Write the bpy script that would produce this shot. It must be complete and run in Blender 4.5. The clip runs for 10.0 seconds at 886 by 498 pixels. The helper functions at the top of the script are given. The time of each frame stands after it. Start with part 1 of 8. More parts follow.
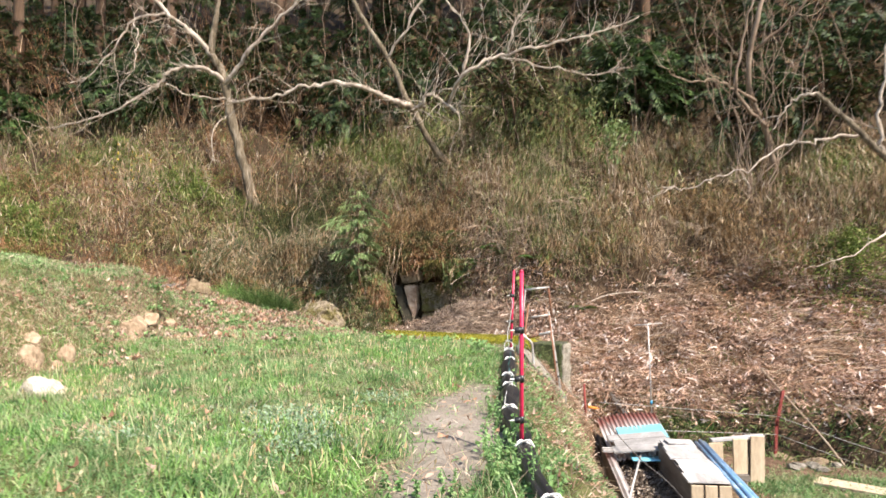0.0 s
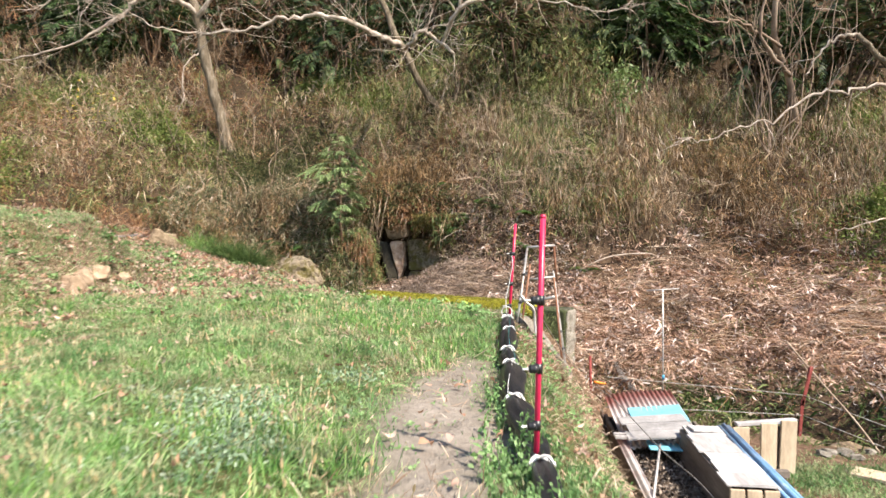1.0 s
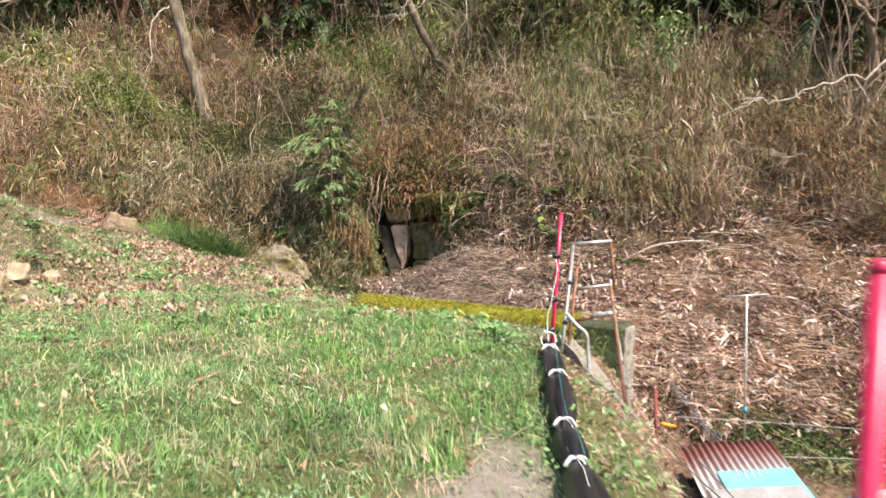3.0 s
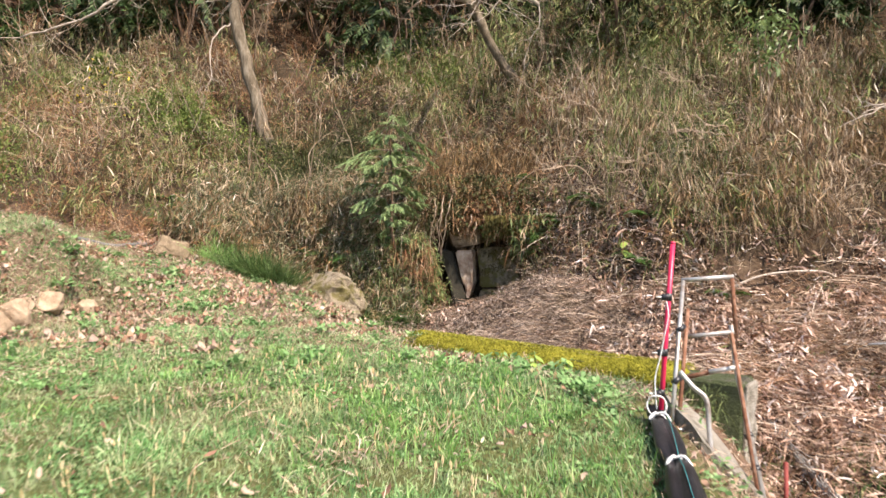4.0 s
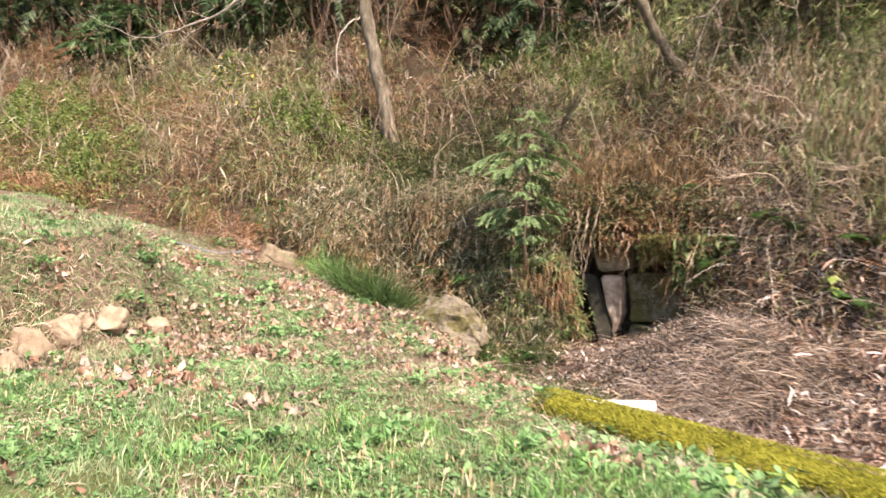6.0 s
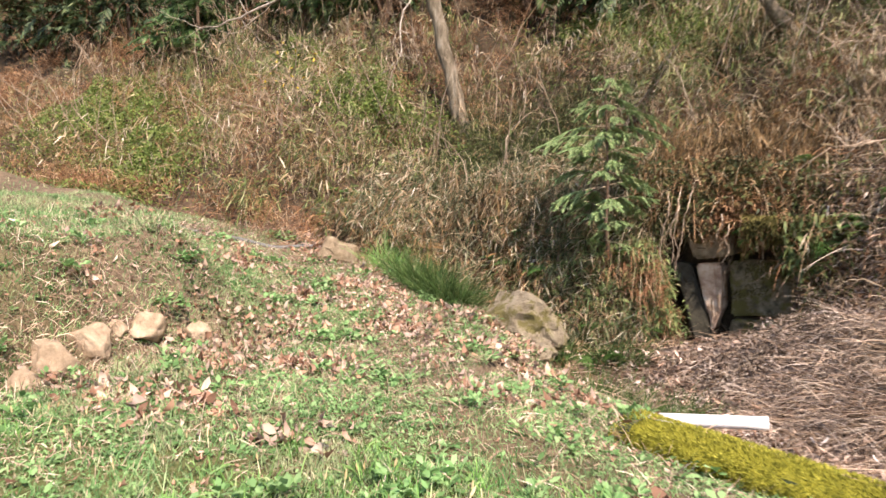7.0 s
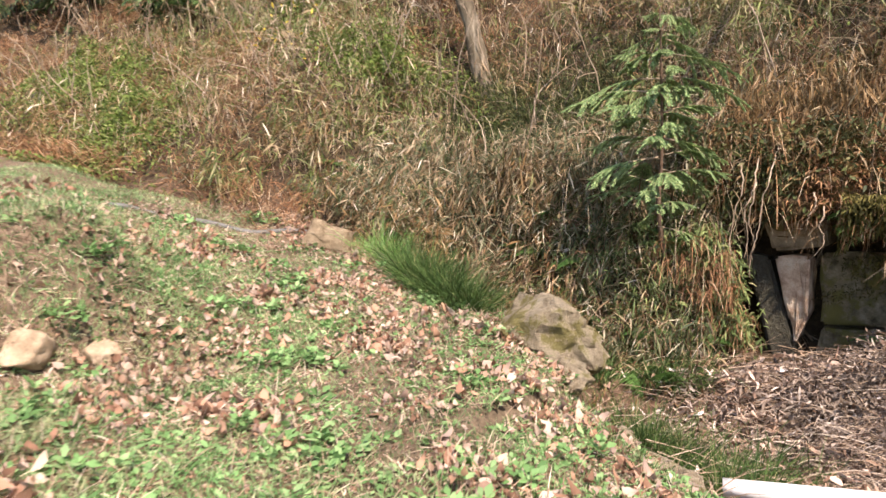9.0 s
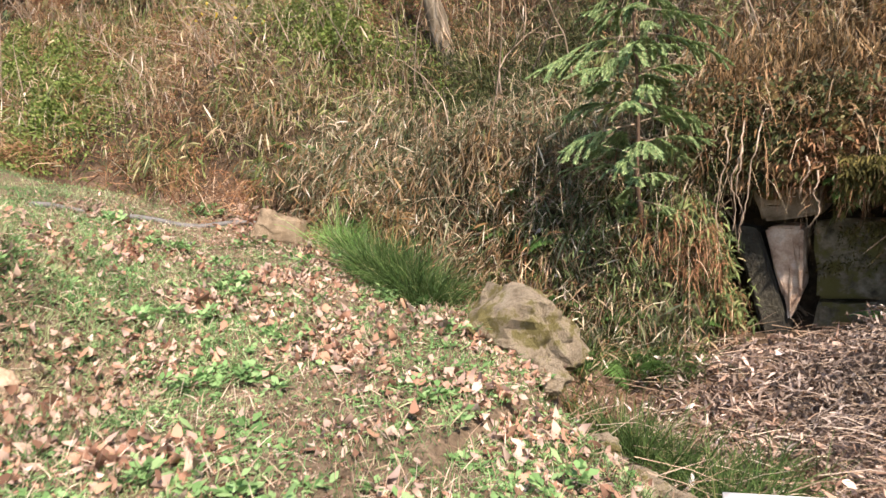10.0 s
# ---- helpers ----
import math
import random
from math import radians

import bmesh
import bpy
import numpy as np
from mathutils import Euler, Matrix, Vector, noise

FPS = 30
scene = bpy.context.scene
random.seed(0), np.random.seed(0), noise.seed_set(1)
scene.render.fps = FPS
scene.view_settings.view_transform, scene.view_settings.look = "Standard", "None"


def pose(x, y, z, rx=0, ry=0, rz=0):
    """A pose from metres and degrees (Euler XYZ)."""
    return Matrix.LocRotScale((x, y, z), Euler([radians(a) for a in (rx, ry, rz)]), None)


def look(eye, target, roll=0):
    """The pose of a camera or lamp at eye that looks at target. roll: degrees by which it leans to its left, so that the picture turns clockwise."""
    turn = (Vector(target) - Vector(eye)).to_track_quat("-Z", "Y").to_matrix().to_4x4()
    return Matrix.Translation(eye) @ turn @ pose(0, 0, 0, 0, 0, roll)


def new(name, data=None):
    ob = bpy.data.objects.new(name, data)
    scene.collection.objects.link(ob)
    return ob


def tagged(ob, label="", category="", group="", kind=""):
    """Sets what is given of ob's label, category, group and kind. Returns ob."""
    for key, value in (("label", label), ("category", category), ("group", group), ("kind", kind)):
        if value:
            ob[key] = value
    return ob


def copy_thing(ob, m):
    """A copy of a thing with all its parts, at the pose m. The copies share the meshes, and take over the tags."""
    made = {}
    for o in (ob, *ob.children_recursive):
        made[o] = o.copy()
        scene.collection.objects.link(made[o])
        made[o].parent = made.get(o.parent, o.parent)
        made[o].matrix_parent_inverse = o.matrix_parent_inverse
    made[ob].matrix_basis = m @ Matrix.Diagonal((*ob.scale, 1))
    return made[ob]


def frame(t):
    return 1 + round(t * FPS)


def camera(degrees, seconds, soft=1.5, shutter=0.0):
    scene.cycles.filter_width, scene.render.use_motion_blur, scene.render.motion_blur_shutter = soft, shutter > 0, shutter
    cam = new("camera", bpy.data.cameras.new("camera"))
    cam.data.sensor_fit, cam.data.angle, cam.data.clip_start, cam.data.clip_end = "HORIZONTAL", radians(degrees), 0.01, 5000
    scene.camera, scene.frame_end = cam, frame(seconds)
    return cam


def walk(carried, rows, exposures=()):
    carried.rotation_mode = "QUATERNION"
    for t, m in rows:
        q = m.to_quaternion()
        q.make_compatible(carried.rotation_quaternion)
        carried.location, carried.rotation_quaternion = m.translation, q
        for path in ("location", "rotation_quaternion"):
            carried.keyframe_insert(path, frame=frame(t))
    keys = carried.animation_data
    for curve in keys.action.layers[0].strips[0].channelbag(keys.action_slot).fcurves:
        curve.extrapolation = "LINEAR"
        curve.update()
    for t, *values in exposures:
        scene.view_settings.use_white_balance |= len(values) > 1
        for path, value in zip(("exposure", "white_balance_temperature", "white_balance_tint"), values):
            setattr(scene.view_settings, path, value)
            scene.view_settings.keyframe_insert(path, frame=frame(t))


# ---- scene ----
cam = camera(65.3, 10.0, soft=1.5, shutter=0.6)
PATH = [
    (0, (0.784, 0.172, 0.986), (0.676, 2.167, 1.063), -0.4),
    (0.5, (0.775, 0.757, 0.974), (0.649, 2.753, 0.974), 0.3),
    (1, (0.728, 1.382, 0.93), (0.649, 3.38, 0.888), 0.8),
    (1.5, (0.764, 2.007, 0.955), (0.701, 4.005, 0.926), 0.2),
    (2, (0.716, 2.522, 0.984), (0.637, 4.519, 0.907), 0.8),
    (2.2, (0.712, 2.718, 1.006), (0.651, 4.712, 0.868), 0.8),
    (3.3, (0.55, 3.772, 1.072), (0.438, 5.766, 0.964), 0.6),
    (3.5, (0.52, 3.964, 1.076), (0.408, 5.959, 0.973), 0.8),
    (4, (0.493, 4.456, 1.093), (0.202, 6.434, 1.038), 0.7),
    (4.5, (0.453, 4.897, 1.088), (0.179, 6.877, 1.04), 1.2),
    (5, (0.436, 5.315, 1.081), (0.265, 7.307, 1.04), 1.4),
    (5.5, (0.327, 5.709, 1.117), (-0.168, 7.647, 1.081), 1.7),
    (6, (0.216, 6.108, 1.136), (-0.465, 7.989, 1.108), 2.8),
    (6.2, (0.185, 6.261, 1.129), (-0.534, 8.127, 1.105), 2.5),
    (7.3, (0.016, 7.127, 1.213), (-0.909, 8.897, 1.108), 1.1),
    (7.5, (-0.038, 7.274, 1.211), (-0.917, 9.067, 1.095), 1.3),
    (8, (-0.144, 7.729, 1.199), (-1.058, 9.504, 1.069), 0.6),
    (8.5, (-0.253, 8.105, 1.193), (-1.274, 9.819, 1.048), 0.9),
    (9, (-0.397, 8.44, 1.247), (-1.391, 10.168, 1.089), 1.3),
    (9.5, (-0.482, 8.757, 1.227), (-1.429, 10.51, 1.051), 0.2),
    (10, (-0.541, 9.032, 1.286), (-1.484, 10.781, 1.059), -1.3),
]
EXPOSURES = [(0.0, 1.2, 6500, 11), (3.0, 1.2, 6500, 12), (4.4, 1.2, 6550, 15), (5.3, 1.38, 6550, 16), (6.0, 1.36, 6550, 16), (7.5, 1.18, 6550, 16), (10.0, 1.18, 6550, 16)]
walk(cam, [(t, look(eye, target, roll)) for t, eye, target, roll in PATH], EXPOSURES)

# ---- light ----
SUN_AZIMUTH, SUN_HEIGHT = 132.0, 50.0  # degrees clockwise from straight ahead; above the horizon
world = bpy.data.worlds.new("sky")
scene.world = world
world.use_nodes = True
sky = world.node_tree.nodes.new("ShaderNodeTexSky")
sky.sky_type, sky.sun_disc = "NISHITA", False
sky.sun_elevation, sky.sun_rotation = radians(SUN_HEIGHT), radians(SUN_AZIMUTH)
background = world.node_tree.nodes["Background"]
background.inputs["Strength"].default_value = 0.12
world.node_tree.links.new(sky.outputs["Color"], background.inputs["Color"])
sun = new("sun", bpy.data.lights.new("sun", "SUN"))
sun.data.energy, sun.data.angle, sun.data.color = 4.8, radians(0.8), (1.0, 0.88, 0.75)
_a, _h = radians(SUN_AZIMUTH), radians(SUN_HEIGHT)
sun.matrix_world = look((0, 0, 0), (-math.sin(_a) * math.cos(_h), -math.cos(_a) * math.cos(_h), -math.sin(_h)))

# ---- materials ----


def node_material(name, rough=0.8, metal=0.0, spec=0.3):
    m = bpy.data.materials.new(name)
    m.use_nodes = True
    b = m.node_tree.nodes["Principled BSDF"]
    b.inputs["Roughness"].default_value, b.inputs["Metallic"].default_value = rough, metal
    b.inputs["Specular IOR Level"].default_value = spec
    return m, m.node_tree, b


def ramp(tree, stops):
    r = tree.nodes.new("ShaderNodeValToRGB")
    e = r.color_ramp.elements
    while len(e) < len(stops):
        e.new(0.5)
    for el, (p, c) in zip(e, stops):
        el.position, el.color = p, (*c, 1)
    return r


def place_noise(tree, scale, detail=4, rough=0.6, coords="Object", stretch=None):
    c = tree.nodes.new("ShaderNodeTexCoord")
    n = tree.nodes.new("ShaderNodeTexNoise")
    n.inputs["Scale"].default_value, n.inputs["Detail"].default_value, n.inputs["Roughness"].default_value = scale, detail, rough
    out = c.outputs[coords]
    if stretch:
        mp = tree.nodes.new("ShaderNodeMapping")
        mp.inputs["Scale"].default_value = stretch
        tree.links.new(out, mp.inputs["Vector"])
        out = mp.outputs["Vector"]
    tree.links.new(out, n.inputs["Vector"])
    return n


def mixed(tree, kind, fac, a, b):
    x = tree.nodes.new("ShaderNodeMix")
    x.data_type, x.blend_type = "RGBA", kind
    for sock, v in ((x.inputs[0], fac), (x.inputs[6], a), (x.inputs[7], b)):
        if isinstance(v, bpy.types.NodeSocket):
            tree.links.new(v, sock)
        elif isinstance(v, tuple):
            sock.default_value = (*v, 1)
        else:
            sock.default_value = v
    return x.outputs[2]


def bumped(tree, b, height, strength=0.4, distance=0.02):
    n = tree.nodes.new("ShaderNodeBump")
    n.inputs["Strength"].default_value, n.inputs["Distance"].default_value = strength, distance
    tree.links.new(height, n.inputs["Height"])
    tree.links.new(n.outputs["Normal"], b.inputs["Normal"])


def leafy(name, stops, rough=0.6, through_light=0.3, spec=0.25, patch=0.45, other=None, tuft=0.55):
    """Leaves, blades and stems: a colour of its own for each, and broad patches over the place."""
    m, tree, b = node_material(name, rough, 0, spec)
    g = tree.nodes.new("ShaderNodeNewGeometry")
    r = ramp(tree, stops)
    tree.links.new(g.outputs["Random Per Island"], r.inputs[0])
    n = place_noise(tree, 1.3, 3)
    n2 = ramp(tree, [(0.33, (0.45, 0.47, 0.43)), (0.5, (0.85, 0.85, 0.85)), (0.68, (1.12, 1.12, 1.12))])
    tree.links.new(n.outputs["Fac"], n2.inputs[0])
    col = mixed(tree, "MULTIPLY", patch, r.outputs[0], n2.outputs[0])
    n4 = place_noise(tree, 5.5, 3, 0.6)
    n5 = ramp(tree, [(0.34, (0.4, 0.4, 0.38)), (0.5, (0.92, 0.92, 0.92)), (0.66, (1.3, 1.3, 1.3))])
    tree.links.new(n4.outputs["Fac"], n5.inputs[0])
    col = mixed(tree, "MULTIPLY", tuft, col, n5.outputs[0])
    if other:
        n3 = place_noise(tree, 2.1, 4, 0.7)
        r3 = ramp(tree, [(0.49, (0, 0, 0)), (0.64, (0.85, 0.85, 0.85))])
        tree.links.new(n3.outputs["Fac"], r3.inputs[0])
        col = mixed(tree, "MIX", r3.outputs[0], col, mixed(tree, "MIX", 0.6, r.outputs[0], other))
    tree.links.new(col, b.inputs["Base Color"])
    if through_light:
        t = tree.nodes.new("ShaderNodeBsdfTranslucent")
        tree.links.new(col, t.inputs["Color"])
        x = tree.nodes.new("ShaderNodeMixShader")
        x.inputs[0].default_value = through_light
        tree.links.new(b.outputs[0], x.inputs[1])
        tree.links.new(t.outputs[0], x.inputs[2])
        tree.links.new(x.outputs[0], tree.nodes["Material Output"].inputs["Surface"])
    return m


def worn(name, base, dark, light, scale=6.0, rough=0.8, metal=0.0, bump=0.4, stretch=None, per_object=0.15, spec=0.3, depth=0.01):
    """A solid surface with stains at a broad and a fine scale, and fine relief."""
    m, tree, b = node_material(name, rough, metal, spec)
    n = place_noise(tree, scale, 6, 0.65, stretch=stretch)
    r = ramp(tree, [(0.28, dark), (0.5, base), (0.75, light)])
    tree.links.new(n.outputs["Fac"], r.inputs[0])
    f = place_noise(tree, scale * 9, 4, 0.7, stretch=stretch)
    fr = ramp(tree, [(0.3, (0.72, 0.72, 0.72)), (0.7, (1.08, 1.08, 1.08))])
    tree.links.new(f.outputs["Fac"], fr.inputs[0])
    col = mixed(tree, "MULTIPLY", 0.8, r.outputs[0], fr.outputs[0])
    o = tree.nodes.new("ShaderNodeObjectInfo")
    orr = ramp(tree, [(0, (0.7, 0.68, 0.66)), (1, (1.15, 1.15, 1.15))])
    tree.links.new(o.outputs["Random"], orr.inputs[0])
    col = mixed(tree, "MULTIPLY", per_object, col, orr.outputs[0])
    tree.links.new(col, b.inputs["Base Color"])
    bumped(tree, b, f.outputs["Fac"], bump, depth)
    return m


# ground: soil under grass, bare path, dry litter
def lichened(name, base=(0.42, 0.345, 0.24), dark=(0.17, 0.13, 0.075), light=(0.64, 0.57, 0.45), moss=(0.16, 0.135, 0.035), low=0.48, scale=9):
    """Stone with patches of moss that have an edge of their own."""
    m = worn(name, base, dark, light, scale, 0.9, bump=1.0, depth=0.04, per_object=0.3)
    tree = m.node_tree
    b = tree.nodes["Principled BSDF"]
    col = b.inputs["Base Color"].links[0].from_socket
    n = place_noise(tree, 4.5, 6, 0.7)
    r = ramp(tree, [(low, (0, 0, 0)), (low + 0.08, (0.9, 0.9, 0.9))])
    tree.links.new(n.outputs["Fac"], r.inputs[0])
    tree.links.new(mixed(tree, "MIX", r.outputs[0], col, moss), b.inputs["Base Color"])
    return m


def ground_material():
    m, tree, b = node_material("soil_and_litter", 0.95, 0, 0.1)
    n1, n2, n3 = place_noise(tree, 1.1, 5), place_noise(tree, 14, 6, 0.7), place_noise(tree, 70, 4, 0.7)
    soil = ramp(tree, [(0.3, (0.075, 0.075, 0.03)), (0.52, (0.115, 0.13, 0.045)), (0.7, (0.18, 0.16, 0.085))])
    tree.links.new(n2.outputs["Fac"], soil.inputs[0])
    bare = ramp(tree, [(0.25, (0.21, 0.18, 0.145)), (0.55, (0.3, 0.265, 0.22)), (0.8, (0.38, 0.345, 0.3))])
    tree.links.new(n2.outputs["Fac"], bare.inputs[0])
    litter = ramp(tree, [(0.3, (0.065, 0.04, 0.027)), (0.5, (0.155, 0.1, 0.065)), (0.72, (0.29, 0.2, 0.135))])
    tree.links.new(n2.outputs["Fac"], litter.inputs[0])
    # dark floor of the wood, reused as painted shade under the hillside growth
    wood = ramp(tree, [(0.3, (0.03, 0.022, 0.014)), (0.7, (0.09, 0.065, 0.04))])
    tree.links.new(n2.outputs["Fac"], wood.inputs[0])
    col = soil.outputs[0]
    for attr, other in (("litter", litter), ("bare", bare), ("shade_and_soil", wood)):
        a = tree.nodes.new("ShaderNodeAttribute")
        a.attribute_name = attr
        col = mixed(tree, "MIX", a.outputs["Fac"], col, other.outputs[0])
    fine = ramp(tree, [(0.3, (0.7, 0.7, 0.7)), (0.7, (1.1, 1.1, 1.1))])
    tree.links.new(n3.outputs["Fac"], fine.inputs[0])
    col = mixed(tree, "MULTIPLY", 0.8, col, fine.outputs[0])
    broad = ramp(tree, [(0.35, (0.75, 0.75, 0.75)), (0.65, (1.05, 1.05, 1.05))])
    tree.links.new(n1.outputs["Fac"], broad.inputs[0])
    col = mixed(tree, "MULTIPLY", 0.8, col, broad.outputs[0])
    tree.links.new(col, b.inputs["Base Color"])
    bumped(tree, b, n2.outputs["Fac"], 0.7, 0.05)
    return m


M_GROUND = ground_material()
M_GRASS = leafy("grass_blades", [(0, (0.085, 0.2, 0.062)), (0.35, (0.17, 0.34, 0.118)), (0.7, (0.28, 0.465, 0.18)), (0.88, (0.46, 0.57, 0.29)), (1, (0.66, 0.58, 0.38))], 0.5, 0.35, patch=0.9, other=(0.54, 0.47, 0.3))
M_LUSH = leafy("lush_grass_blades", [(0, (0.12, 0.27, 0.06)), (0.5, (0.24, 0.44, 0.115)), (0.9, (0.4, 0.58, 0.21)), (1, (0.6, 0.64, 0.34))], 0.45, 0.4, patch=0.5, tuft=0.3)
M_WEED = leafy("weed_leaves", [(0, (0.12, 0.23, 0.075)), (0.5, (0.22, 0.39, 0.14)), (1, (0.36, 0.52, 0.23))], 0.5, 0.35, patch=0.4, tuft=0.35)
M_YOUNGLEAF = leafy("young_leaf", [(0, (0.2, 0.3, 0.06)), (0.6, (0.32, 0.44, 0.1)), (1, (0.44, 0.54, 0.17))], 0.5, 0.35)
M_GREYWEED = leafy("grey_green_weed", [(0, (0.17, 0.27, 0.15)), (0.6, (0.28, 0.39, 0.25)), (1, (0.42, 0.5, 0.37))], 0.7, 0.2)
M_SHOOT = leafy("tan_shoots", [(0, (0.56, 0.42, 0.22)), (0.6, (0.74, 0.6, 0.36)), (1, (0.84, 0.75, 0.54))], 0.7, 0.2, patch=0.1, tuft=0.1)
M_LITTER = leafy("dry_leaves", [(0, (0.09, 0.05, 0.033)), (0.25, (0.26, 0.15, 0.097)), (0.55, (0.56, 0.365, 0.264)), (0.82, (0.76, 0.57, 0.462)), (1, (0.9, 0.83, 0.792))], 0.75, 0.15, patch=0.8, tuft=0.8)
M_STRAW = leafy("straw", [(0, (0.18, 0.115, 0.075)), (0.35, (0.38, 0.26, 0.176)), (0.75, (0.6, 0.45, 0.319)), (1, (0.78, 0.66, 0.528))], 0.7, 0.15, patch=0.6)
M_STALK = leafy("grey_stalks", [(0, (0.09, 0.064, 0.048)), (0.4, (0.23, 0.17, 0.132)), (0.8, (0.4, 0.31, 0.248)), (1, (0.63, 0.53, 0.451))], 0.7, 0.1, patch=0.7)
M_CANE = leafy("dead_cane", [(0, (0.1, 0.066, 0.04)), (0.45, (0.26, 0.18, 0.105)), (0.85, (0.46, 0.34, 0.209)), (1, (0.74, 0.62, 0.473))], 0.7, 0.15, patch=0.7)
M_LEAF = leafy("fallen_leaf", [(0, (0.15, 0.08, 0.05)), (0.2, (0.36, 0.2, 0.13)), (0.4, (0.52, 0.31, 0.2)), (0.6, (0.43, 0.315, 0.26)), (0.85, (0.6, 0.43, 0.33)), (1, (0.68, 0.55, 0.45))], 0.75, 0.25, patch=0.3, tuft=0.3)
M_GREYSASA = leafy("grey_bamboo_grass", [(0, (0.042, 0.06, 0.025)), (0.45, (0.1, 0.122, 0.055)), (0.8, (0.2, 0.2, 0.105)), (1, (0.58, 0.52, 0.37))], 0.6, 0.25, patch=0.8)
M_BROWN = leafy("dead_bracken", [(0, (0.1, 0.045, 0.022)), (0.5, (0.3, 0.145, 0.068)), (0.9, (0.49, 0.29, 0.155)), (1, (0.68, 0.5, 0.33))], 0.8, 0.15, patch=0.9)
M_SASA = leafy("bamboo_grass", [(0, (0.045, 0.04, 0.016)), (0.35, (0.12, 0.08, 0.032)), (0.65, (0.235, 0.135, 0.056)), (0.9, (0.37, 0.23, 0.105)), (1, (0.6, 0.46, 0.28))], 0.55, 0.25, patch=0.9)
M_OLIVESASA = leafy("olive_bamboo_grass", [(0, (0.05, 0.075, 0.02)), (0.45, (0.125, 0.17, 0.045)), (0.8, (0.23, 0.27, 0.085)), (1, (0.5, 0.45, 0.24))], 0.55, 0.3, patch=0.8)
M_HANGLEAF = leafy("hanging_dry_leaf", [(0, (0.1, 0.06, 0.031)), (0.35, (0.26, 0.17, 0.094)), (0.7, (0.44, 0.31, 0.193)), (0.92, (0.62, 0.5, 0.352)), (1, (0.8, 0.71, 0.594))], 0.65, 0.25, patch=0.7)
M_PALELEAF = leafy("pale_dead_leaf", [(0, (0.4, 0.29, 0.16)), (0.6, (0.58, 0.45, 0.28)), (1, (0.76, 0.66, 0.5))], 0.6, 0.25, patch=0.2, tuft=0.1)
M_PALESTEM = leafy("pale_stem", [(0, (0.2, 0.13, 0.08)), (0.5, (0.38, 0.28, 0.18)), (1, (0.62, 0.52, 0.38))], 0.7, 0.1, patch=0.5)
M_OLIVE = leafy("olive_shrub", [(0, (0.07, 0.105, 0.022)), (0.5, (0.16, 0.22, 0.05)), (0.85, (0.26, 0.33, 0.085)), (1, (0.38, 0.31, 0.16))], 0.6, 0.3)
M_SEDGE = leafy("sedge", [(0, (0.04, 0.075, 0.022)), (0.6, (0.085, 0.15, 0.042)), (0.9, (0.16, 0.25, 0.075)), (1, (0.4, 0.36, 0.18))], 0.5, 0.3)
M_FERN = leafy("fern", [(0, (0.065, 0.14, 0.036)), (0.6, (0.12, 0.23, 0.06)), (1, (0.19, 0.32, 0.095))], 0.55, 0.35)
M_FIR = leafy("fir_needles", [(0, (0.11, 0.19, 0.075)), (0.4, (0.24, 0.36, 0.15)), (0.8, (0.38, 0.49, 0.21)), (1, (0.54, 0.59, 0.28))], 0.5, 0.2, patch=0.2, tuft=0.4)
M_WOODLEAF = leafy("evergreen_leaves", [(0, (0.016, 0.022, 0.009)), (0.35, (0.036, 0.052, 0.018)), (0.58, (0.085, 0.11, 0.035)), (0.64, (0.08, 0.048, 0.027)), (1, (0.125, 0.078, 0.044))], 0.65, 0.2, 0.15, patch=0.9)
M_WOODGREEN = leafy("dark_evergreen_leaves", [(0, (0.02, 0.032, 0.014)), (0.5, (0.05, 0.082, 0.03)), (0.9, (0.1, 0.15, 0.055)), (1, (0.17, 0.19, 0.09))], 0.5, 0.25, 0.3, patch=1.0, tuft=0.7)
M_YOUNGGREEN = leafy("young_evergreen_leaves", [(0, (0.02, 0.045, 0.015)), (0.5, (0.06, 0.115, 0.035)), (1, (0.14, 0.22, 0.07))], 0.5, 0.3, 0.3, patch=0.8)
M_BRIGHTLEAF = leafy("bright_shrub_leaves", [(0, (0.1, 0.16, 0.045)), (1, (0.24, 0.32, 0.11))], 0.4, 0.3, 0.5)
M_YELLOW = leafy("yellow_leaves", [(0, (0.55, 0.38, 0.04)), (1, (0.75, 0.55, 0.08))], 0.6, 0.3)
M_TWIG = worn("grey_twigs", (0.34, 0.255, 0.18), (0.17, 0.12, 0.085), (0.54, 0.44, 0.33), 3, 0.85)
M_TURF = worn("mossy_turf", (0.12, 0.08, 0.042), (0.05, 0.033, 0.02), (0.19, 0.155, 0.05), 5, 1.0, bump=1.0, depth=0.05, spec=0.05)
M_BARK = worn("pale_bark", (0.17, 0.135, 0.09), (0.06, 0.045, 0.028), (0.4, 0.34, 0.26), 11, 0.9, bump=0.8, stretch=(1, 1, 0.3), depth=0.03)
M_LIMB = worn("pale_limb_bark", (0.44, 0.37, 0.3), (0.22, 0.17, 0.125), (0.68, 0.61, 0.53), 7, 0.9, bump=0.6, depth=0.02)
M_CEDAR = worn("cedar_bark", (0.11, 0.07, 0.045), (0.05, 0.032, 0.022), (0.17, 0.115, 0.08), 4, 0.95, bump=0.8, stretch=(1, 1, 0.15), depth=0.03)
M_VINE = worn("dry_vines", (0.24, 0.175, 0.125), (0.13, 0.085, 0.06), (0.38, 0.3, 0.23), 3, 0.85)
M_STONE = worn("field_stone", (0.36, 0.265, 0.175), (0.16, 0.115, 0.07), (0.52, 0.41, 0.295), 6, 0.9, bump=0.5, depth=0.02, per_object=0.5)
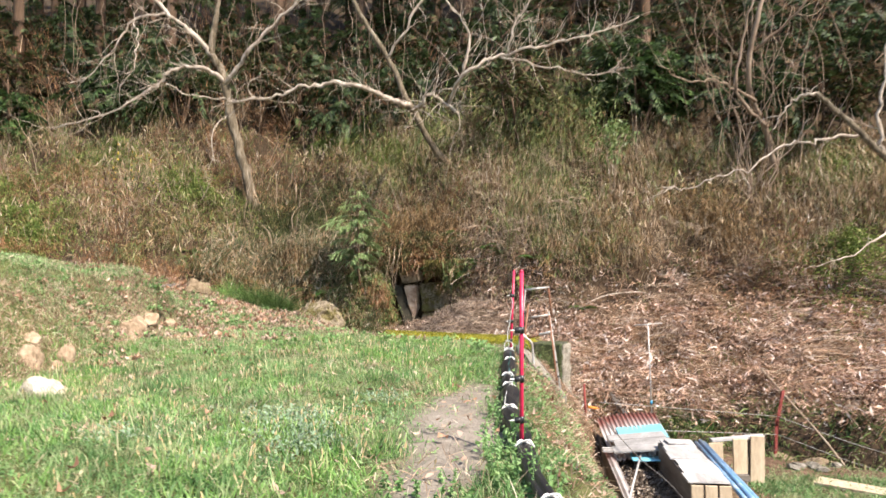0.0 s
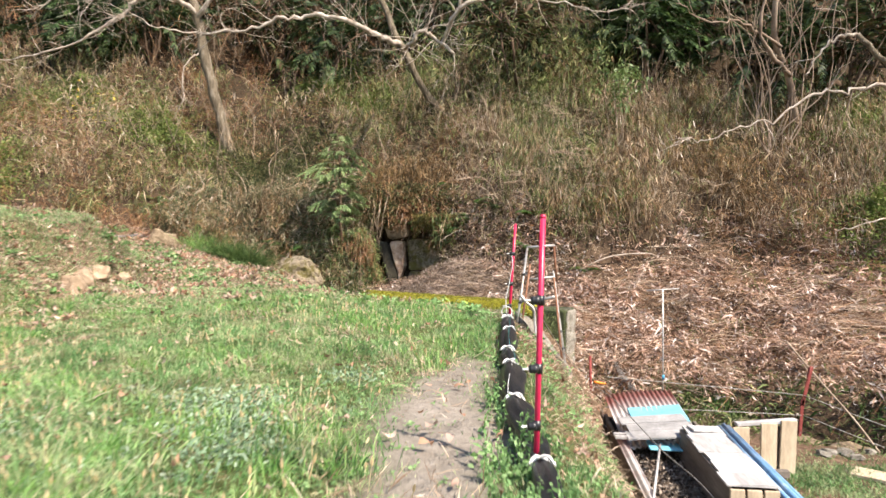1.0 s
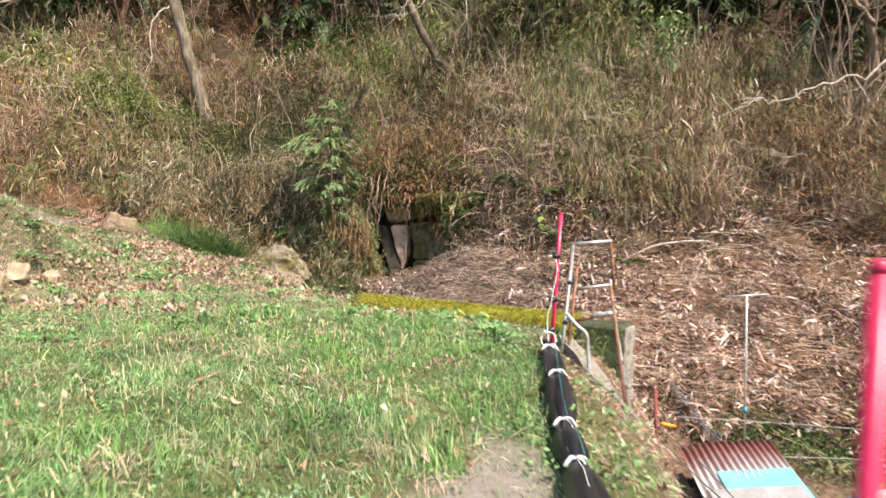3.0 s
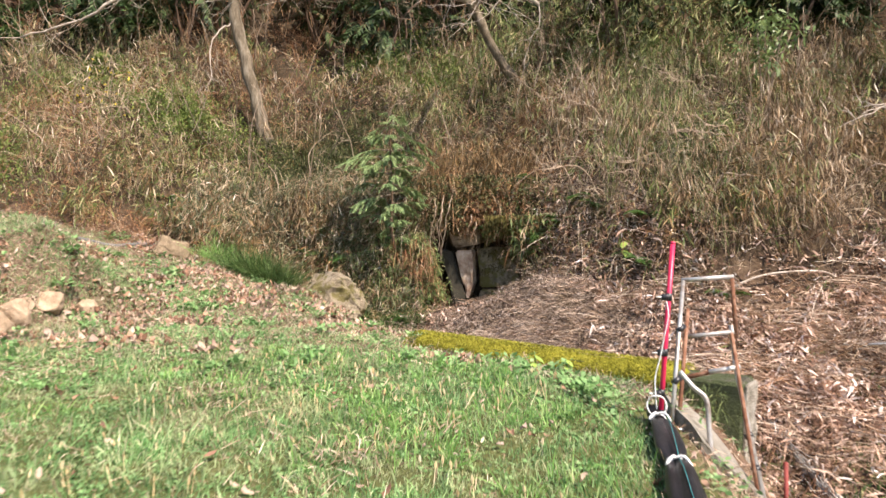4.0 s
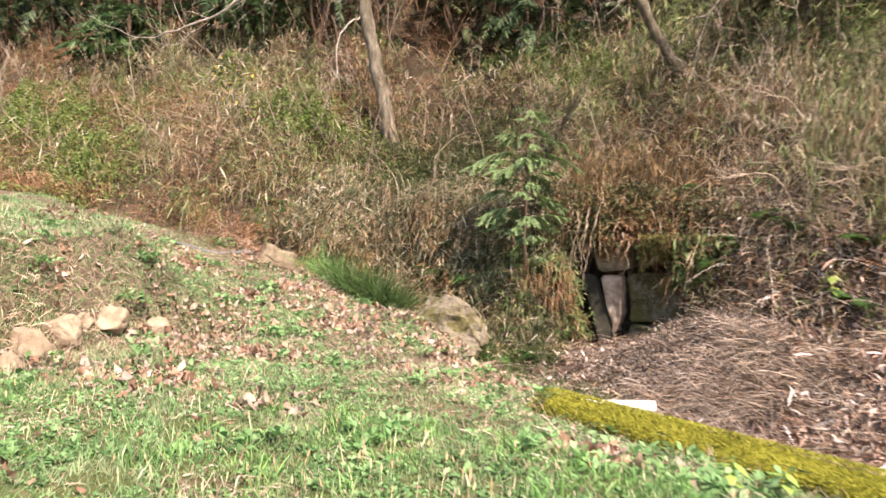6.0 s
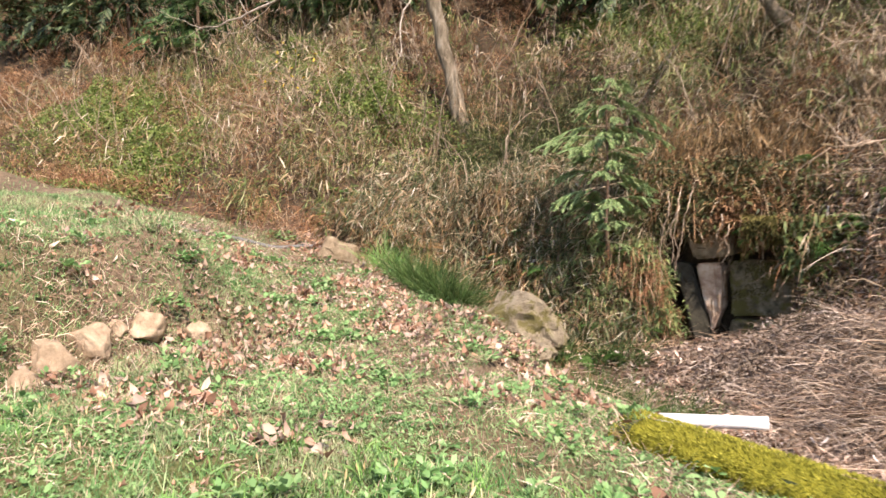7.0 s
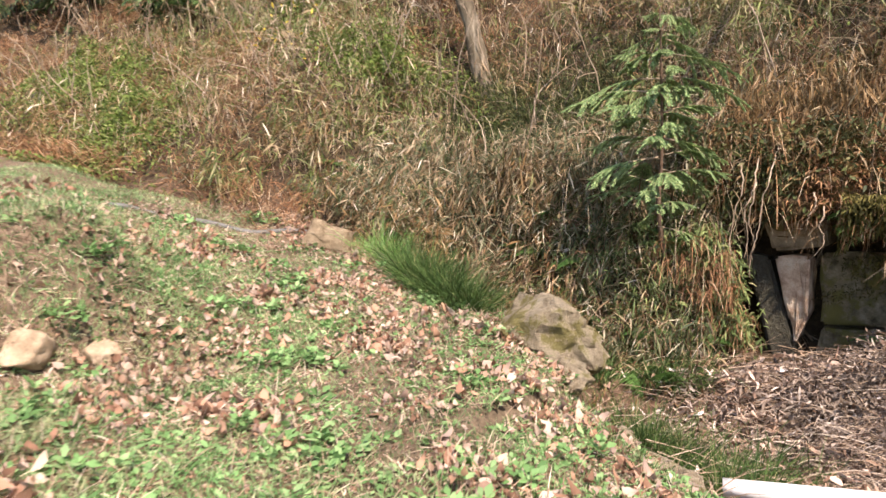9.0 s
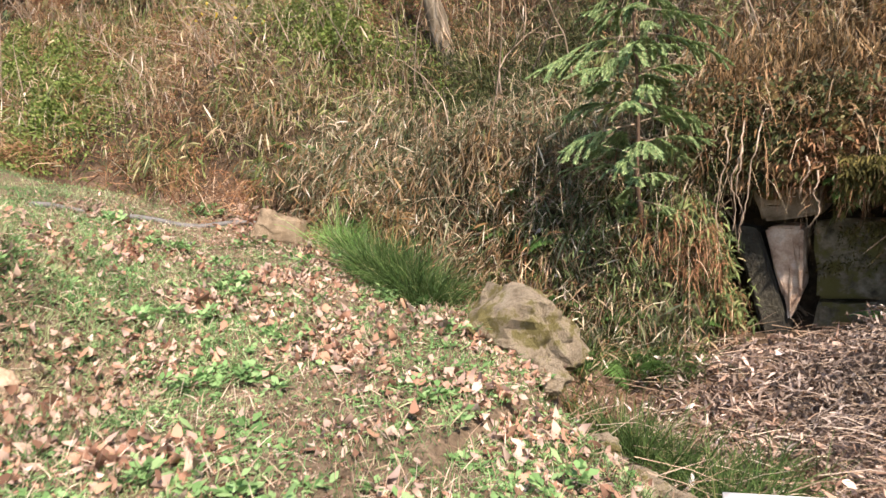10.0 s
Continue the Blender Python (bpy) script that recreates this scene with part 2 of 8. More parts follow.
M_GREYSTONE = worn("grey_stone", (0.27, 0.245, 0.2), (0.12, 0.11, 0.08), (0.42, 0.385, 0.33), 5, 0.9, bump=0.8, depth=0.03, per_object=0.4)
M_ROT = leafy("rotting_leaf", [(0, (0.075, 0.055, 0.042)), (0.6, (0.21, 0.16, 0.125)), (1, (0.5, 0.43, 0.36))], 0.8, 0.1)
M_LICHEN = lichened("lichened_stone")
M_PINKSTONE = worn("pale_split_stone", (0.58, 0.42, 0.3), (0.2, 0.1, 0.06), (0.8, 0.7, 0.57), 9, 0.85, bump=0.9, depth=0.02)
M_DARKSTONE = lichened("mossy_dark_stone", (0.28, 0.23, 0.14), (0.075, 0.062, 0.037), (0.54, 0.45, 0.32), (0.19, 0.165, 0.045), 0.48, 13)
M_BLACKSTONE = worn("very_dark_stone", (0.05, 0.045, 0.032), (0.022, 0.02, 0.015), (0.1, 0.09, 0.06), 5, 0.8, bump=0.8, depth=0.03)
M_MOSS = worn("moss", (0.31, 0.29, 0.035), (0.12, 0.125, 0.02), (0.46, 0.42, 0.06), 9, 1.0, bump=1.0, depth=0.03, spec=0.05)
M_CONCRETE = lichened("mossy_concrete", (0.15, 0.14, 0.1), (0.045, 0.045, 0.03), (0.32, 0.3, 0.24), (0.065, 0.085, 0.03), 0.42, 7)
M_PVC = worn("white_plastic_pipe", (0.78, 0.76, 0.74), (0.62, 0.58, 0.53), (0.86, 0.86, 0.86), 3, 0.4, bump=0.05, spec=0.5)
M_GREYPIPE = worn("grey_pipe", (0.15, 0.145, 0.135), (0.07, 0.065, 0.055), (0.24, 0.235, 0.225), 5, 0.6, bump=0.15)
M_RED = worn("red_coated_pole", (0.58, 0.018, 0.075), (0.45, 0.016, 0.055), (0.66, 0.05, 0.12), 8, 0.35, bump=0.05, spec=0.5)
M_OLDRED = worn("rusty_red_paint", (0.24, 0.05, 0.042), (0.11, 0.035, 0.026), (0.36, 0.1, 0.085), 14, 0.7, bump=0.3)
M_BLACK = worn("black_plastic_sheet", (0.013, 0.013, 0.015), (0.008, 0.008, 0.009), (0.026, 0.026, 0.029), 5, 0.42, bump=0.25, spec=0.5, depth=0.01)
M_BLACKPART = worn("black_plastic", (0.015, 0.015, 0.016), (0.01, 0.01, 0.01), (0.04, 0.04, 0.04), 8, 0.35, bump=0.05, spec=0.5)
M_CORD = worn("white_cord", (0.8, 0.79, 0.76), (0.6, 0.58, 0.54), (0.88, 0.88, 0.86), 30, 0.7, bump=0.4)
M_TEALCORD = worn("teal_cord", (0.05, 0.22, 0.22), (0.03, 0.14, 0.14), (0.1, 0.32, 0.32), 30, 0.6, bump=0.2)
M_STEEL = worn("galvanised_pipe", (0.48, 0.46, 0.43), (0.24, 0.16, 0.11), (0.6, 0.59, 0.57), 9, 0.45, metal=0.6, bump=0.1)
M_RUST = worn("rusty_pipe", (0.22, 0.1, 0.055), (0.1, 0.045, 0.028), (0.4, 0.27, 0.19), 12, 0.8, metal=0.2, bump=0.4)
def rusty_end(m, start, end):
    """Rust creeping in from one end of a sheet, along its own length."""
    tree = m.node_tree
    b = tree.nodes["Principled BSDF"]
    col = b.inputs["Base Color"].links[0].from_socket
    c, s = tree.nodes.new("ShaderNodeTexCoord"), tree.nodes.new("ShaderNodeSeparateXYZ")
    tree.links.new(c.outputs["Object"], s.inputs[0])
    n = place_noise(tree, 9, 4, 0.7)
    add = tree.nodes.new("ShaderNodeMath")
    add.operation = "MULTIPLY_ADD"
    add.inputs[1].default_value = 0.35
    tree.links.new(n.outputs["Fac"], add.inputs[0])
    tree.links.new(s.outputs["Y"], add.inputs[2])
    r = ramp(tree, [(0.0, (0, 0, 0)), (1.0, (0.9, 0.9, 0.9))])
    mr = tree.nodes.new("ShaderNodeMapRange")
    mr.inputs["From Min"].default_value, mr.inputs["From Max"].default_value = start + 0.17, end + 0.17
    tree.links.new(add.outputs[0], mr.inputs["Value"])
    tree.links.new(mr.outputs[0], r.inputs[0])
    tree.links.new(mixed(tree, "MIX", r.outputs[0], col, (0.2, 0.052, 0.04)), b.inputs["Base Color"])
    return m


M_TIN = worn("rusty_corrugated_tin", (0.6, 0.56, 0.54), (0.36, 0.2, 0.17), (0.74, 0.73, 0.72), 3.2, 0.45, metal=0.35, bump=0.2)
rusty_end(M_TIN, 0.12, 0.5)
M_GREYBOARD = worn("grey_board", (0.3, 0.295, 0.29), (0.19, 0.185, 0.18), (0.42, 0.415, 0.41), 4, 0.85, bump=0.3, per_object=0.3)
M_BLUE = worn("light_blue_plastic_board", (0.19, 0.52, 0.66), (0.15, 0.42, 0.55), (0.27, 0.6, 0.72), 3, 0.45, bump=0.05, spec=0.4)
M_BLUEPIPE = worn("blue_steel_tube", (0.16, 0.31, 0.5), (0.09, 0.19, 0.34), (0.5, 0.57, 0.63), 4, 0.4, bump=0.05, spec=0.5)
M_GREYWOOD = worn("weathered_board", (0.42, 0.41, 0.4), (0.24, 0.225, 0.215), (0.58, 0.57, 0.56), 5, 0.85, bump=0.4, stretch=(1, 0.15, 1), per_object=0.5)
M_DARKWOOD = worn("dark_old_plank", (0.16, 0.135, 0.11), (0.08, 0.066, 0.052), (0.27, 0.235, 0.2), 6, 0.9, bump=0.4, stretch=(1, 0.15, 1), per_object=0.4)
M_PALEWOOD = worn("pale_pallet_wood", (0.5, 0.4, 0.28), (0.31, 0.23, 0.15), (0.62, 0.52, 0.38), 6, 0.8, bump=0.3, stretch=(1, 1, 0.2), per_object=0.5)
M_ORANGE = worn("orange_plastic", (0.75, 0.25, 0.03), (0.6, 0.18, 0.02), (0.8, 0.35, 0.08), 10, 0.5, bump=0.05)
M_TAPE = worn("blue_tape", (0.08, 0.42, 0.7), (0.06, 0.3, 0.55), (0.15, 0.5, 0.75), 10, 0.5, bump=0.1)
M_WIRE = worn("grey_wire", (0.3, 0.29, 0.27), (0.15, 0.14, 0.13), (0.42, 0.41, 0.4), 20, 0.5, metal=0.5, bump=0.1)

# ---- the lie of the land ----


def smooth(v):
    v = np.clip(v, 0, 1)
    return v * v * (3 - 2 * v)


def wave(x, y, s, seed=0):
    """A cheap smooth unevenness, about -1 to 1."""
    a = seed * 1.7
    return (np.sin(x * s + a) * np.cos(y * s * 1.13 + 2 * a) + np.sin(x * s * 2.3 + y * s * 1.7 + 3 * a) * 0.5 + np.cos(x * s * 4.1 - y * s * 3.7 + a) * 0.3) / 1.8


FOOT_X = [-14, -10, -7.5, -5.5, -4.2, -2.5, -1.3, 0.1, 2, 5, 9, 14]
FOOT_Y = [14.2, 14.0, 13.7, 14.35, 14.75, 14.5, 14.75, 14.6, 13.3, 13.2, 12.6, 12.0]
FOOT_Z = [1.6, 1.4, 1.2, 0.95, 0.6, -0.3, -0.25, 0.05, 0.3, 0.3, 0.3, 0.3]
CUT_H = [0, 0, 0, 0, 0.15, 1.0, 1.25, 1.2, 0.55, 0.3, 0.3, 0.3]
SLOPE_X, SLOPE_Y = [1.9, 4.6, 8.5, 12], [10.7, 10.6, 8.6, 6.8]  # where the litter slope rises from the lower garden


def edge_distance(x, y):
    """How far beyond the terrace's edge a place lies: towards the gully, and towards the lower garden."""
    gully = np.minimum((y - 11.0 + 0.56 * (x + 0.72)) / 1.146, (y - 11.55 + 1.13 * (x + 0.95)) / 1.509)
    gully = np.where(x < -1.9, (y - 13.06 + 0.4 * (x + 1.9)) / 1.077 + 0.06 * np.sin(x * 3.1), gully)
    side = x - 1.16 - 0.05 * np.sin(y * 2.1)
    return gully, side


def land(x, y):
    x, y = np.asarray(x, float), np.asarray(y, float)
    terrace = -0.05 + 0.19 * smooth((y - 6.0) / 4.3) + 0.012 * wave(x, y, 2.2)
    steep = np.interp(y, [9.2, 9.8, 10.9, 11.8], [0.95, 1.4, 1.4, 0.29])
    d = np.maximum(0, np.interp(y, [8.5, 9.6, 10.9, 11.8], [-3.8, -4.15, -4.15, -3.4]) - x + 0.12 * wave(x * 0.2, y, 1.6, 1))
    top = np.interp(y, [8, 10.5, 13], [1.2, 0.8, 1.3])
    bank = np.minimum(d * steep, top) + 0.1 * np.clip(d - top / steep, 0, 12)
    # the bank dies out towards the camera's start only far behind it
    terrace = terrace + bank * (1 + 0.08 * wave(x, y, 1.3, 2))
    foot_y, foot_z = np.interp(x, FOOT_X, FOOT_Y), np.interp(x, FOOT_X, FOOT_Z)
    cut = np.interp(x, FOOT_X, CUT_H)
    low = np.interp(x, [-5.0, -4.2, -2.6, -0.8, 0.6, 1.7, 2.5], [0.6, 0.02, -0.45, -0.62, -0.5, -0.75, -1.48])
    rise = smooth((y - (foot_y - np.interp(x, [-2, 1, 3], [0.9, 1.9, 2.6]))) / np.interp(x, [-2, 1, 3], [0.9, 1.9, 2.6]))
    start = np.interp(x, SLOPE_X, SLOPE_Y)
    even = np.clip((y - start) / (foot_y - start), 0, 1)
    ditch = (x - 4.6) * 0.507 + (y - 10.6) * 0.862
    low = low - 0.3 * np.exp(-((x - 2.02) / 0.17) ** 2) * smooth((8.7 - y) / 0.6)
    low = low + smooth((x - 4.2) / 0.8) * (0.3 * smooth((ditch - 0.05) / 0.3) * (1 - even) - 0.55 * np.exp(-((ditch + 0.05) / 0.32) ** 2))
    rise = np.where(x > 0.6, rise + (even * (0.75 + 0.25 * even) - rise) * smooth((x - 0.6) / 1.2), rise)
    low = low + (foot_z - low) * rise + 0.03 * wave(x, y, 3.0, 4)
    gully, side = edge_distance(x, y)
    terrace = terrace - 0.17 * smooth((gully + 1.3) / 1.3) * smooth((x + 4.6) / 1.5)
    terrace = terrace + np.interp(x, [-5.0, -4.4, -3.5, -2.6, -1.8], [0, 0.12, 0.34, 0.3, 0]) * smooth((y - 11.6) / 1.9)
    out = np.maximum(smooth(gully / 0.35), smooth(side / np.interp(y, [7, 8.5, 10], [0.74, 1.3, 1.5])))
    near = terrace * (1 - out) + low * out
    near = np.where(x < -4.75, np.maximum(near, terrace), near)
    near = near - 0.2 * np.exp(-((x - 1.58) / 0.24) ** 2 - ((y - 8.45) / 0.4) ** 2)
    up = y - foot_y
    near = near + (foot_z - near) * smooth((up + 0.8) / 0.8) * smooth((1.8 - x) / 1.2)
    slope = np.interp(x, [-8, -4, 0, 6], [0.7, 0.72, 0.84, 0.86])
    hill = foot_z + cut * smooth(up / 0.55) + slope * np.minimum(up, 9) + 0.55 * np.clip(up - 9, 0, 70) + 0.12 * wave(x, y, 1.1, 5) * smooth(up / 2) + (0.16 * wave(x, y, 1.7, 8) + 0.1 * wave(x, y, 3.4, 10)) * smooth((up - 0.7) / 1.2)
    hill = hill - 0.42 * np.exp(-((x + 4.9) ** 2 + (y - 17.3) ** 2) / 0.9)
    hollow = (x > -1.16) & (x < 0.15) & (y < 15.62)
    hill = np.where(hollow, foot_z + 0.1 * up, hill)
    return np.where(up > 0, hill, near)


def axis(lo, fine_lo, fine_hi, hi, step):
    a = [fine_lo]
    s = step
    while a[-1] > lo:
        s *= 1.22
        a.append(a[-1] - s)
    b = [fine_hi]
    s = step
    while b[-1] < hi:
        s *= 1.22
        b.append(b[-1] + s)
    return np.array(a[::-1] + list(np.arange(fine_lo + step, fine_hi - step * 0.5, step)) + b)


def mesh_from(name, verts, quads=None, tris=None, mats=(), index=None, smooth_shade=False):
    """A mesh from arrays: corners, four-sided faces and three-sided faces."""
    me = bpy.data.meshes.new(name)
    quads = np.zeros((0, 4), int) if quads is None else np.asarray(quads)
    tris = np.zeros((0, 3), int) if tris is None else np.asarray(tris)
    loops = np.concatenate([quads.ravel(), tris.ravel()]).astype(np.int32)
    starts = np.concatenate([np.arange(len(quads)) * 4, len(quads) * 4 + np.arange(len(tris)) * 3]).astype(np.int32)
    me.vertices.add(len(verts))
    me.vertices.foreach_set("co", np.ascontiguousarray(verts, np.float32).ravel())
    me.loops.add(len(loops))
    me.loops.foreach_set("vertex_index", loops)
    me.polygons.add(len(starts))
    me.polygons.foreach_set("loop_start", starts)
    for m in mats:
        me.materials.append(m)
    if index is not None:
        me.polygons.foreach_set("material_index", np.asarray(index, np.int32))
    me.update(calc_edges=True)
    if smooth_shade:
        me.shade_smooth()
    return me


gx, gy = axis(-420, -13, 11, 420, 0.11), axis(-420, 1.0, 23, 420, 0.11)
GX, GY = np.meshgrid(gx, gy)
GZ = land(GX, GY)
GZ = GZ + 0.02 * wave(GX, GY, 6.5, 7) * (np.abs(GX) < 14)
nx, ny = len(gx), len(gy)
ids = np.arange(nx * ny).reshape(ny, nx)
quads = np.stack([ids[:-1, :-1], ids[:-1, 1:], ids[1:, 1:], ids[1:, :-1]], -1).reshape(-1, 4)
ground_mesh = mesh_from("ground", np.stack([GX, GY, GZ], -1).reshape(-1, 3), quads, mats=[M_GROUND], smooth_shade=True)


def hill_up(x, y):
    return y - np.interp(x, FOOT_X, FOOT_Y)


def path_amount(x, y):
    """Bare earth along the edge of the terrace, narrowing ahead."""
    middle = np.interp(y, [3, 4.5, 6, 7.5], [0.5, 0.58, 0.64, 0.72])
    half = np.interp(y, [2.5, 3.4, 3.9, 4.6, 5.8, 7.0], [0.3, 0.2, 0.3, 0.42, 0.38, 0.12])
    return smooth(1.35 - np.abs(x - middle + 0.1 * wave(x, y, 2.7, 9)) / half) * smooth((7.4 - y) / 1.2) + 0.12 * smooth((y - 9) / 2) * (edge_distance(x, y)[0] < 0.1) * (hill_up(x, y) < -0.3)


def stony_bank(x, y):
    """The steep face of the bank on the left, half bare."""
    return smooth((y - 5.6) / 0.8) * smooth((-3.6 - x) / 0.25) * smooth((x + 5.0) / 0.4) * smooth((11.2 - y) / 0.8) * smooth(0.7 + 0.6 * wave(x, y, 2.3, 17))


def litter_amount(x, y):
    up = y - np.interp(x, FOOT_X, FOOT_Y)
    gully, side = edge_distance(x, y)
    return np.clip(smooth((gully - 0.05) / 0.4) + smooth((up + 0.6) / 0.6) + 0.85 * smooth((y - 8.6) / 2.2 + 0.3 * wave(x, y, 2.1, 3)) + 0.3 * stony_bank(x, y) + 0.85 * smooth((side - 0.02) / 0.25) * np.interp(y, [5.4, 7.4], [0.45, 1]), 0, 1)


def slope_foot(x, y):
    """The dark, overgrown ditch at the foot of the litter slope."""
    over = y - np.interp(x, SLOPE_X, SLOPE_Y)
    return smooth((x - 2.6) / 1.2) * np.exp(-((over - 0.1 * wave(x, y, 2.0, 71)) / np.interp(x, [3, 5], [0.4, 0.6])) ** 2)


FX, FY = GX.ravel(), GY.ravel()
# the dark values paint shade between hillside growth; wood floor and ditch share them
for attr, values in (("litter", litter_amount(FX, FY)), ("bare", path_amount(FX, FY)), ("shade_and_soil", 0.85 * smooth((FY - np.interp(FX, FOOT_X, FOOT_Y) + 0.1) / 0.5) + 0.15 * smooth((FY - np.interp(FX, FOOT_X, FOOT_Y) - 4.0) / 2.0) + 0.8 * slope_foot(FX, FY))):
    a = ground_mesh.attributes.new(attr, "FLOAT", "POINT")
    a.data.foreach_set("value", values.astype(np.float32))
ground = tagged(new("ground", ground_mesh), "grassy garden terrace, bare path, gully and steep litter-covered hillside", "ground", kind="structure")

# ---- scattered growth ----
rng = np.random.default_rng(7)


def spread(n, x0, x1, y0, y1, keep=None):
    """About n places in a rectangle of the plan, thinned by keep(x, y), a chance from 0 to 1."""
    x, y = rng.uniform(x0, x1, n), rng.uniform(y0, y1, n)
    if keep is not None:
        k = rng.random(n) < keep(x, y)
        x, y = x[k], y[k]
    return np.stack([x, y, land(x, y)], -1)


LATTICE = np.random.default_rng(19).random((64, 64))


def blotch(x, y, size, seed=0):
    """Uneven patches over the plan, about -1 to 1: three octaves, the broadest of the given size in metres."""
    total, amp = 0.0, 1.0
    for k in range(3):
        u, v = x / size * 2 ** k + seed * 7.31, y / size * 2 ** k + seed * 3.77
        i, j = np.floor(u).astype(int), np.floor(v).astype(int)
        f, g = smooth(u - i), smooth(v - j)
        a, b = LATTICE[i % 64, j % 64], LATTICE[(i + 1) % 64, j % 64]
        c, d = LATTICE[i % 64, (j + 1) % 64], LATTICE[(i + 1) % 64, (j + 1) % 64]
        total = total + amp * ((a + (b - a) * f) * (1 - g) + (c + (d - c) * f) * g - 0.5)
        amp *= 0.55
    return np.clip(total * 1.9, -1.2, 1.2)


def unit(v):
    return v / np.maximum(np.linalg.norm(v, axis=-1, keepdims=True), 1e-9)


def ways(n, lean, mean=(0, 0, 1)):
    """n directions scattered about a mean one."""
    return unit(np.asarray(mean, float) + lean * rng.normal(size=(n, 3)))


def ribbons(P, D, L, W, droop=0.3, shape=(0.7, 1.0, 0.0), side=None):
    """Blades: they leave P along D, are L long and W wide, and bow down by droop. Corners and faces."""
    n = len(P)
    L, W = np.broadcast_to(np.asarray(L, float), n)[:, None], np.broadcast_to(np.asarray(W, float), n)[:, None]
    droop = np.broadcast_to(np.asarray(droop, float), n)[:, None]
    if side is None:
        side = unit(np.cross(D, rng.normal(size=(n, 3))))
    pts = []
    for s in (0.0, 0.5, 1.0):
        pts.append(P + D * L * s - np.array([0, 0, 1.0]) * droop * L * s * s)
    v = np.concatenate([pts[0] - side * W * shape[0] / 2, pts[0] + side * W * shape[0] / 2, pts[1] - side * W * shape[1] / 2, pts[1] + side * W * shape[1] / 2, pts[2]])
    i = np.arange(n)
    return v, np.stack([i, i + n, i + 3 * n, i + 2 * n], -1), np.stack([i + 2 * n, i + 3 * n, i + 4 * n], -1)


def arcs(P, D, L, W, droop=0.6, steps=5):
    """Long thin stems that bow over in a smooth arc."""
    n = len(P)
    L, W, droop = (np.broadcast_to(np.asarray(v, float), n)[:, None] for v in (L, W, droop))
    side = unit(np.cross(D, rng.normal(size=(n, 3))))
    v = []
    for k in range(steps + 1):
        f = k / steps
        mid = P + D * L * f * (1 - 0.25 * droop * f) - np.array([0, 0, 1.0]) * droop * L * f ** 2.2
        v += [mid - side * W / 2 * (1 - 0.6 * f), mid + side * W / 2 * (1 - 0.6 * f)]
    i = np.arange(n)
    q = np.concatenate([np.stack([i + 2 * k * n, i + (2 * k + 1) * n, i + (2 * k + 3) * n, i + (2 * k + 2) * n], -1) for k in range(steps)])
    return np.concatenate(v), q, np.zeros((0, 3), int)


def merged(pieces):
    """Several (corners, quads, tris, material) into one mesh's arrays."""
    v, q, t, qi, ti, base = [], [], [], [], [], 0
    for verts, quads_, tris_, mat in pieces:
        v.append(verts)
        q.append(np.asarray(quads_).reshape(-1, 4) + base)
        t.append(np.asarray(tris_).reshape(-1, 3) + base)
        qi.append(np.full(len(q[-1]), mat))
        ti.append(np.full(len(t[-1]), mat))
        base += len(verts)
    return np.concatenate(v), np.concatenate(q), np.concatenate(t), np.concatenate(qi + ti)


def stuff(name, pieces, mats, label, category):
    v, q, t, idx = merged(pieces)
    ob = new(name, mesh_from(name, v, q, t, mats, idx))
    return tagged(ob, label, category, kind="stuff")


def lay(P, L, W, tilt=0.35, lift=0.01):
    """Fallen leaves: pointed ovals lying on the ground, each turned and curled its own way."""
    n = len(P)
    a = rng.uniform(0, 2 * np.pi, n)
    D = unit(np.stack([np.cos(a), np.sin(a), rng.normal(0, tilt, n)], -1))
    side = unit(np.cross(D, np.array([0, 0, 1.0]) + rng.normal(0, tilt, (n, 3))))
    L, W = np.broadcast_to(np.asarray(L, float), n)[:, None], np.broadcast_to(np.asarray(W, float), n)[:, None]
    up = np.cross(side, D)
    curl, twist = rng.normal(0.35, 0.9, (n, 1)), rng.normal(0, 0.6, (n, 1))
    v = []
    for s, w in ((0.0, 0.16), (0.3, 0.9), (0.68, 0.8), (1.0, 0.12)):
        mid = P + [0, 0, lift] + D * L * s + up * curl * L * (s - 0.45) ** 2
        across = side * (w + rng.uniform(-0.28, 0.2, (n, 1))) * W / 2
        rim = up * twist * W * (s - 0.5)
        v += [mid - across + rim, mid + across - rim]
    i = np.arange(n)
    q = np.concatenate([np.stack([i + 2 * k * n, i + (2 * k + 1) * n, i + (2 * k + 3) * n, i + (2 * k + 2) * n], -1) for k in range(3)])
    return np.concatenate(v), q, np.zeros((0, 3), int)


def growth_top(x):
    """How far up the slope the canes and bamboo grass reach before the wood."""
    return np.interp(x, [-5, -1, 1.5], [5.4, 4.5, 3.7])


def lawn(x, y):
    """Chance of grass: the terrace, thin on the path, thin among the leaves ahead and on the stony bank."""
    gully, side = edge_distance(x, y)
    k = (1 - 0.97 * path_amount(x, np.minimum(y, 8.9))) * (gully < 0.14) * (side < 0.9) * (hill_up(x, y) < -0.25)
    k = k * np.where(side > -0.08, np.interp(y, [5.6, 7.2], [0.5, 0.1]), 1.0)
    k = k * np.interp(y, [2, 9, 10.5, 14], [1, 1, 0.75, 0.6])
    return k * (0.55 + 0.45 * np.clip(wave(x, y, 1.7, 11) + 0.4, 0, 1)) * (1 - 0.25 * stony_bank(x, y))


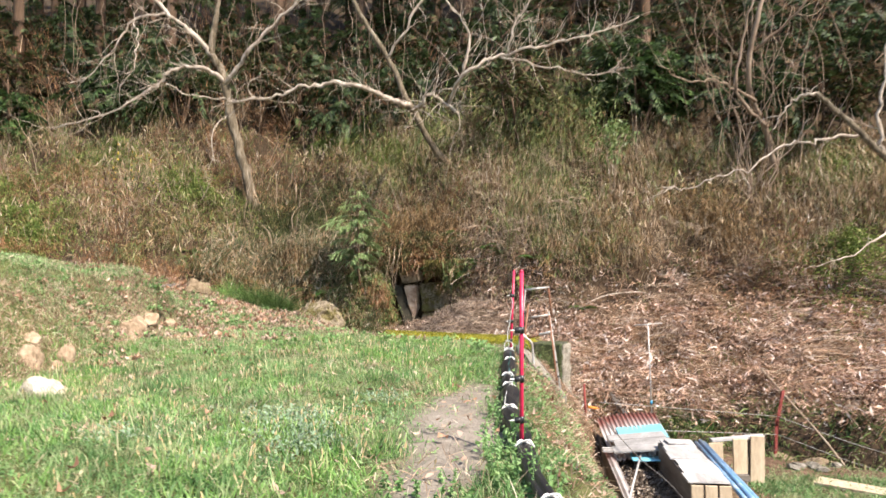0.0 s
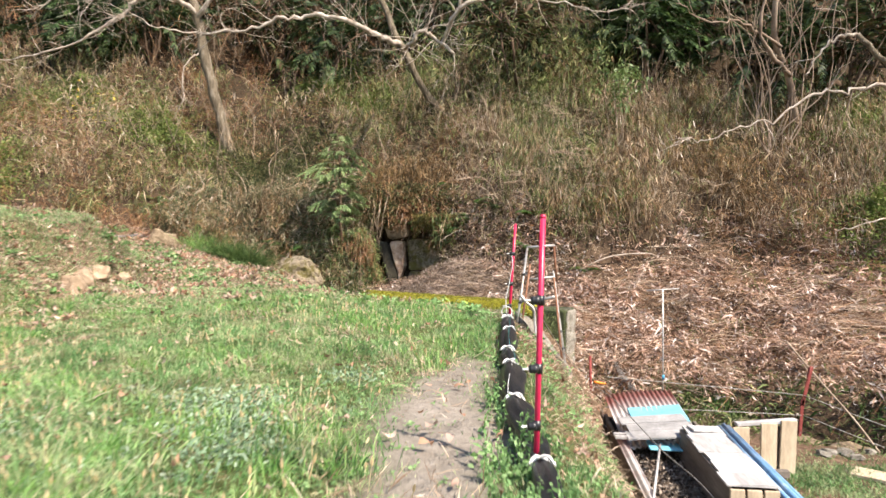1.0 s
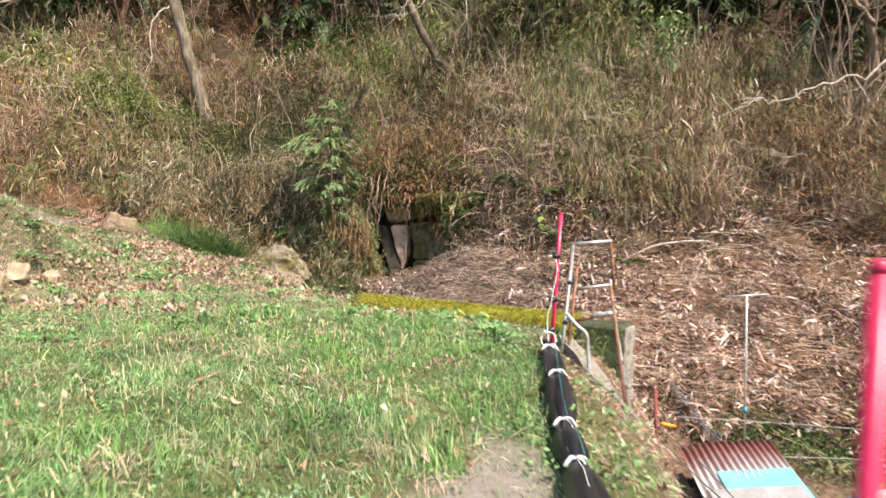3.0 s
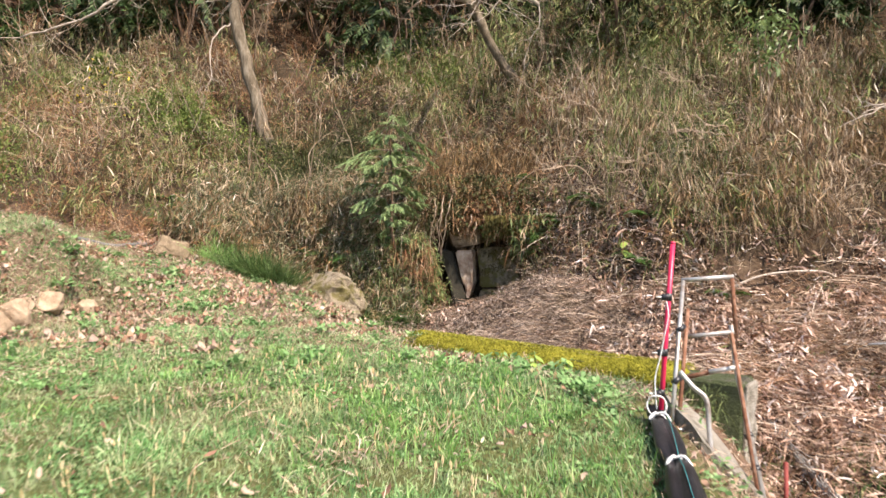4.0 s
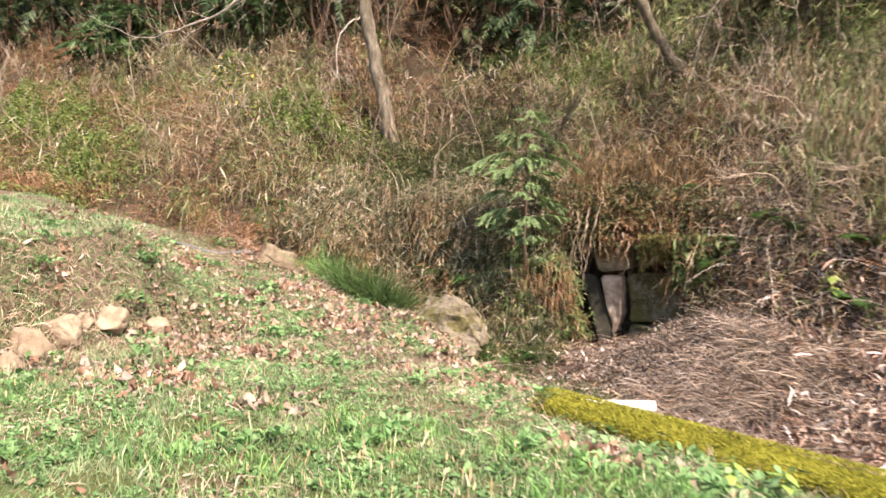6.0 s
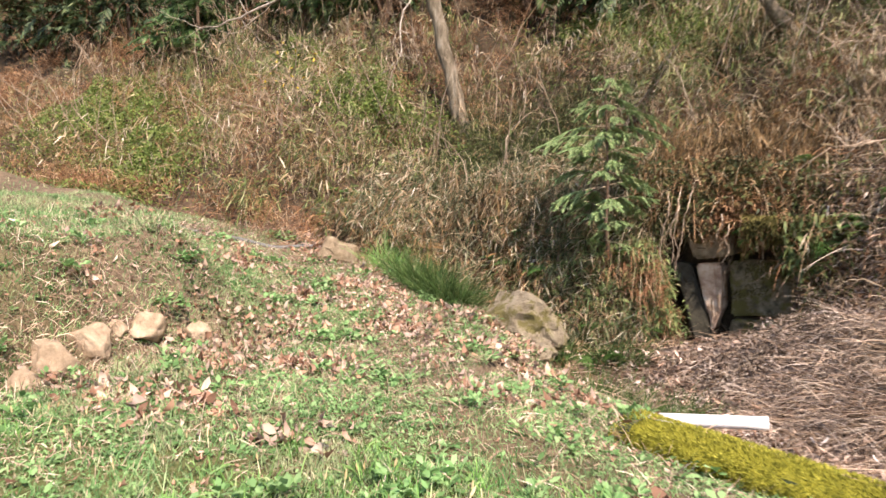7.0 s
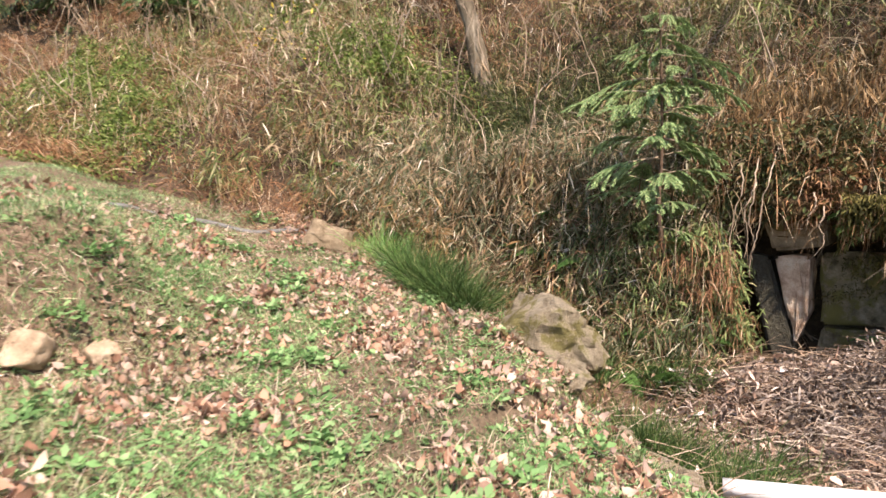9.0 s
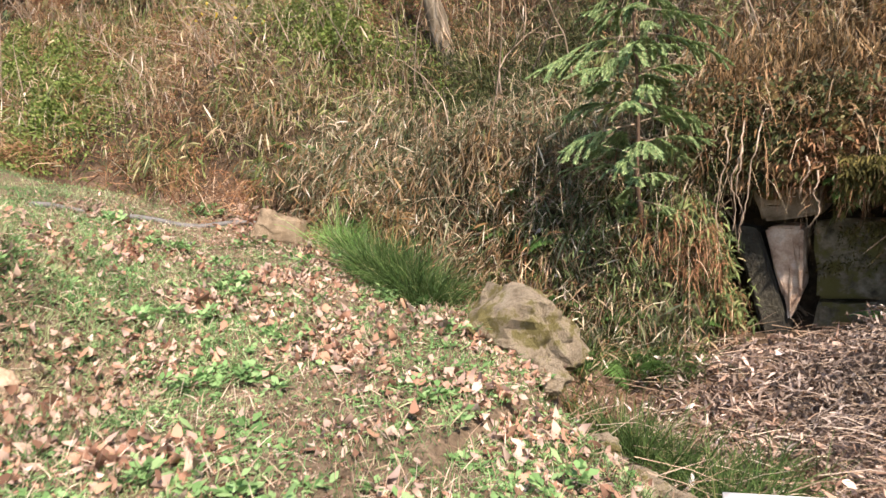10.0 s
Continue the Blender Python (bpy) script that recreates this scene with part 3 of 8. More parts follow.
def place_grass():
    pieces = []
    P = spread(210000, -4.2, 1.2, 2.2, 9.6, lambda x, y: lawn(x, y) * smooth((x + 4.25 + 0.35 * wave(x, y, 1.9, 41)) / 0.9) * smooth((y - 2.1 + 0.35 * wave(x, y, 1.9, 42)) / 0.9))
    tall = 0.5 + 0.9 * np.clip(wave(P[:, 0], P[:, 1], 2.9, 12) + 0.3, 0, 1) + 0.35 * np.clip(wave(P[:, 0], P[:, 1], 9, 15), 0, 1)
    n = len(P)
    L = rng.uniform(0.035, 0.10, n) * tall
    pieces.append((*ribbons(P, ways(n, 0.42), L, rng.uniform(0.003, 0.0062, n), rng.uniform(0.1, 0.6, n)), 0))
    P = spread(230000, -8.5, 0.9, 9.2, 15, lawn)
    n = len(P)
    pieces.append((*ribbons(P, ways(n, 0.5), rng.uniform(0.03, 0.09, n), rng.uniform(0.003, 0.006, n), rng.uniform(0.1, 0.6, n)), 0))
    P = spread(96000, -9, -3.2, 1.5, 11.5, lambda x, y: lawn(x, y) * smooth((x + 9 + 0.6 * wave(x, y, 1.1, 45)) / 3) * smooth((y - 1.5 + 0.4 * wave(x, y, 1.3, 46)) / 1.5) * smooth((-3.1 - x) / 0.7))
    n = len(P)
    pieces.append((*ribbons(P, ways(n, 0.45), rng.uniform(0.05, 0.13, n), rng.uniform(0.004, 0.008, n), rng.uniform(0.1, 0.6, n)), 0))
    P = spread(70000, -6.8, -3.3, 8.2, 12.8, lawn)
    n = len(P)
    pieces.append((*ribbons(P, ways(n, 0.5), rng.uniform(0.05, 0.13, n), rng.uniform(0.0035, 0.007, n), rng.uniform(0.2, 0.7, n)), 0))
    # thinner grass over the rest of the terrace
    P = spread(26000, -16, 1.1, -6, 4.0, lambda x, y: lawn(x, y) * np.where((x > -3.8) & (y > 2.9), 0.0, 1.0))
    n = len(P)
    pieces.append((*ribbons(P, ways(n, 0.45), rng.uniform(0.05, 0.13, n), 0.009, rng.uniform(0.1, 0.6, n)), 0))
    P = spread(52000, -7.5, 1.1, -2.5, 3.0, lambda x, y: lawn(x, y) * smooth((y + 2.5 + 0.8 * wave(x, y, 0.9, 43)) / 5) * smooth((x + 7.5 + 0.8 * wave(x, y, 0.9, 44)) / 4))
    n = len(P)
    pieces.append((*ribbons(P, ways(n, 0.45), rng.uniform(0.04, 0.11, n), rng.uniform(0.005, 0.009, n), rng.uniform(0.1, 0.6, n)), 0))
    P = spread(12000, -16, -8.5, 3.5, 14, lawn)
    n = len(P)
    pieces.append((*ribbons(P, ways(n, 0.45), rng.uniform(0.05, 0.13, n), 0.009, rng.uniform(0.1, 0.6, n)), 0))
    # taller tufts
    C = spread(1500, -4.2, 0.9, 2.4, 9.5, lambda x, y: lawn(x, y) * smooth(0.35 + 1.6 * blotch(x, y, 1.1, 91)))
    P = np.repeat(C, 26, 0)
    n = len(P)
    P[:, :2] += rng.normal(0, 0.05, (n, 2))
    P[:, 2] = land(P[:, 0], P[:, 1])
    pieces.append((*ribbons(P, ways(n, 0.38), rng.uniform(0.08, 0.22, n), rng.uniform(0.004, 0.0075, n), rng.uniform(0.15, 0.7, n)), 2))
    # lusher tufts
    for cx, cy, cr, count in ((-1.85, 5.4, 0.3, 1100), (-1.3, 4.4, 0.25, 800), (-0.9, 6.4, 0.3, 800), (-2.6, 4.6, 0.3, 800), (-0.6, 3.6, 0.22, 800), (0.05, 4.3, 0.15, 500), (-2.2, 6.6, 0.3, 700), (-0.2, 6.8, 0.25, 500), (-1.5, 7.6, 0.3, 600), (-3.0, 5.6, 0.3, 700)):
        P = np.stack([rng.normal(cx, cr, count), rng.normal(cy, cr, count), np.zeros(count)], -1)
        P[:, 2] = land(P[:, 0], P[:, 1])
        pieces.append((*ribbons(P, ways(count, 0.4), rng.uniform(0.09, 0.22, count), rng.uniform(0.004, 0.0075, count), rng.uniform(0.2, 0.8, count)), 0))
    # clumps of pale dry grass
    C = spread(60, -3.8, 0.5, 2.8, 9, lambda x, y: lawn(x, y))
    P = np.repeat(C, 24, 0)
    n = len(P)
    P[:, :2] += rng.normal(0, 0.06, (n, 2))
    P[:, 2] = land(P[:, 0], P[:, 1]) + 0.01
    pieces.append((*ribbons(P, ways(n, 0.8, (0, 0, 0.6)), rng.uniform(0.05, 0.13, n), 0.0045, 0.4), 1))
    # withered tufts in the lawn, and thatch towards the bank
    for cx, cy, cr, count in ((-0.16, 4.92, 0.09, 300), (-1.9, 4.6, 0.12, 160), (-0.9, 6.3, 0.1, 120), (-2.6, 6.9, 0.16, 200), (-0.4, 7.6, 0.1, 110), (-1.6, 8.4, 0.14, 150)):
        P = np.stack([rng.normal(cx, cr, count), rng.normal(cy, cr, count), np.zeros(count)], -1)
        P[:, 2] = land(P[:, 0], P[:, 1]) + 0.02
        pieces.append((*ribbons(P, ways(count, 0.6, (0, 0, 0.6)), rng.uniform(0.06, 0.16, count), 0.006, 0.5), 1))
    P = spread(15000, -4.0, -1.6, 3.0, 9.6, lambda x, y: smooth((-1.7 - x) / 1.8) * np.clip(0.4 + wave(x, y, 2.2, 16), 0, 1))
    n = len(P)
    pieces.append((*ribbons(P + [0, 0, 0.01], ways(n, 0.6, (0, 0, 0.5)), rng.uniform(0.04, 0.12, n), 0.005, 0.5), 1))
    P = spread(26000, -5.2, -3.5, 5.5, 11.5, lambda x, y: 0.15 + 0.8 * stony_bank(x, y))
    n = len(P)
    pieces.append((*ribbons(P, ways(n, 0.6, (0.3, 0, 0.8)), rng.uniform(0.06, 0.22, n), 0.0055, rng.uniform(0.2, 0.9, n)), 1))
    # thin growth on the side of the terrace
    P = spread(4200, 1.1, 2.3, 2.6, 10.2, lambda x, y: np.clip(0.1 + wave(x, y, 2.4, 25), 0.02, 1))
    n = len(P)
    pieces.append((*ribbons(P, ways(n, 0.6, (0.3, 0, 1)), rng.uniform(0.04, 0.14, n), 0.005, rng.uniform(0.2, 0.8, n)), np.int64(0)))
    P = spread(5000, 1.1, 2.3, 2.6, 10.2)
    n = len(P)
    pieces.append((*ribbons(P, ways(n, 0.8, (0.4, 0, 0.5)), rng.uniform(0.05, 0.2, n), 0.005, rng.uniform(0.2, 0.8, n)), 1))
    # green of the lower garden
    P = spread(36000, 3.7, 9, 5.5, 9.4, lambda x, y: (wave(x, y, 1.2, 14) > -0.3) * np.where(y < 8.6, 1.0, 0.4))
    n = len(P)
    pieces.append((*ribbons(P, ways(n, 0.5), rng.uniform(0.03, 0.09, n), rng.uniform(0.004, 0.008, n), 0.3), 0))
    P = spread(12000, 3.85, 5.6, 6.6, 8.8, lambda x, y: np.clip(0.7 + wave(x, y, 2.0, 18), 0.1, 1))
    n = len(P)
    pieces.append((*ribbons(P, ways(n, 0.45), rng.uniform(0.06, 0.16, n), rng.uniform(0.005, 0.009, n), 0.4), 0))
    stuff("grass", pieces, [M_GRASS, M_STRAW, M_LUSH], "short bright green spring grass of uneven height", "grass")


def rosette_leaves(C, per, size, spread_r, flat=0.5):
    P = np.repeat(C, per, 0)
    n = len(P)
    a = rng.uniform(0, 2 * np.pi, n)
    D = unit(np.stack([np.cos(a), np.sin(a), rng.uniform(0.1, 1.1, n) * flat], -1))
    P = P + D * spread_r * rng.random((n, 1)) + [0, 0, 0.008]
    side = unit(np.cross(D, np.array([0, 0, 1.0]) + rng.normal(0, 0.3, (n, 3))))
    L = size * rng.uniform(0.6, 1.2, n)
    return ribbons(P, D, L, L * 0.55, rng.uniform(0, 0.4, n), (0.3, 1.0, 0), side)


def place_weeds():
    C = spread(11000, -6, 1.05, 2.4, 14.5, lambda x, y: lawn(x, y) * (wave(x, y, 2.9, 21) > -0.25))
    pieces = [(*rosette_leaves(C, 9, 0.028, 0.035), 0)]
    C = spread(10000, -6, 1.0, 8.6, 14.3, lambda x, y: lawn(x, y) * np.clip(0.3 + 1.1 * wave(x, y, 2.2, 26), 0.05, 1))
    pieces.append((*rosette_leaves(C, 7, 0.03, 0.04, 0.8), 0))
    C = spread(1300, -5, 1.3, 8.3, 14, lambda x, y: np.minimum(1, lawn(x, y) * 1.5))
    pieces.append((*rosette_leaves(C, 8, 0.05, 0.04, 0.7), 0))
    C = np.repeat(spread(150, -6, 0.8, 8.8, 14, lambda x, y: lawn(x, y)), 7, 0)
    C[:, 0] += rng.normal(0, 0.08, len(C))
    C[:, 1] += rng.normal(0, 0.07, len(C))
    C[:, 2] += rng.uniform(0, 0.05, len(C))
    pieces.append((*rosette_leaves(C, 9, 0.06, 0.05, 1.1), 0))
    # thick weeds beside the black roll, and on the side of the terrace
    C = spread(50, 0.78, 1.3, 2.6, 8.6, lambda x, y: 0.12 + 0.88 * (wave(x, y, 2.6, 22) > 0.15))
    P = np.repeat(C, 16, 0)
    n = len(P)
    P = P + np.stack([rng.normal(0, 0.05, n), rng.normal(0, 0.05, n), rng.uniform(0, 0.13, n)], -1)
    L = rng.uniform(0.02, 0.045, n)
    pieces.append((*ribbons(P, ways(n, 0.8, (0, 0, 0.5)), L, L * 0.55, 0.3, (0.3, 1, 0)), 0))
    # small weeds creeping into the path
    C = spread(2600, -0.1, 1.1, 2.4, 7.5, lambda x, y: path_amount(x, y) * np.clip(1.1 - 1.6 * path_amount(x, y), 0.03, 1))
    pieces.append((*rosette_leaves(C, 7, 0.024, 0.03, 0.8), 0))
    # broad leaves by the end of the mossy wall
    C = np.array([[-0.55, 10.35, 0.13], [-0.35, 10.2, 0.13], [-0.2, 10.38, 0.13], [-2.9, 11.1, 0.16], [-2.75, 11.25, 0.16], [0.35, 9.9, 0.12]])
    C[:, 2] = land(C[:, 0], C[:, 1])
    pieces.append((*rosette_leaves(C, 12, 0.085, 0.05, 0.9), 0))
    C = np.repeat(spread(16, 1.15, 2.1, 4.6, 9.8), 6, 0)
    C[:, 0] += rng.normal(0, 0.09, len(C))
    C[:, 1] += rng.normal(0, 0.12, len(C))
    C[:, 2] = land(C[:, 0], C[:, 1]) + rng.uniform(0, 0.08, len(C))
    pieces.append((*rosette_leaves(C, 9, 0.034, 0.05, 1.0), 0))
    # leafy weeds standing between the path and the black roll
    for cx, cy, r_, m in ((0.92, 4.1, 0.08, 22), (0.99, 4.45, 0.06, 16), (0.9, 3.7, 0.08, 20), (1.02, 3.55, 0.07, 16), (0.85, 4.75, 0.05, 5), (0.6, 3.62, 0.12, 12), (0.35, 3.55, 0.12, 12), (0.9, 5.3, 0.05, 7)):
        S = np.stack([rng.normal(cx, r_, m), rng.normal(cy, r_ * 1.2, m), np.zeros(m)], -1)
        S[:, 2] = land(S[:, 0], S[:, 1])
        top = rng.uniform(0.06, 0.2, m) * (1 if r_ < 0.11 else 0.5)
        lean = rng.normal(0, 0.25, (m, 2))
        pieces.append((*arcs(S, unit(np.concatenate([lean, np.ones((m, 1))], 1)), top, 0.005, 0.1, 3), 0))
        k = 22
        f = np.tile(np.linspace(0.15, 1, k), m)
        Q = np.repeat(S, k, 0) + np.stack([np.repeat(lean[:, 0] * top, k) * f, np.repeat(lean[:, 1] * top, k) * f, np.repeat(top, k) * f], -1)
        l_ = rng.uniform(0.016, 0.036, m * k) * (1.25 - 0.6 * f)
        pieces.append((*ribbons(Q, ways(m * k, 0.8, (0, 0, 0.35)), l_, l_ * 0.5, 0.35, (0.6, 1, 0)), 0))
    stuff("weeds", pieces, [M_WEED], "low clover-like green weeds among the grass", "weeds")
    C = spread(160, -3.2, 0.4, 2.5, 6.6, lambda x, y: np.interp(np.hypot(x + 0.3, y - 4.4), [0.6, 1.6], [1, 0.3]) * (wave(x, y, 2.6, 24) > 0.1) * (1 - path_amount(x, y)) * 1.0)
    P = np.repeat(C, 22, 0)
    n = len(P)
    P = P + np.stack([rng.normal(0, 0.035, n), rng.normal(0, 0.035, n), rng.uniform(0.0, 0.05, n)], -1)
    for cx, cy, cr, count in ((-0.62, 5.15, 0.2, 700), (-0.4, 4.65, 0.17, 600), (-0.27, 4.25, 0.13, 350), (-0.05, 5.82, 0.12, 250), (-1.5, 4.5, 0.15, 160)):
        Q = np.stack([rng.normal(cx, cr, count), rng.normal(cy, cr * 0.8, count), np.zeros(count)], -1)
        Q[:, 2] = land(Q[:, 0], Q[:, 1]) + rng.uniform(0.02, 0.09, count)
        P = np.concatenate([P, Q])
    n = len(P)
    L = rng.uniform(0.014, 0.036, n)
    stuff("mugwort", [(*ribbons(P, ways(n, 0.9, (0, 0, 0.5)), L, L * 0.45, 0.2, (0.3, 1, 0)), 0)], [M_GREYWEED], "grey-green downy low weed in patches", "weeds")


def place_bank_grass():
    """Short grass and low weeds on the side of the terrace beside the beds."""
    P = spread(26000, 1.12, 2.05, 3.0, 7.6, lambda x, y: np.interp(y, [6.2, 7.6], [1, 0.15]) * smooth(0.45 + 1.6 * blotch(x, y, 0.35, 91)))
    n = len(P)
    pieces = [(*ribbons(P, ways(n, 0.45, (0.1, 0, 0.9)), rng.uniform(0.03, 0.1, n), rng.uniform(0.003, 0.006, n), rng.uniform(0.2, 0.8, n)), 0)]
    C = spread(900, 1.12, 2.0, 3.0, 7.4, lambda x, y: smooth(0.2 + 1.8 * blotch(x, y, 0.4, 92)))
    pieces.append((*rosette_leaves(C, 7, 0.024, 0.03, 0.8), 1))
    stuff("bank_grass", pieces, [M_GRASS, M_WEED], "short grass and weeds on the side of the terrace", "grass")


def place_leafy_plants():
    """Young plants with a few broad leaves, on the terrace before the wall and in the dry slope."""
    plants = [((0.43, 9.51), 7, 0.085, 0.17), ((0.66, 9.62), 6, 0.075, 0.14), ((1.54, 13.85), 9, 0.15, 0.3), ((1.3, 13.95), 6, 0.11, 0.2), ((0.75, 14.1), 7, 0.1, 0.25), ((-4.61, 16.63), 9, 0.13, 0.4)]
    r = random.Random(31)
    for (x, y), count, size, tall in plants:
        plant = tagged(new("young_plant"), "young plant with broad yellow-green leaves", "plant", "young leafy plants")
        plant.location = (x, y, float(land(x, y)))
        part_mesh("stem", joined("stem", [tube([(0, 0, -0.03), (0.01, -0.01, tall * 0.6), (0.0, -0.02, tall)], [0.005, 0.004, 0.002], 5)], M_WEED), plant)
        for k in range(count):
            a, tip = k * 2.4 + r.uniform(-0.3, 0.3), r.uniform(-0.35, 0.5)
            f = np.linspace(0, 1, 6)
            half = 0.3 * np.sin(np.pi * f ** 0.8) * size
            mid = np.stack([f * size * math.cos(a), f * size * math.sin(a), size * (tip * f - 0.45 * f ** 2)], -1)
            side = np.array([-math.sin(a), math.cos(a), 0.25])
            v = np.concatenate([mid - side * half[:, None], mid + [0, 0, -0.05 * size], mid + side * half[:, None] * [1, 1, -1]])
            q = [(i, i + 1, i + 7, i + 6) for i in range(5)] + [(i + 6, i + 7, i + 13, i + 12) for i in range(5)]
            leaf = part_mesh("leaf", mesh_from("leaf", v, q, mats=[M_YOUNGLEAF], smooth_shade=True), plant)
            leaf.location = (0, 0, tall * (0.35 + 0.65 * k / count))


def place_shoots():
    """Tan spore shoots standing singly in the grass: a thin stalk and a thicker blunt head."""
    P = spread(2100, -3.9, 0.6, 2.6, 9.4, lambda x, y: lawn(x, y) * np.clip(wave(x, y, 1.5, 31) + 0.45, 0.05, 1))
    n = len(P)
    D = ways(n, 0.2)
    L = rng.uniform(0.03, 0.12, n)
    pieces = [(*ribbons(P, D, L, 0.005, 0, (1, 1, 0)), 0)]
    H = P + D * (L * 0.8)[:, None]
    for k in range(2):
        side = unit(np.cross(D, np.array([[1.0, 0.2, 0], [0.2, 1.0, 0]])[k]))
        pieces.append((*ribbons(H, D, rng.uniform(0.025, 0.045, n), 0.014, 0, (0.7, 1, 0), side), 0))
    stuff("horsetail_shoots", pieces, [M_SHOOT], "pale tan horsetail shoots standing in the grass", "plants")


def place_fallen_leaves():
    pieces = []
    P = spread(36000, -6.8, 1.0, 8.8, 15, lambda x, y: np.clip(-0.05 + 1.25 * wave(x, y, 2.3, 41), 0.04, 1) * (edge_distance(x, y)[0] < 0.1) * np.interp(y, [8.8, 11, 13], [0.15, 0.75, 1]) * np.interp(x, [-3.5, -2], [1, 0.55]))
    L = rng.uniform(0.014, 0.054, len(P))
    pieces.append((*lay(P, L, L * rng.uniform(0.3, 0.6, len(P)), 0.6, 0.02), 0))
    # drift of leaves along the gully's edge and below the stones
    P = spread(9000, -4.8, -0.6, 11.2, 15, lambda x, y: np.clip(1.2 - np.abs(edge_distance(x, y)[0] + 0.25) / 0.3, 0, 1))
    L = rng.uniform(0.03, 0.09, len(P))
    pieces.append((*lay(P, L, L * 0.5, 0.35, 0.02), 0))
    P = spread(2600, -4.7, -3.1, 7.5, 12.5, lambda x, y: (wave(x, y, 2.4, 42) > 0.15) * 1.0)
    L = rng.uniform(0.03, 0.09, len(P))
    pieces.append((*lay(P, L, L * 0.5, 0.35, 0.03), 0))
    P = spread(500, -4, 1.1, 2.6, 9, lambda x, y: 0.5 + 0 * x)
    L = rng.uniform(0.03, 0.08, len(P))
    pieces.append((*lay(P, L, L * 0.55, 0.4, 0.045), 0))
    P = spread(60000, -6.6, 1.0, 9.0, 14.6, lambda x, y: (edge_distance(x, y)[0] < 0.05) * np.clip(0.45 + 0.7 * wave(x, y, 1.7, 44), 0.1, 1) * smooth((y - 9) / 1.5))
    L = rng.uniform(0.008, 0.028, len(P))
    pieces.append((*lay(P, L, L * rng.uniform(0.25, 0.7, len(P)), 0.6, 0.008), 0))
    # heaps of larger leaves
    C = spread(150, -6.3, 0.6, 9.4, 14.2, lambda x, y: (edge_distance(x, y)[0] < -0.05) * np.interp(x, [-4, -2.2, -1], [1, 0.55, 0.25]))
    P = np.repeat(C, 40, 0)
    n = len(P)
    P[:, 0] += rng.normal(0, 0.13, n)
    P[:, 1] += rng.normal(0, 0.09, n)
    P = P[edge_distance(P[:, 0], P[:, 1])[0] < 0.0]
    P[:, 2] = land(P[:, 0], P[:, 1]) + rng.uniform(0, 0.03, len(P))
    L = rng.uniform(0.03, 0.09, len(P))
    pieces.append((*lay(P, L, L * rng.uniform(0.35, 0.75, len(P)), 0.8, 0.012), 0))
    # bits of dry grass
    P = spread(68000, -6.4, 1.2, 2.6, 14.5, lambda x, y: np.interp(y, [8, 11], [0.1, 0.7]) + 0.6 * (wave(x, y, 1.9, 43) > 0.35) * (edge_distance(x, y)[0] < 0))
    n = len(P)
    pieces.append((*ribbons(P + [0, 0, 0.02], ways(n, 0.5, (0, 0, 0.12)), rng.uniform(0.05, 0.16, n), 0.004, 0.15), 1))
    P = spread(1300, 0.95, 2.3, 2.8, 9.8)
    L = rng.uniform(0.014, 0.054, len(P))
    pieces.append((*lay(P, L, L * 0.5, 0.4, 0.02), 0))
    stuff("fallen_leaves", pieces, [M_LEAF, M_STRAW], "dry brown and pinkish leaves strewn over the grass", "fallen leaves")


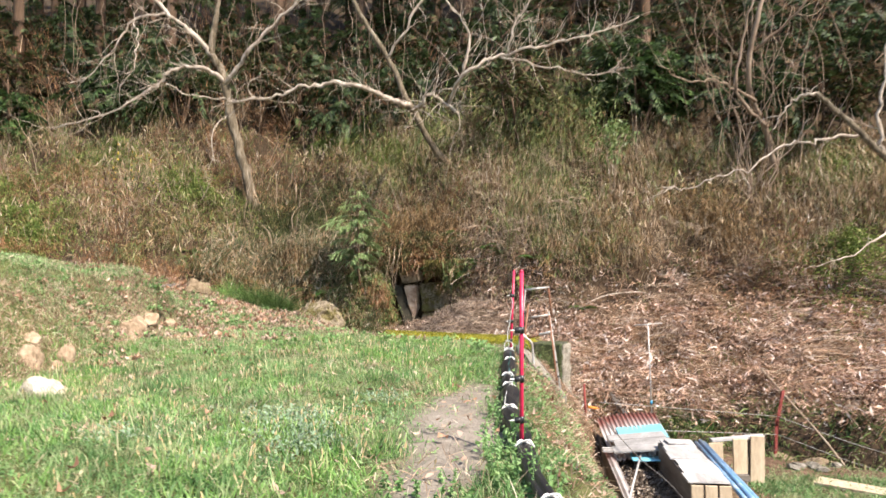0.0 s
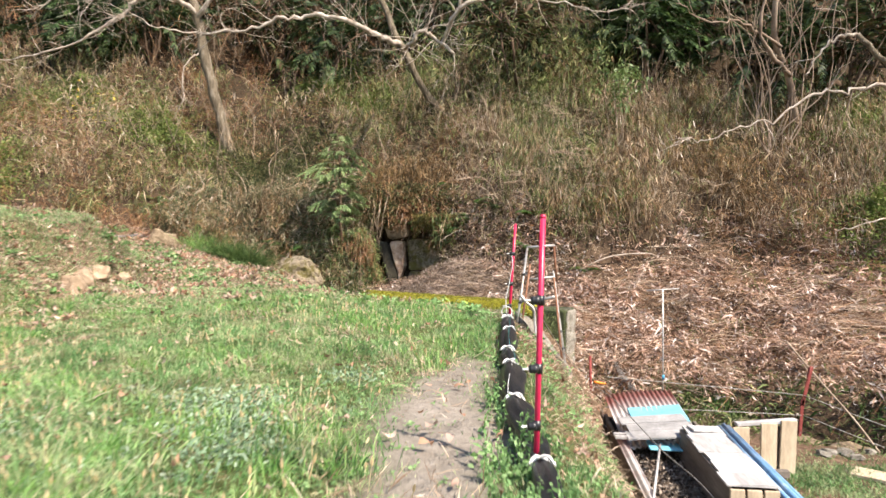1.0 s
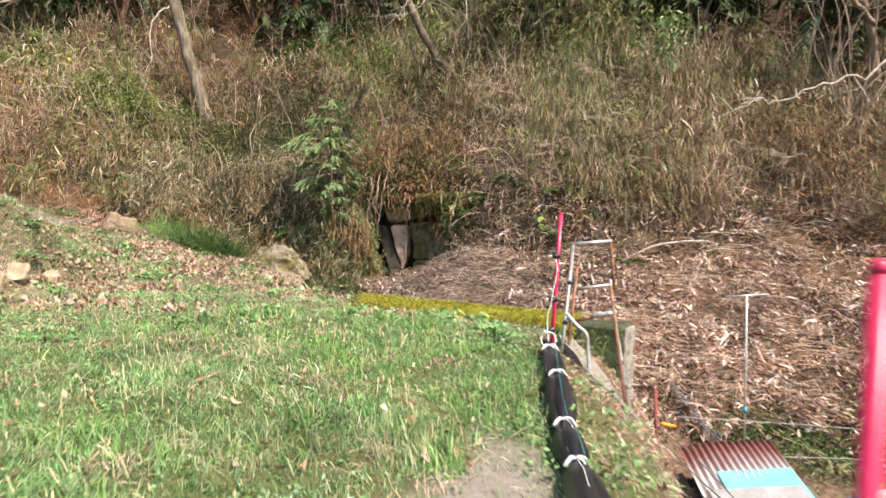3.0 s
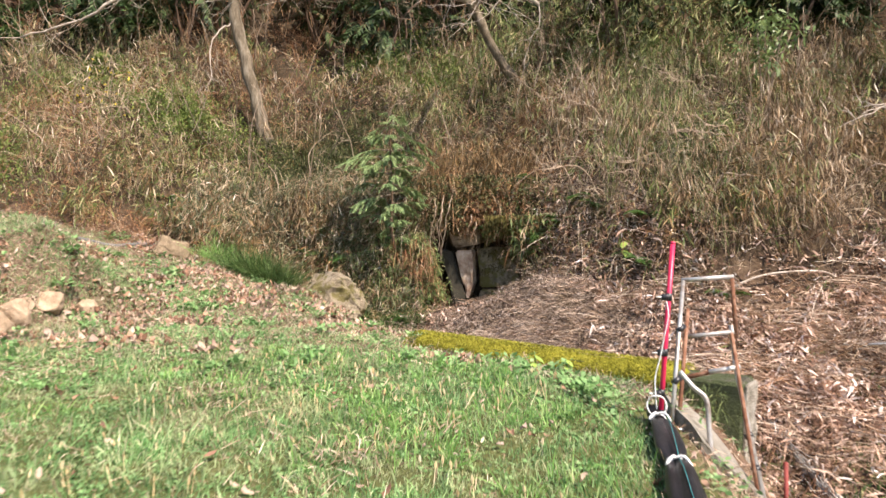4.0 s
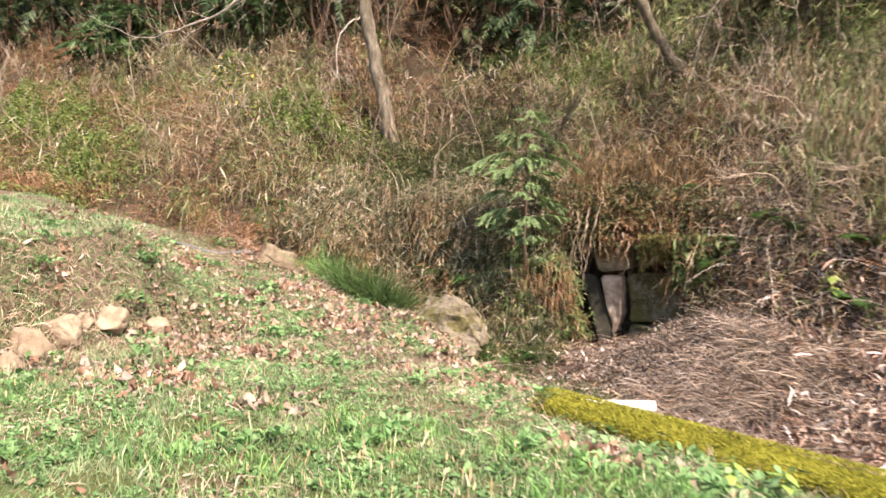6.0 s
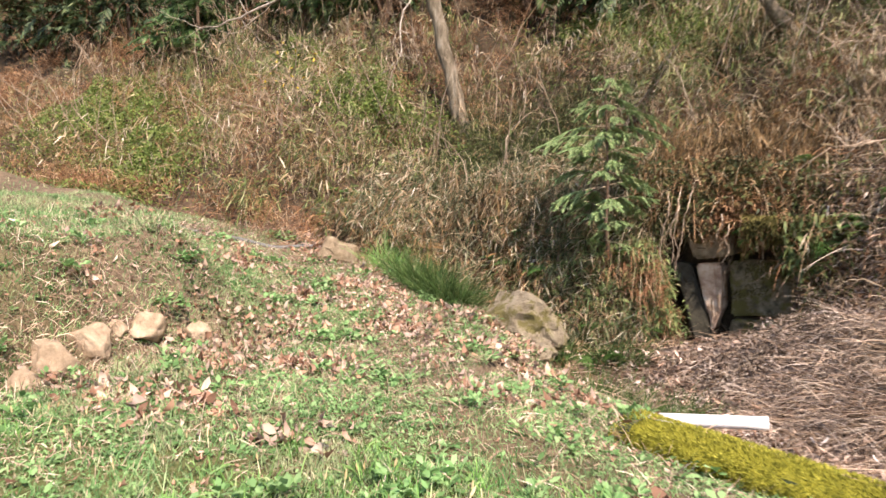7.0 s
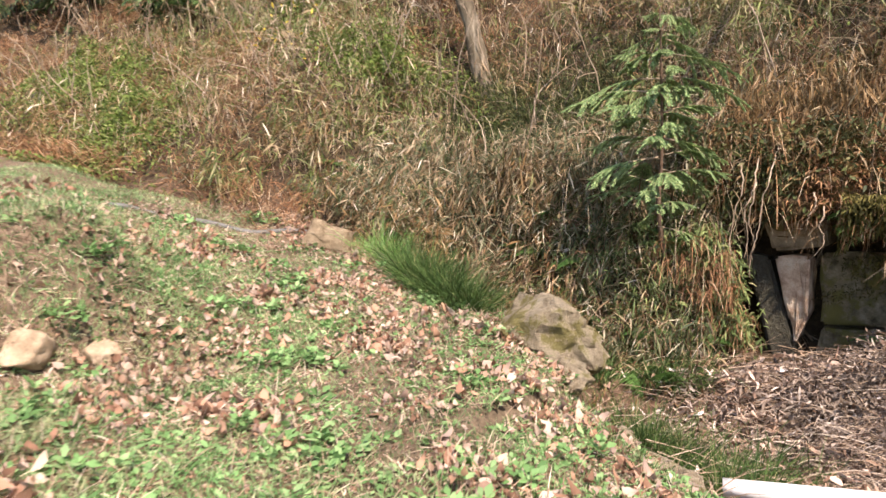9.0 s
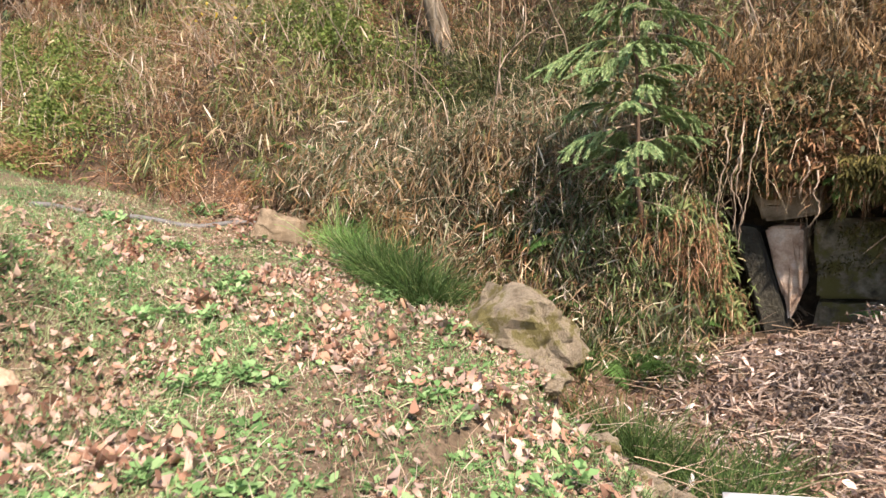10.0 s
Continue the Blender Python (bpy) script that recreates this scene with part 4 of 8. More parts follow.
def place_straw_slope():
    """The slope behind the lower garden: a deep bed of dry leaves, stalks and straw."""
    pieces = []

    def bed(x, y):
        up, (gully, side) = hill_up(x, y), edge_distance(x, y)
        return np.clip((gully > 0.1) * smooth((np.interp(x, [1, 4], [0.6, 0.8]) + 0.25 * wave(x, y, 1.3, 54) - up) / 0.7) * (1 - 0.85 * slope_foot(x, y)) * np.where(x > 1.9, smooth((y - np.interp(x, SLOPE_X, SLOPE_Y)) / 0.4), 1.0) * np.interp(x, [-2.2, -1.3, -0.6], [0.25, 0.8, 1]) * (~((x > -1.4) & (x < 0.15) & (y > 14.8))), 0, 1)

    def heaped(x, y):
        """Where the litter lies in bunches, 0 to 1."""
        return np.clip(0.5 + 0.9 * wave(x, y, 2.7, 53), 0, 1)

    P = spread(150000, -2.2, 10.5, 8.6, 17, lambda x, y: bed(x, y) * (0.3 + 0.7 * heaped(x, y)) * np.interp(x, [0.8, 2.2], [0.3, 1]))
    n = len(P)
    P[:, 2] += rng.uniform(0, 0.2, n) * rng.random(n) * (0.3 + heaped(P[:, 0], P[:, 1]))
    L = rng.uniform(0.04, 0.13, n)
    pieces.append((*lay(P, L, L * rng.uniform(0.14, 0.38, n), 0.7, 0.01), 0))
    P = spread(15000, -1.9, 10.5, 8.7, 16, bed)
    n = len(P)
    P[:, 2] += rng.uniform(0.0, 0.22, n)
    a = 0.9 * wave(P[:, 0], P[:, 1], 1.4, 52) + rng.normal(0.2, 0.7, n)
    D = unit(np.stack([np.cos(a), np.sin(a) * 0.7, rng.normal(0.12, 0.3, n)], -1))
    pieces.append((*ribbons(P, D, rng.uniform(0.12, 0.6, n), rng.uniform(0.003, 0.007, n), rng.uniform(0.0, 0.4, n), (1, 0.8, 0)), 1))
    # bunches of bamboo leaves, lying down the slope
    C = spread(3800, 0.9, 10.5, 8.9, 16, lambda x, y: bed(x, y) * (0.15 + 0.85 * heaped(x, y)))
    C[:, 2] += rng.uniform(0.03, 0.24, len(C))
    D = unit(np.stack([rng.normal(0.1, 0.6, len(C)), rng.normal(-0.55, 0.35, len(C)), rng.normal(-0.05, 0.25, len(C))], -1))
    P, D = np.repeat(C, 24, 0), np.repeat(D, 24, 0)
    n = len(P)
    P = P + D * rng.uniform(-0.15, 0.15, (n, 1)) + rng.normal(0, 0.045, (n, 3))
    L = rng.uniform(0.06, 0.18, n)
    pieces.append((*ribbons(P, unit(D + rng.normal(0, 0.5, (n, 3))), L, L * rng.uniform(0.09, 0.2, n), rng.uniform(0, 0.5, n), (0.4, 1, 0)), 0))
    # the heap of stalks below the stone hollow
    P = np.stack([rng.normal(0.55, 0.8, 9000), rng.normal(13.6, 0.6, 9000), np.zeros(9000)], -1)
    P = P[(P[:, 0] > -0.75) & (P[:, 1] > 12.6) & (P[:, 1] < 14.75)]
    n = len(P)
    P[:, 2] = land(P[:, 0], P[:, 1]) + rng.random(n) * 0.36 * np.exp(-((P[:, 0] - 0.6) / 0.8) ** 2)
    a = rng.normal(0.0, 0.95, n)
    D = unit(np.stack([np.cos(a) * rng.choice([-1, 1], n), np.sin(a), rng.normal(0.2, 0.3, n)], -1))
    half = n // 2
    for mat, cut in ((1, slice(0, half)), (4, slice(half, n))):
        k = len(P[cut])
        pieces.append((*arcs(P[cut], D[cut], rng.uniform(0.12, 0.75, k) * np.interp(P[cut][:, 0], [-0.7, 0.6], [0.4, 1]), rng.uniform(0.0035, 0.008, k), rng.uniform(0.1, 0.7, k), 4), mat))
    P = np.stack([rng.normal(0.6, 0.7, 11000), rng.normal(14.1, 0.42, 11000), np.zeros(11000)], -1)
    P = P[(P[:, 0] > -0.7) & (P[:, 1] < 14.85)]
    n = len(P)
    P[:, 2] = land(P[:, 0], P[:, 1]) + rng.random(n) * 0.38 * np.exp(-((P[:, 0] - 0.5) / 0.9) ** 2)
    L = rng.uniform(0.02, 0.075, n)
    pieces.append((*lay(P, L, L * rng.uniform(0.15, 0.4, n), 0.7, 0.01), 4))
    P = spread(24000, -1.6, 2.4, 11.2, 15, bed)
    L = rng.uniform(0.08, 0.18, len(P))
    pieces.append((*ribbons(P + [0, 0, 0.05], ways(len(P), 0.7, (0.4, -0.4, 0.15)), L, L * 0.12, 0.3, (0.4, 1, 0)), 4))
    # long thin stems lying down the slope
    P = spread(2600, 2.2, 10.5, 9, 14.2, lambda x, y: bed(x, y) * np.interp(x, [2, 5], [0.35, 1]))
    n = len(P)
    P[:, 2] += rng.uniform(0.08, 0.35, n)
    a = rng.normal(-0.5, 0.5, n)
    pieces.append((*arcs(P, unit(np.stack([np.cos(a) * rng.choice([-1, 1], n), -0.5 + 0 * a, np.sin(a) * 0.6], -1)), rng.uniform(0.4, 1.3, n), rng.uniform(0.003, 0.007, n), rng.uniform(0.0, 0.3, n)), 6))
    # long pale arcs of straw, swept together in fans
    C = spread(170, 0.3, 9.5, 10.9, 14.5, bed)
    P = np.repeat(C, 26, 0)
    n = len(P)
    P = P + np.stack([rng.normal(0, 0.16, n), rng.normal(0, 0.1, n), rng.uniform(0.05, 0.28, n)], -1)
    a = np.repeat(rng.normal(0.1, 0.8, len(C)), 26) + rng.normal(0, 0.22, n)
    D = unit(np.stack([np.cos(a), -np.abs(np.sin(a)) * 0.5, rng.normal(0.2, 0.18, n)], -1))
    pieces.append((*ribbons(P, D, rng.uniform(0.35, 1.0, n), rng.uniform(0.004, 0.008, n), rng.uniform(0.15, 0.5, n), (1, 0.8, 0)), 1))
    # green showing through at the foot
    P = spread(14000, 2.2, 9.5, 8.6, 12.2, lambda x, y: bed(x, y) * (wave(x, y, 1.5, 51) > -0.05) * np.interp(y - np.interp(x, SLOPE_X, SLOPE_Y), [0.5, 1.4], [1, 0.05]))
    L = rng.uniform(0.05, 0.18, len(P))
    pieces.append((*ribbons(P, ways(len(P), 0.5), L, 0.012, 0.5), 2))
    # dark green and withered growth along the ditch at the foot
    P = spread(30000, 2.7, 10, 7.6, 12.4, slope_foot)
    n = len(P)
    L = rng.uniform(0.05, 0.3, n)
    pieces.append((*ribbons(P, ways(n, 0.5, (0, -0.2, 0.8)), L, L * rng.uniform(0.04, 0.12, n), 0.5, (0.6, 1, 0)), 5))
    P = spread(5000, 2.7, 10, 7.6, 12.4, slope_foot)
    n = len(P)
    pieces.append((*ribbons(P + [0, 0, 0.03], ways(n, 0.5, (0.1, -0.4, 0.5)), rng.uniform(0.15, 0.5, n), 0.006, 0.5, (1, 0.8, 0)), 4))
    # fresh strap-like leaves at the foot
    for cx, cy, count in ((3.8, 11.05, 130), (4.1, 10.85, 150), (3.5, 10.75, 110), (4.45, 10.75, 120), (3.3, 10.9, 70), (5.0, 10.6, 120), (5.8, 10.2, 120)):
        P = np.stack([rng.normal(cx, 0.16, count), rng.normal(cy, 0.12, count), np.zeros(count)], -1)
        P[:, 2] = land(P[:, 0], P[:, 1])
        L = rng.uniform(0.14, 0.34, count)
        pieces.append((*ribbons(P, ways(count, 0.5, (0, -0.2, 0.8)), L, L * 0.085, rng.uniform(0.3, 0.9, count), (0.6, 1, 0)), 2))
    # tufts of olive grass among the litter
    C = spread(260, 1.9, 9.5, 9.5, 15, lambda x, y: bed(x, y) * (1 - heaped(x, y)))
    P = np.repeat(C, 40, 0)
    n = len(P)
    P = P + np.stack([rng.normal(0, 0.12, n), rng.normal(0, 0.1, n), np.zeros(n)], -1)
    P[:, 2] = land(P[:, 0], P[:, 1])
    L = rng.uniform(0.08, 0.28, n)
    pieces.append((*ribbons(P, ways(n, 0.5, (0, -0.3, 0.8)), L, L * 0.06, 0.5), 5))
    stuff("straw_bed", pieces, [M_LITTER, M_STRAW, M_SEDGE, M_CANE, M_STALK, M_BANKGREEN, M_BROWN], "thick bed of dry leaves, bamboo stalks and straw", "straw")


def place_hill_growth():
    # bamboo grass: tufts of leaves hanging from thin bowed stems, with dark gaps between the tufts
    def sasa(x, y):
        up = hill_up(x, y)
        k = smooth((up + np.where(x < -2.6, 0.6, -0.05)) / 0.5) * (up < growth_top(x) + 0.4)
        k = k * np.interp(x, [-30, -16, -13, 10, 17], [0.25, 0.3, 1, 1, 0.3])
        return k * smooth(0.45 + 1.5 * blotch(x, y, 0.7, 61)) * np.interp(blotch(x, y, 2.6, 62) + np.interp(x, [-6, -4, -1], [-0.35, 0.2, 0.25]), [-0.4, 0.2], [0.16, 1]) * (1 - 0.93 * dip(x, y)) * (1 - 0.6 * smooth((up - 2.4) / 0.8) * (x < -1.5)) * open_ground(x, y)

    def open_ground(x, y):
        return ~((x > -1.4) & (x < 0.25) & (y < 15.7))

    def dip(x, y):
        return np.exp(-((x + 3.7) / 2.0) ** 2 - ((hill_up(x, y) - 2.2) / 1.3) ** 2)

    def height(x, y):
        bare = 1 - 0.75 * np.exp(-((x + 4.75) ** 2 + (y - 17.0) ** 2) / 0.8)
        return (0.55 + 0.75 * np.clip(0.4 + blotch(x, y, 1.3, 66), 0, 1.2)) * np.interp(x, [-5, 1], [0.75, 1.15]) * bare * (1 - 0.5 * dip(x, y))

    C = spread(120000, -30, 17, 12.7, 24, sasa)
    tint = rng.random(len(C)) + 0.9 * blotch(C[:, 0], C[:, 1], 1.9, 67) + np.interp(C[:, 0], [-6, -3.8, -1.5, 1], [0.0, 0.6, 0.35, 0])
    tops = C + ways(len(C), 0.3, (0, -0.25, 1)) * (rng.uniform(0.35, 0.8, len(C)) * height(C[:, 0], C[:, 1]))[:, None]
    pieces = []
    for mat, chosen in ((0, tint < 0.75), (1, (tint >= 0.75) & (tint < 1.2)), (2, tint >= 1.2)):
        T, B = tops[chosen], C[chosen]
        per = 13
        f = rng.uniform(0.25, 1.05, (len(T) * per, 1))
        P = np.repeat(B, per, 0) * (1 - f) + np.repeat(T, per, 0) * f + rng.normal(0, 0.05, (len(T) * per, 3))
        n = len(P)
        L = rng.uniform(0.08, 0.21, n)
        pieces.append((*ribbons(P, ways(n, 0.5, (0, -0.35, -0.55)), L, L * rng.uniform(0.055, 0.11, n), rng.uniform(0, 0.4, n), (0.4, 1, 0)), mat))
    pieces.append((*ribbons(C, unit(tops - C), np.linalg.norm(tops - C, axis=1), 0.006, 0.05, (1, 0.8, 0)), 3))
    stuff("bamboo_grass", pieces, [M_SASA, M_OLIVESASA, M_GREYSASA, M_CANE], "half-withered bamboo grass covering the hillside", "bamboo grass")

    # single pale dead leaves catching the light
    P = spread(9000, -14, 10, 13, 20, lambda x, y: smooth((hill_up(x, y) + 0.2) / 0.4) * (hill_up(x, y) < growth_top(x)) * smooth(0.1 + 1.6 * blotch(x, y, 0.9, 63)) * (1 - 0.9 * dip(x, y)) * open_ground(x, y) * (hill_up(x, y) > 0.3))
    n = len(P)
    P[:, 2] += rng.uniform(0.2, 0.75, n) * height(P[:, 0], P[:, 1])
    P[:, 1] -= 0.12
    L = rng.uniform(0.09, 0.24, n)
    stuff("dead_leaves", [(*ribbons(P, ways(n, 0.6, (0.1, -0.3, -0.8)), L, L * rng.uniform(0.07, 0.13, n), 0.15, (0.3, 1, 0)), 0)], [M_PALELEAF], "pale dead bamboo leaves caught in the growth", "leaves")

    # withered canes with hanging leaves, thickest beside the stone hollow
    def canes(x, y):
        up = hill_up(x, y)
        k = smooth((up - np.interp(x, [-1, 0.5], [-0.1, 0.1])) / np.interp(x, [-1, 0.5], [1.2, 0.5])) * (up < growth_top(x))
        k = k * (~((x > -1.3) & (x < 0.2) & (y < 15.7)))
        return k * np.interp(x, [-13, -5, -2, 0.5, 8], [0.1, 0.12, 0.35, 1, 0.9]) * smooth(0.5 + 1.5 * blotch(x, y, 0.8, 64)) * np.interp(blotch(x, y, 2.2, 65), [-0.5, 0.3], [0.3, 1]) * (1 - 0.8 * dip(x, y))

    C = spread(100000, -16, 14, 12.5, 21, canes)
    n = len(C)
    L = rng.uniform(0.4, 1.35, n) * (0.7 + 0.5 * np.clip(blotch(C[:, 0], C[:, 1], 1.0, 68) + 0.4, 0, 1.2))
    D = ways(n, 0.2, (0.05, -0.3, 1))
    bow = rng.uniform(0.05, 0.5, n)
    pieces = [(*arcs(C, D, L, rng.uniform(0.005, 0.01, n), bow, 3), 0)]
    per = 6
    f = rng.uniform(0.3, 1.0, (n * per, 1))
    Lr, br = np.repeat(L, per)[:, None], np.repeat(bow, per)[:, None]
    P = np.repeat(C, per, 0) + np.repeat(D, per, 0) * Lr * f * (1 - 0.25 * br * f) - np.array([0, 0, 1.0]) * br * Lr * f ** 2.2 + rng.normal(0, 0.03, (n * per, 3))
    l2 = rng.uniform(0.09, 0.23, n * per)
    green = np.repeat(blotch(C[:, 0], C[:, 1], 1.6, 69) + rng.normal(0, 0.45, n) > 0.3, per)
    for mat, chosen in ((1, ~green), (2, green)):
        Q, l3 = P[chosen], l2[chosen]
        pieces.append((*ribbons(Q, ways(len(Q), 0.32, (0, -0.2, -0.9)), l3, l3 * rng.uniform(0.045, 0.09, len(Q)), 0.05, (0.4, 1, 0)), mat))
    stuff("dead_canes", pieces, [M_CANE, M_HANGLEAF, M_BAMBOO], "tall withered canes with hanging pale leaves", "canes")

    # long thin stems bowing over the growth in loose bunches
    B = spread(900, -9, 8, 13.5, 18.6, lambda x, y: smooth((hill_up(x, y) - 0.1) / 0.5) * (hill_up(x, y) < growth_top(x) + 0.3) * open_ground(x, y) * (1 - dip(x, y)) * np.interp(x, [-4, 0], [0.5, 1]))
    C = np.repeat(B, 12, 0)
    n = len(C)
    C[:, :2] += rng.normal(0, 0.12, (n, 2))
    C[:, 2] = land(C[:, 0], C[:, 1]) + rng.uniform(0.1, 0.5, n)
    a = np.repeat(rng.normal(0, 0.9, len(B)), 12) + rng.normal(0, 0.35, n)
    stuff("bowed_stems", [(*arcs(C, unit(np.stack([np.sin(a), -0.35 - 0.4 * np.abs(np.cos(a)), 0.55 + rng.normal(0, 0.2, n)], -1)), rng.uniform(0.4, 1.3, n), rng.uniform(0.004, 0.008, n), rng.uniform(0.4, 1.1, n)), 0)], [M_PALESTEM], "pale thin stems bowing over the slope", "stems")

    # tall pale bamboo at the top of the canes
    C = spread(1100, -0.8, 4.2, 16.2, 18.8, lambda x, y: smooth((hill_up(x, y) - 2.4) / 0.6) * np.clip(0.6 + wave(x, y, 1.5, 69), 0.1, 1))
    n = len(C)
    L = rng.uniform(0.8, 2.0, n)
    D = ways(n, 0.2, (0, -0.15, 1))
    pieces = [(*ribbons(C, D, L, rng.uniform(0.007, 0.012, n), rng.uniform(0.05, 0.4, n), (1, 0.8, 0)), 0)]
    P = np.repeat(C, 16, 0) + np.repeat(D * L[:, None], 16, 0) * rng.uniform(0.2, 0.95, (16 * n, 1)) + rng.normal(0, 0.07, (16 * n, 3))
    l2 = rng.uniform(0.1, 0.24, 16 * n)
    pieces.append((*ribbons(P, ways(16 * n, 0.5, (0, -0.4, -0.6)), l2, l2 * rng.uniform(0.07, 0.13, 16 * n), 0.1, (0.4, 1, 0)), 1))
    stuff("bamboo", pieces, [M_CANE, M_BAMBOO], "tall yellow-green bamboo above the canes", "bamboo")
    # clumps of yellow-green bamboo scattered over the slope
    C = np.repeat(spread(60, -9, 6, 14.5, 19.5, lambda x, y: smooth((hill_up(x, y) - 0.3) / 0.5) * (hill_up(x, y) < growth_top(x)) * (1 - dip(x, y))), 16, 0)
    for cx, cy, count in ((2.0, 16.2, 130), (1.7, 17.4, 120), (8.3, 15.3, 110), (-1.2, 17.6, 70)):
        C = np.concatenate([C, np.stack([rng.normal(cx, 0.3, count), rng.normal(cy, 0.25, count), np.zeros(count)], -1)])
    n = len(C)
    C[:, 0] += rng.normal(0, 0.2, n)
    C[:, 1] += rng.normal(0, 0.2, n)
    C[:, 2] = land(C[:, 0], C[:, 1])
    L = rng.uniform(0.4, 1.1, n)
    D = ways(n, 0.25, (0, -0.3, 1))
    pieces = [(*ribbons(C, D, L, rng.uniform(0.005, 0.009, n), rng.uniform(0.05, 0.5, n), (1, 0.8, 0)), 0)]
    P = np.repeat(C, 9, 0) + np.repeat(D * L[:, None], 9, 0) * rng.uniform(0.3, 0.95, (9 * n, 1)) + rng.normal(0, 0.05, (9 * n, 3))
    l2 = rng.uniform(0.09, 0.2, 9 * n)
    pieces.append((*ribbons(P, ways(9 * n, 0.5, (0, -0.4, -0.7)), l2, l2 * rng.uniform(0.07, 0.12, 9 * n), 0.1, (0.4, 1, 0)), 1))
    stuff("bamboo", pieces, [M_CANE, M_BAMBOO], "clumps of yellow-green bamboo among dry canes", "bamboo")
    # green grass in the dip behind the young fir, darkened in place of shade
    P = spread(22000, -5.4, 0.3, 15.2, 18.8, lambda x, y: smooth((hill_up(x, y) - 1.3) / 0.5) * smooth((x + 5.4) / 0.8) * smooth((0.3 - x) / 0.8) * smooth(0.4 + 1.4 * blotch(x, y, 0.8, 84)))
    n = len(P)
    P[:, 2] += rng.uniform(0, 0.45, n)
    Q = spread(30000, -6, -2, 15.2, 18.8, dip)
    Q[:, 2] += rng.uniform(0, 0.3, len(Q))
    P = np.concatenate([P, Q])
    n = len(P)
    L = rng.uniform(0.1, 0.3, n)
    stuff("shade_grass", [(*ribbons(P, ways(n, 0.4, (0, -0.4, 0.7)), L, rng.uniform(0.006, 0.012, n), rng.uniform(0.3, 0.9, n)), 0)], [M_FOOT], "green grass between dry canes, darkened for shade", "grass")
    # grey-green bamboo grass over the foot of the slope left of the young fir
    C = spread(8000, -5.2, -1.35, 13.8, 17.0, lambda x, y: smooth((hill_up(x, y) + 0.25) / 0.3) * smooth((1.5 - hill_up(x, y)) / 0.6) * np.clip(0.6 + wave(x, y, 1.6, 68), 0.15, 1))
    P = np.repeat(C, 9, 0)
    n = len(P)
    h = rng.uniform(0.03, 0.5, n)
    P = P + np.stack([rng.normal(0, 0.08, n), rng.normal(0, 0.08, n) - 0.2 * h, h], -1)
    L = rng.uniform(0.08, 0.2, n)
    pieces = [(*ribbons(P, ways(n, 0.6, (0, -0.5, -0.4)), L, L * rng.uniform(0.045, 0.085, n), rng.uniform(0, 0.5, n), (0.4, 1, 0)), 0)]
    Q = P[rng.random(n) < 0.42] + [0, -0.05, 0.03]
    L = rng.uniform(0.07, 0.18, len(Q))
    pieces.append((*ribbons(Q, ways(len(Q), 0.5, (0, -0.4, -0.6)), L, L * rng.uniform(0.06, 0.1, len(Q)), 0.2, (0.4, 1, 0)), 1))
    stuff("bamboo_grass", pieces, [M_GREYSASA, M_HANGLEAF], "grey-green bamboo grass along the gully", "bamboo grass")

    # red-brown withered bracken and small twiggy growth
    def bracken(x, y):
        up = hill_up(x, y)
        return smooth((up + np.where(x < -2.6, 0.7, 0.1)) / 0.4) * (up < growth_top(x) + 1.5) * smooth(0.4 + 1.5 * blotch(x, y, 1.5, 70) + 0.5 * smooth((up - 2.2) / 0.8) * (x < -1)) * smooth(0.6 + 1.2 * blotch(x, y, 0.5, 71)) * (1 - 0.85 * dip(x, y)) * open_ground(x, y) * np.interp(x, [-13, -5, -4, -2, 3], [1, 1, 0.5, 0.6, 0.7])

    C = spread(42000, -20, 12, 12.7, 23, bracken)
    P = np.repeat(C, 9, 0)
    n = len(P)
    P = P + np.stack([rng.normal(0, 0.12, n), rng.normal(0, 0.12, n), rng.uniform(0, 0.4, n)], -1)
    L = rng.uniform(0.1, 0.4, n)
    pieces = [(*ribbons(P, ways(n, 0.6, (0, -0.35, 0.55)), L, rng.uniform(0.0035, 0.009, n), rng.uniform(0.1, 0.7, n), (1, 0.9, 0)), 0)]
    stuff("withered_bracken", pieces, [M_BROWN], "red-brown withered bracken on the slope", "bracken")

    # brown thicket before the wood
    P = spread(52000, -32, 18, 17.2, 27, lambda x, y: smooth((hill_up(x, y) - growth_top(x) + np.where(x < -1, 0.9, 0)) / 1.5) * np.where(x > -1, 0.25, 0.8) * np.clip(0.5 + wave(x, y, 0.7, 65), 0.1, 1))
    n = len(P)
    P[:, 2] += rng.uniform(0, 1.6, n) ** 1.5
    pieces = [(*ribbons(P, ways(n, 0.4, (0, -0.15, 1)), rng.uniform(0.3, 1.5, n), rng.uniform(0.006, 0.014, n), rng.uniform(0, 0.5, n), (1, 0.8, 0)), 0)]
    stuff("thicket", pieces, [M_BROWN], "brown leafless thicket at the edge of the wood", "thicket")

    # low olive-green bushes in patches
    centres = [(-6.2, 16.7, 1.2), (-9.3, 14.9, 1.0), (-11.4, 15.9, 1.25), (-8.6, 14.2, 0.6), (-8.6, 17.6, 0.9), (-12.5, 16.2, 1.3), (1.6, 17.3, 0.7), (-1.7, 18.6, 0.8), (8.2, 15.2, 0.9), (-3.0, 20.0, 1.0), (7.6, 13.4, 0.7)]
    for cx, cy, r in centres:
        n = int(8500 * r)
        a, q = rng.uniform(0, 2 * np.pi, n), np.abs(rng.normal(0, 0.8, n)) * r * (1 + 0.35 * rng.normal(size=n) * 0.5)
        x, y = cx + np.cos(a) * q * 1.25, cy + np.sin(a) * q * 0.9
        h = 0.1 + rng.random(n) ** 0.7 * 0.5 * np.exp(-(q / r) ** 2) * (0.8 + 0.6 * wave(x, y, 4.5, 64))
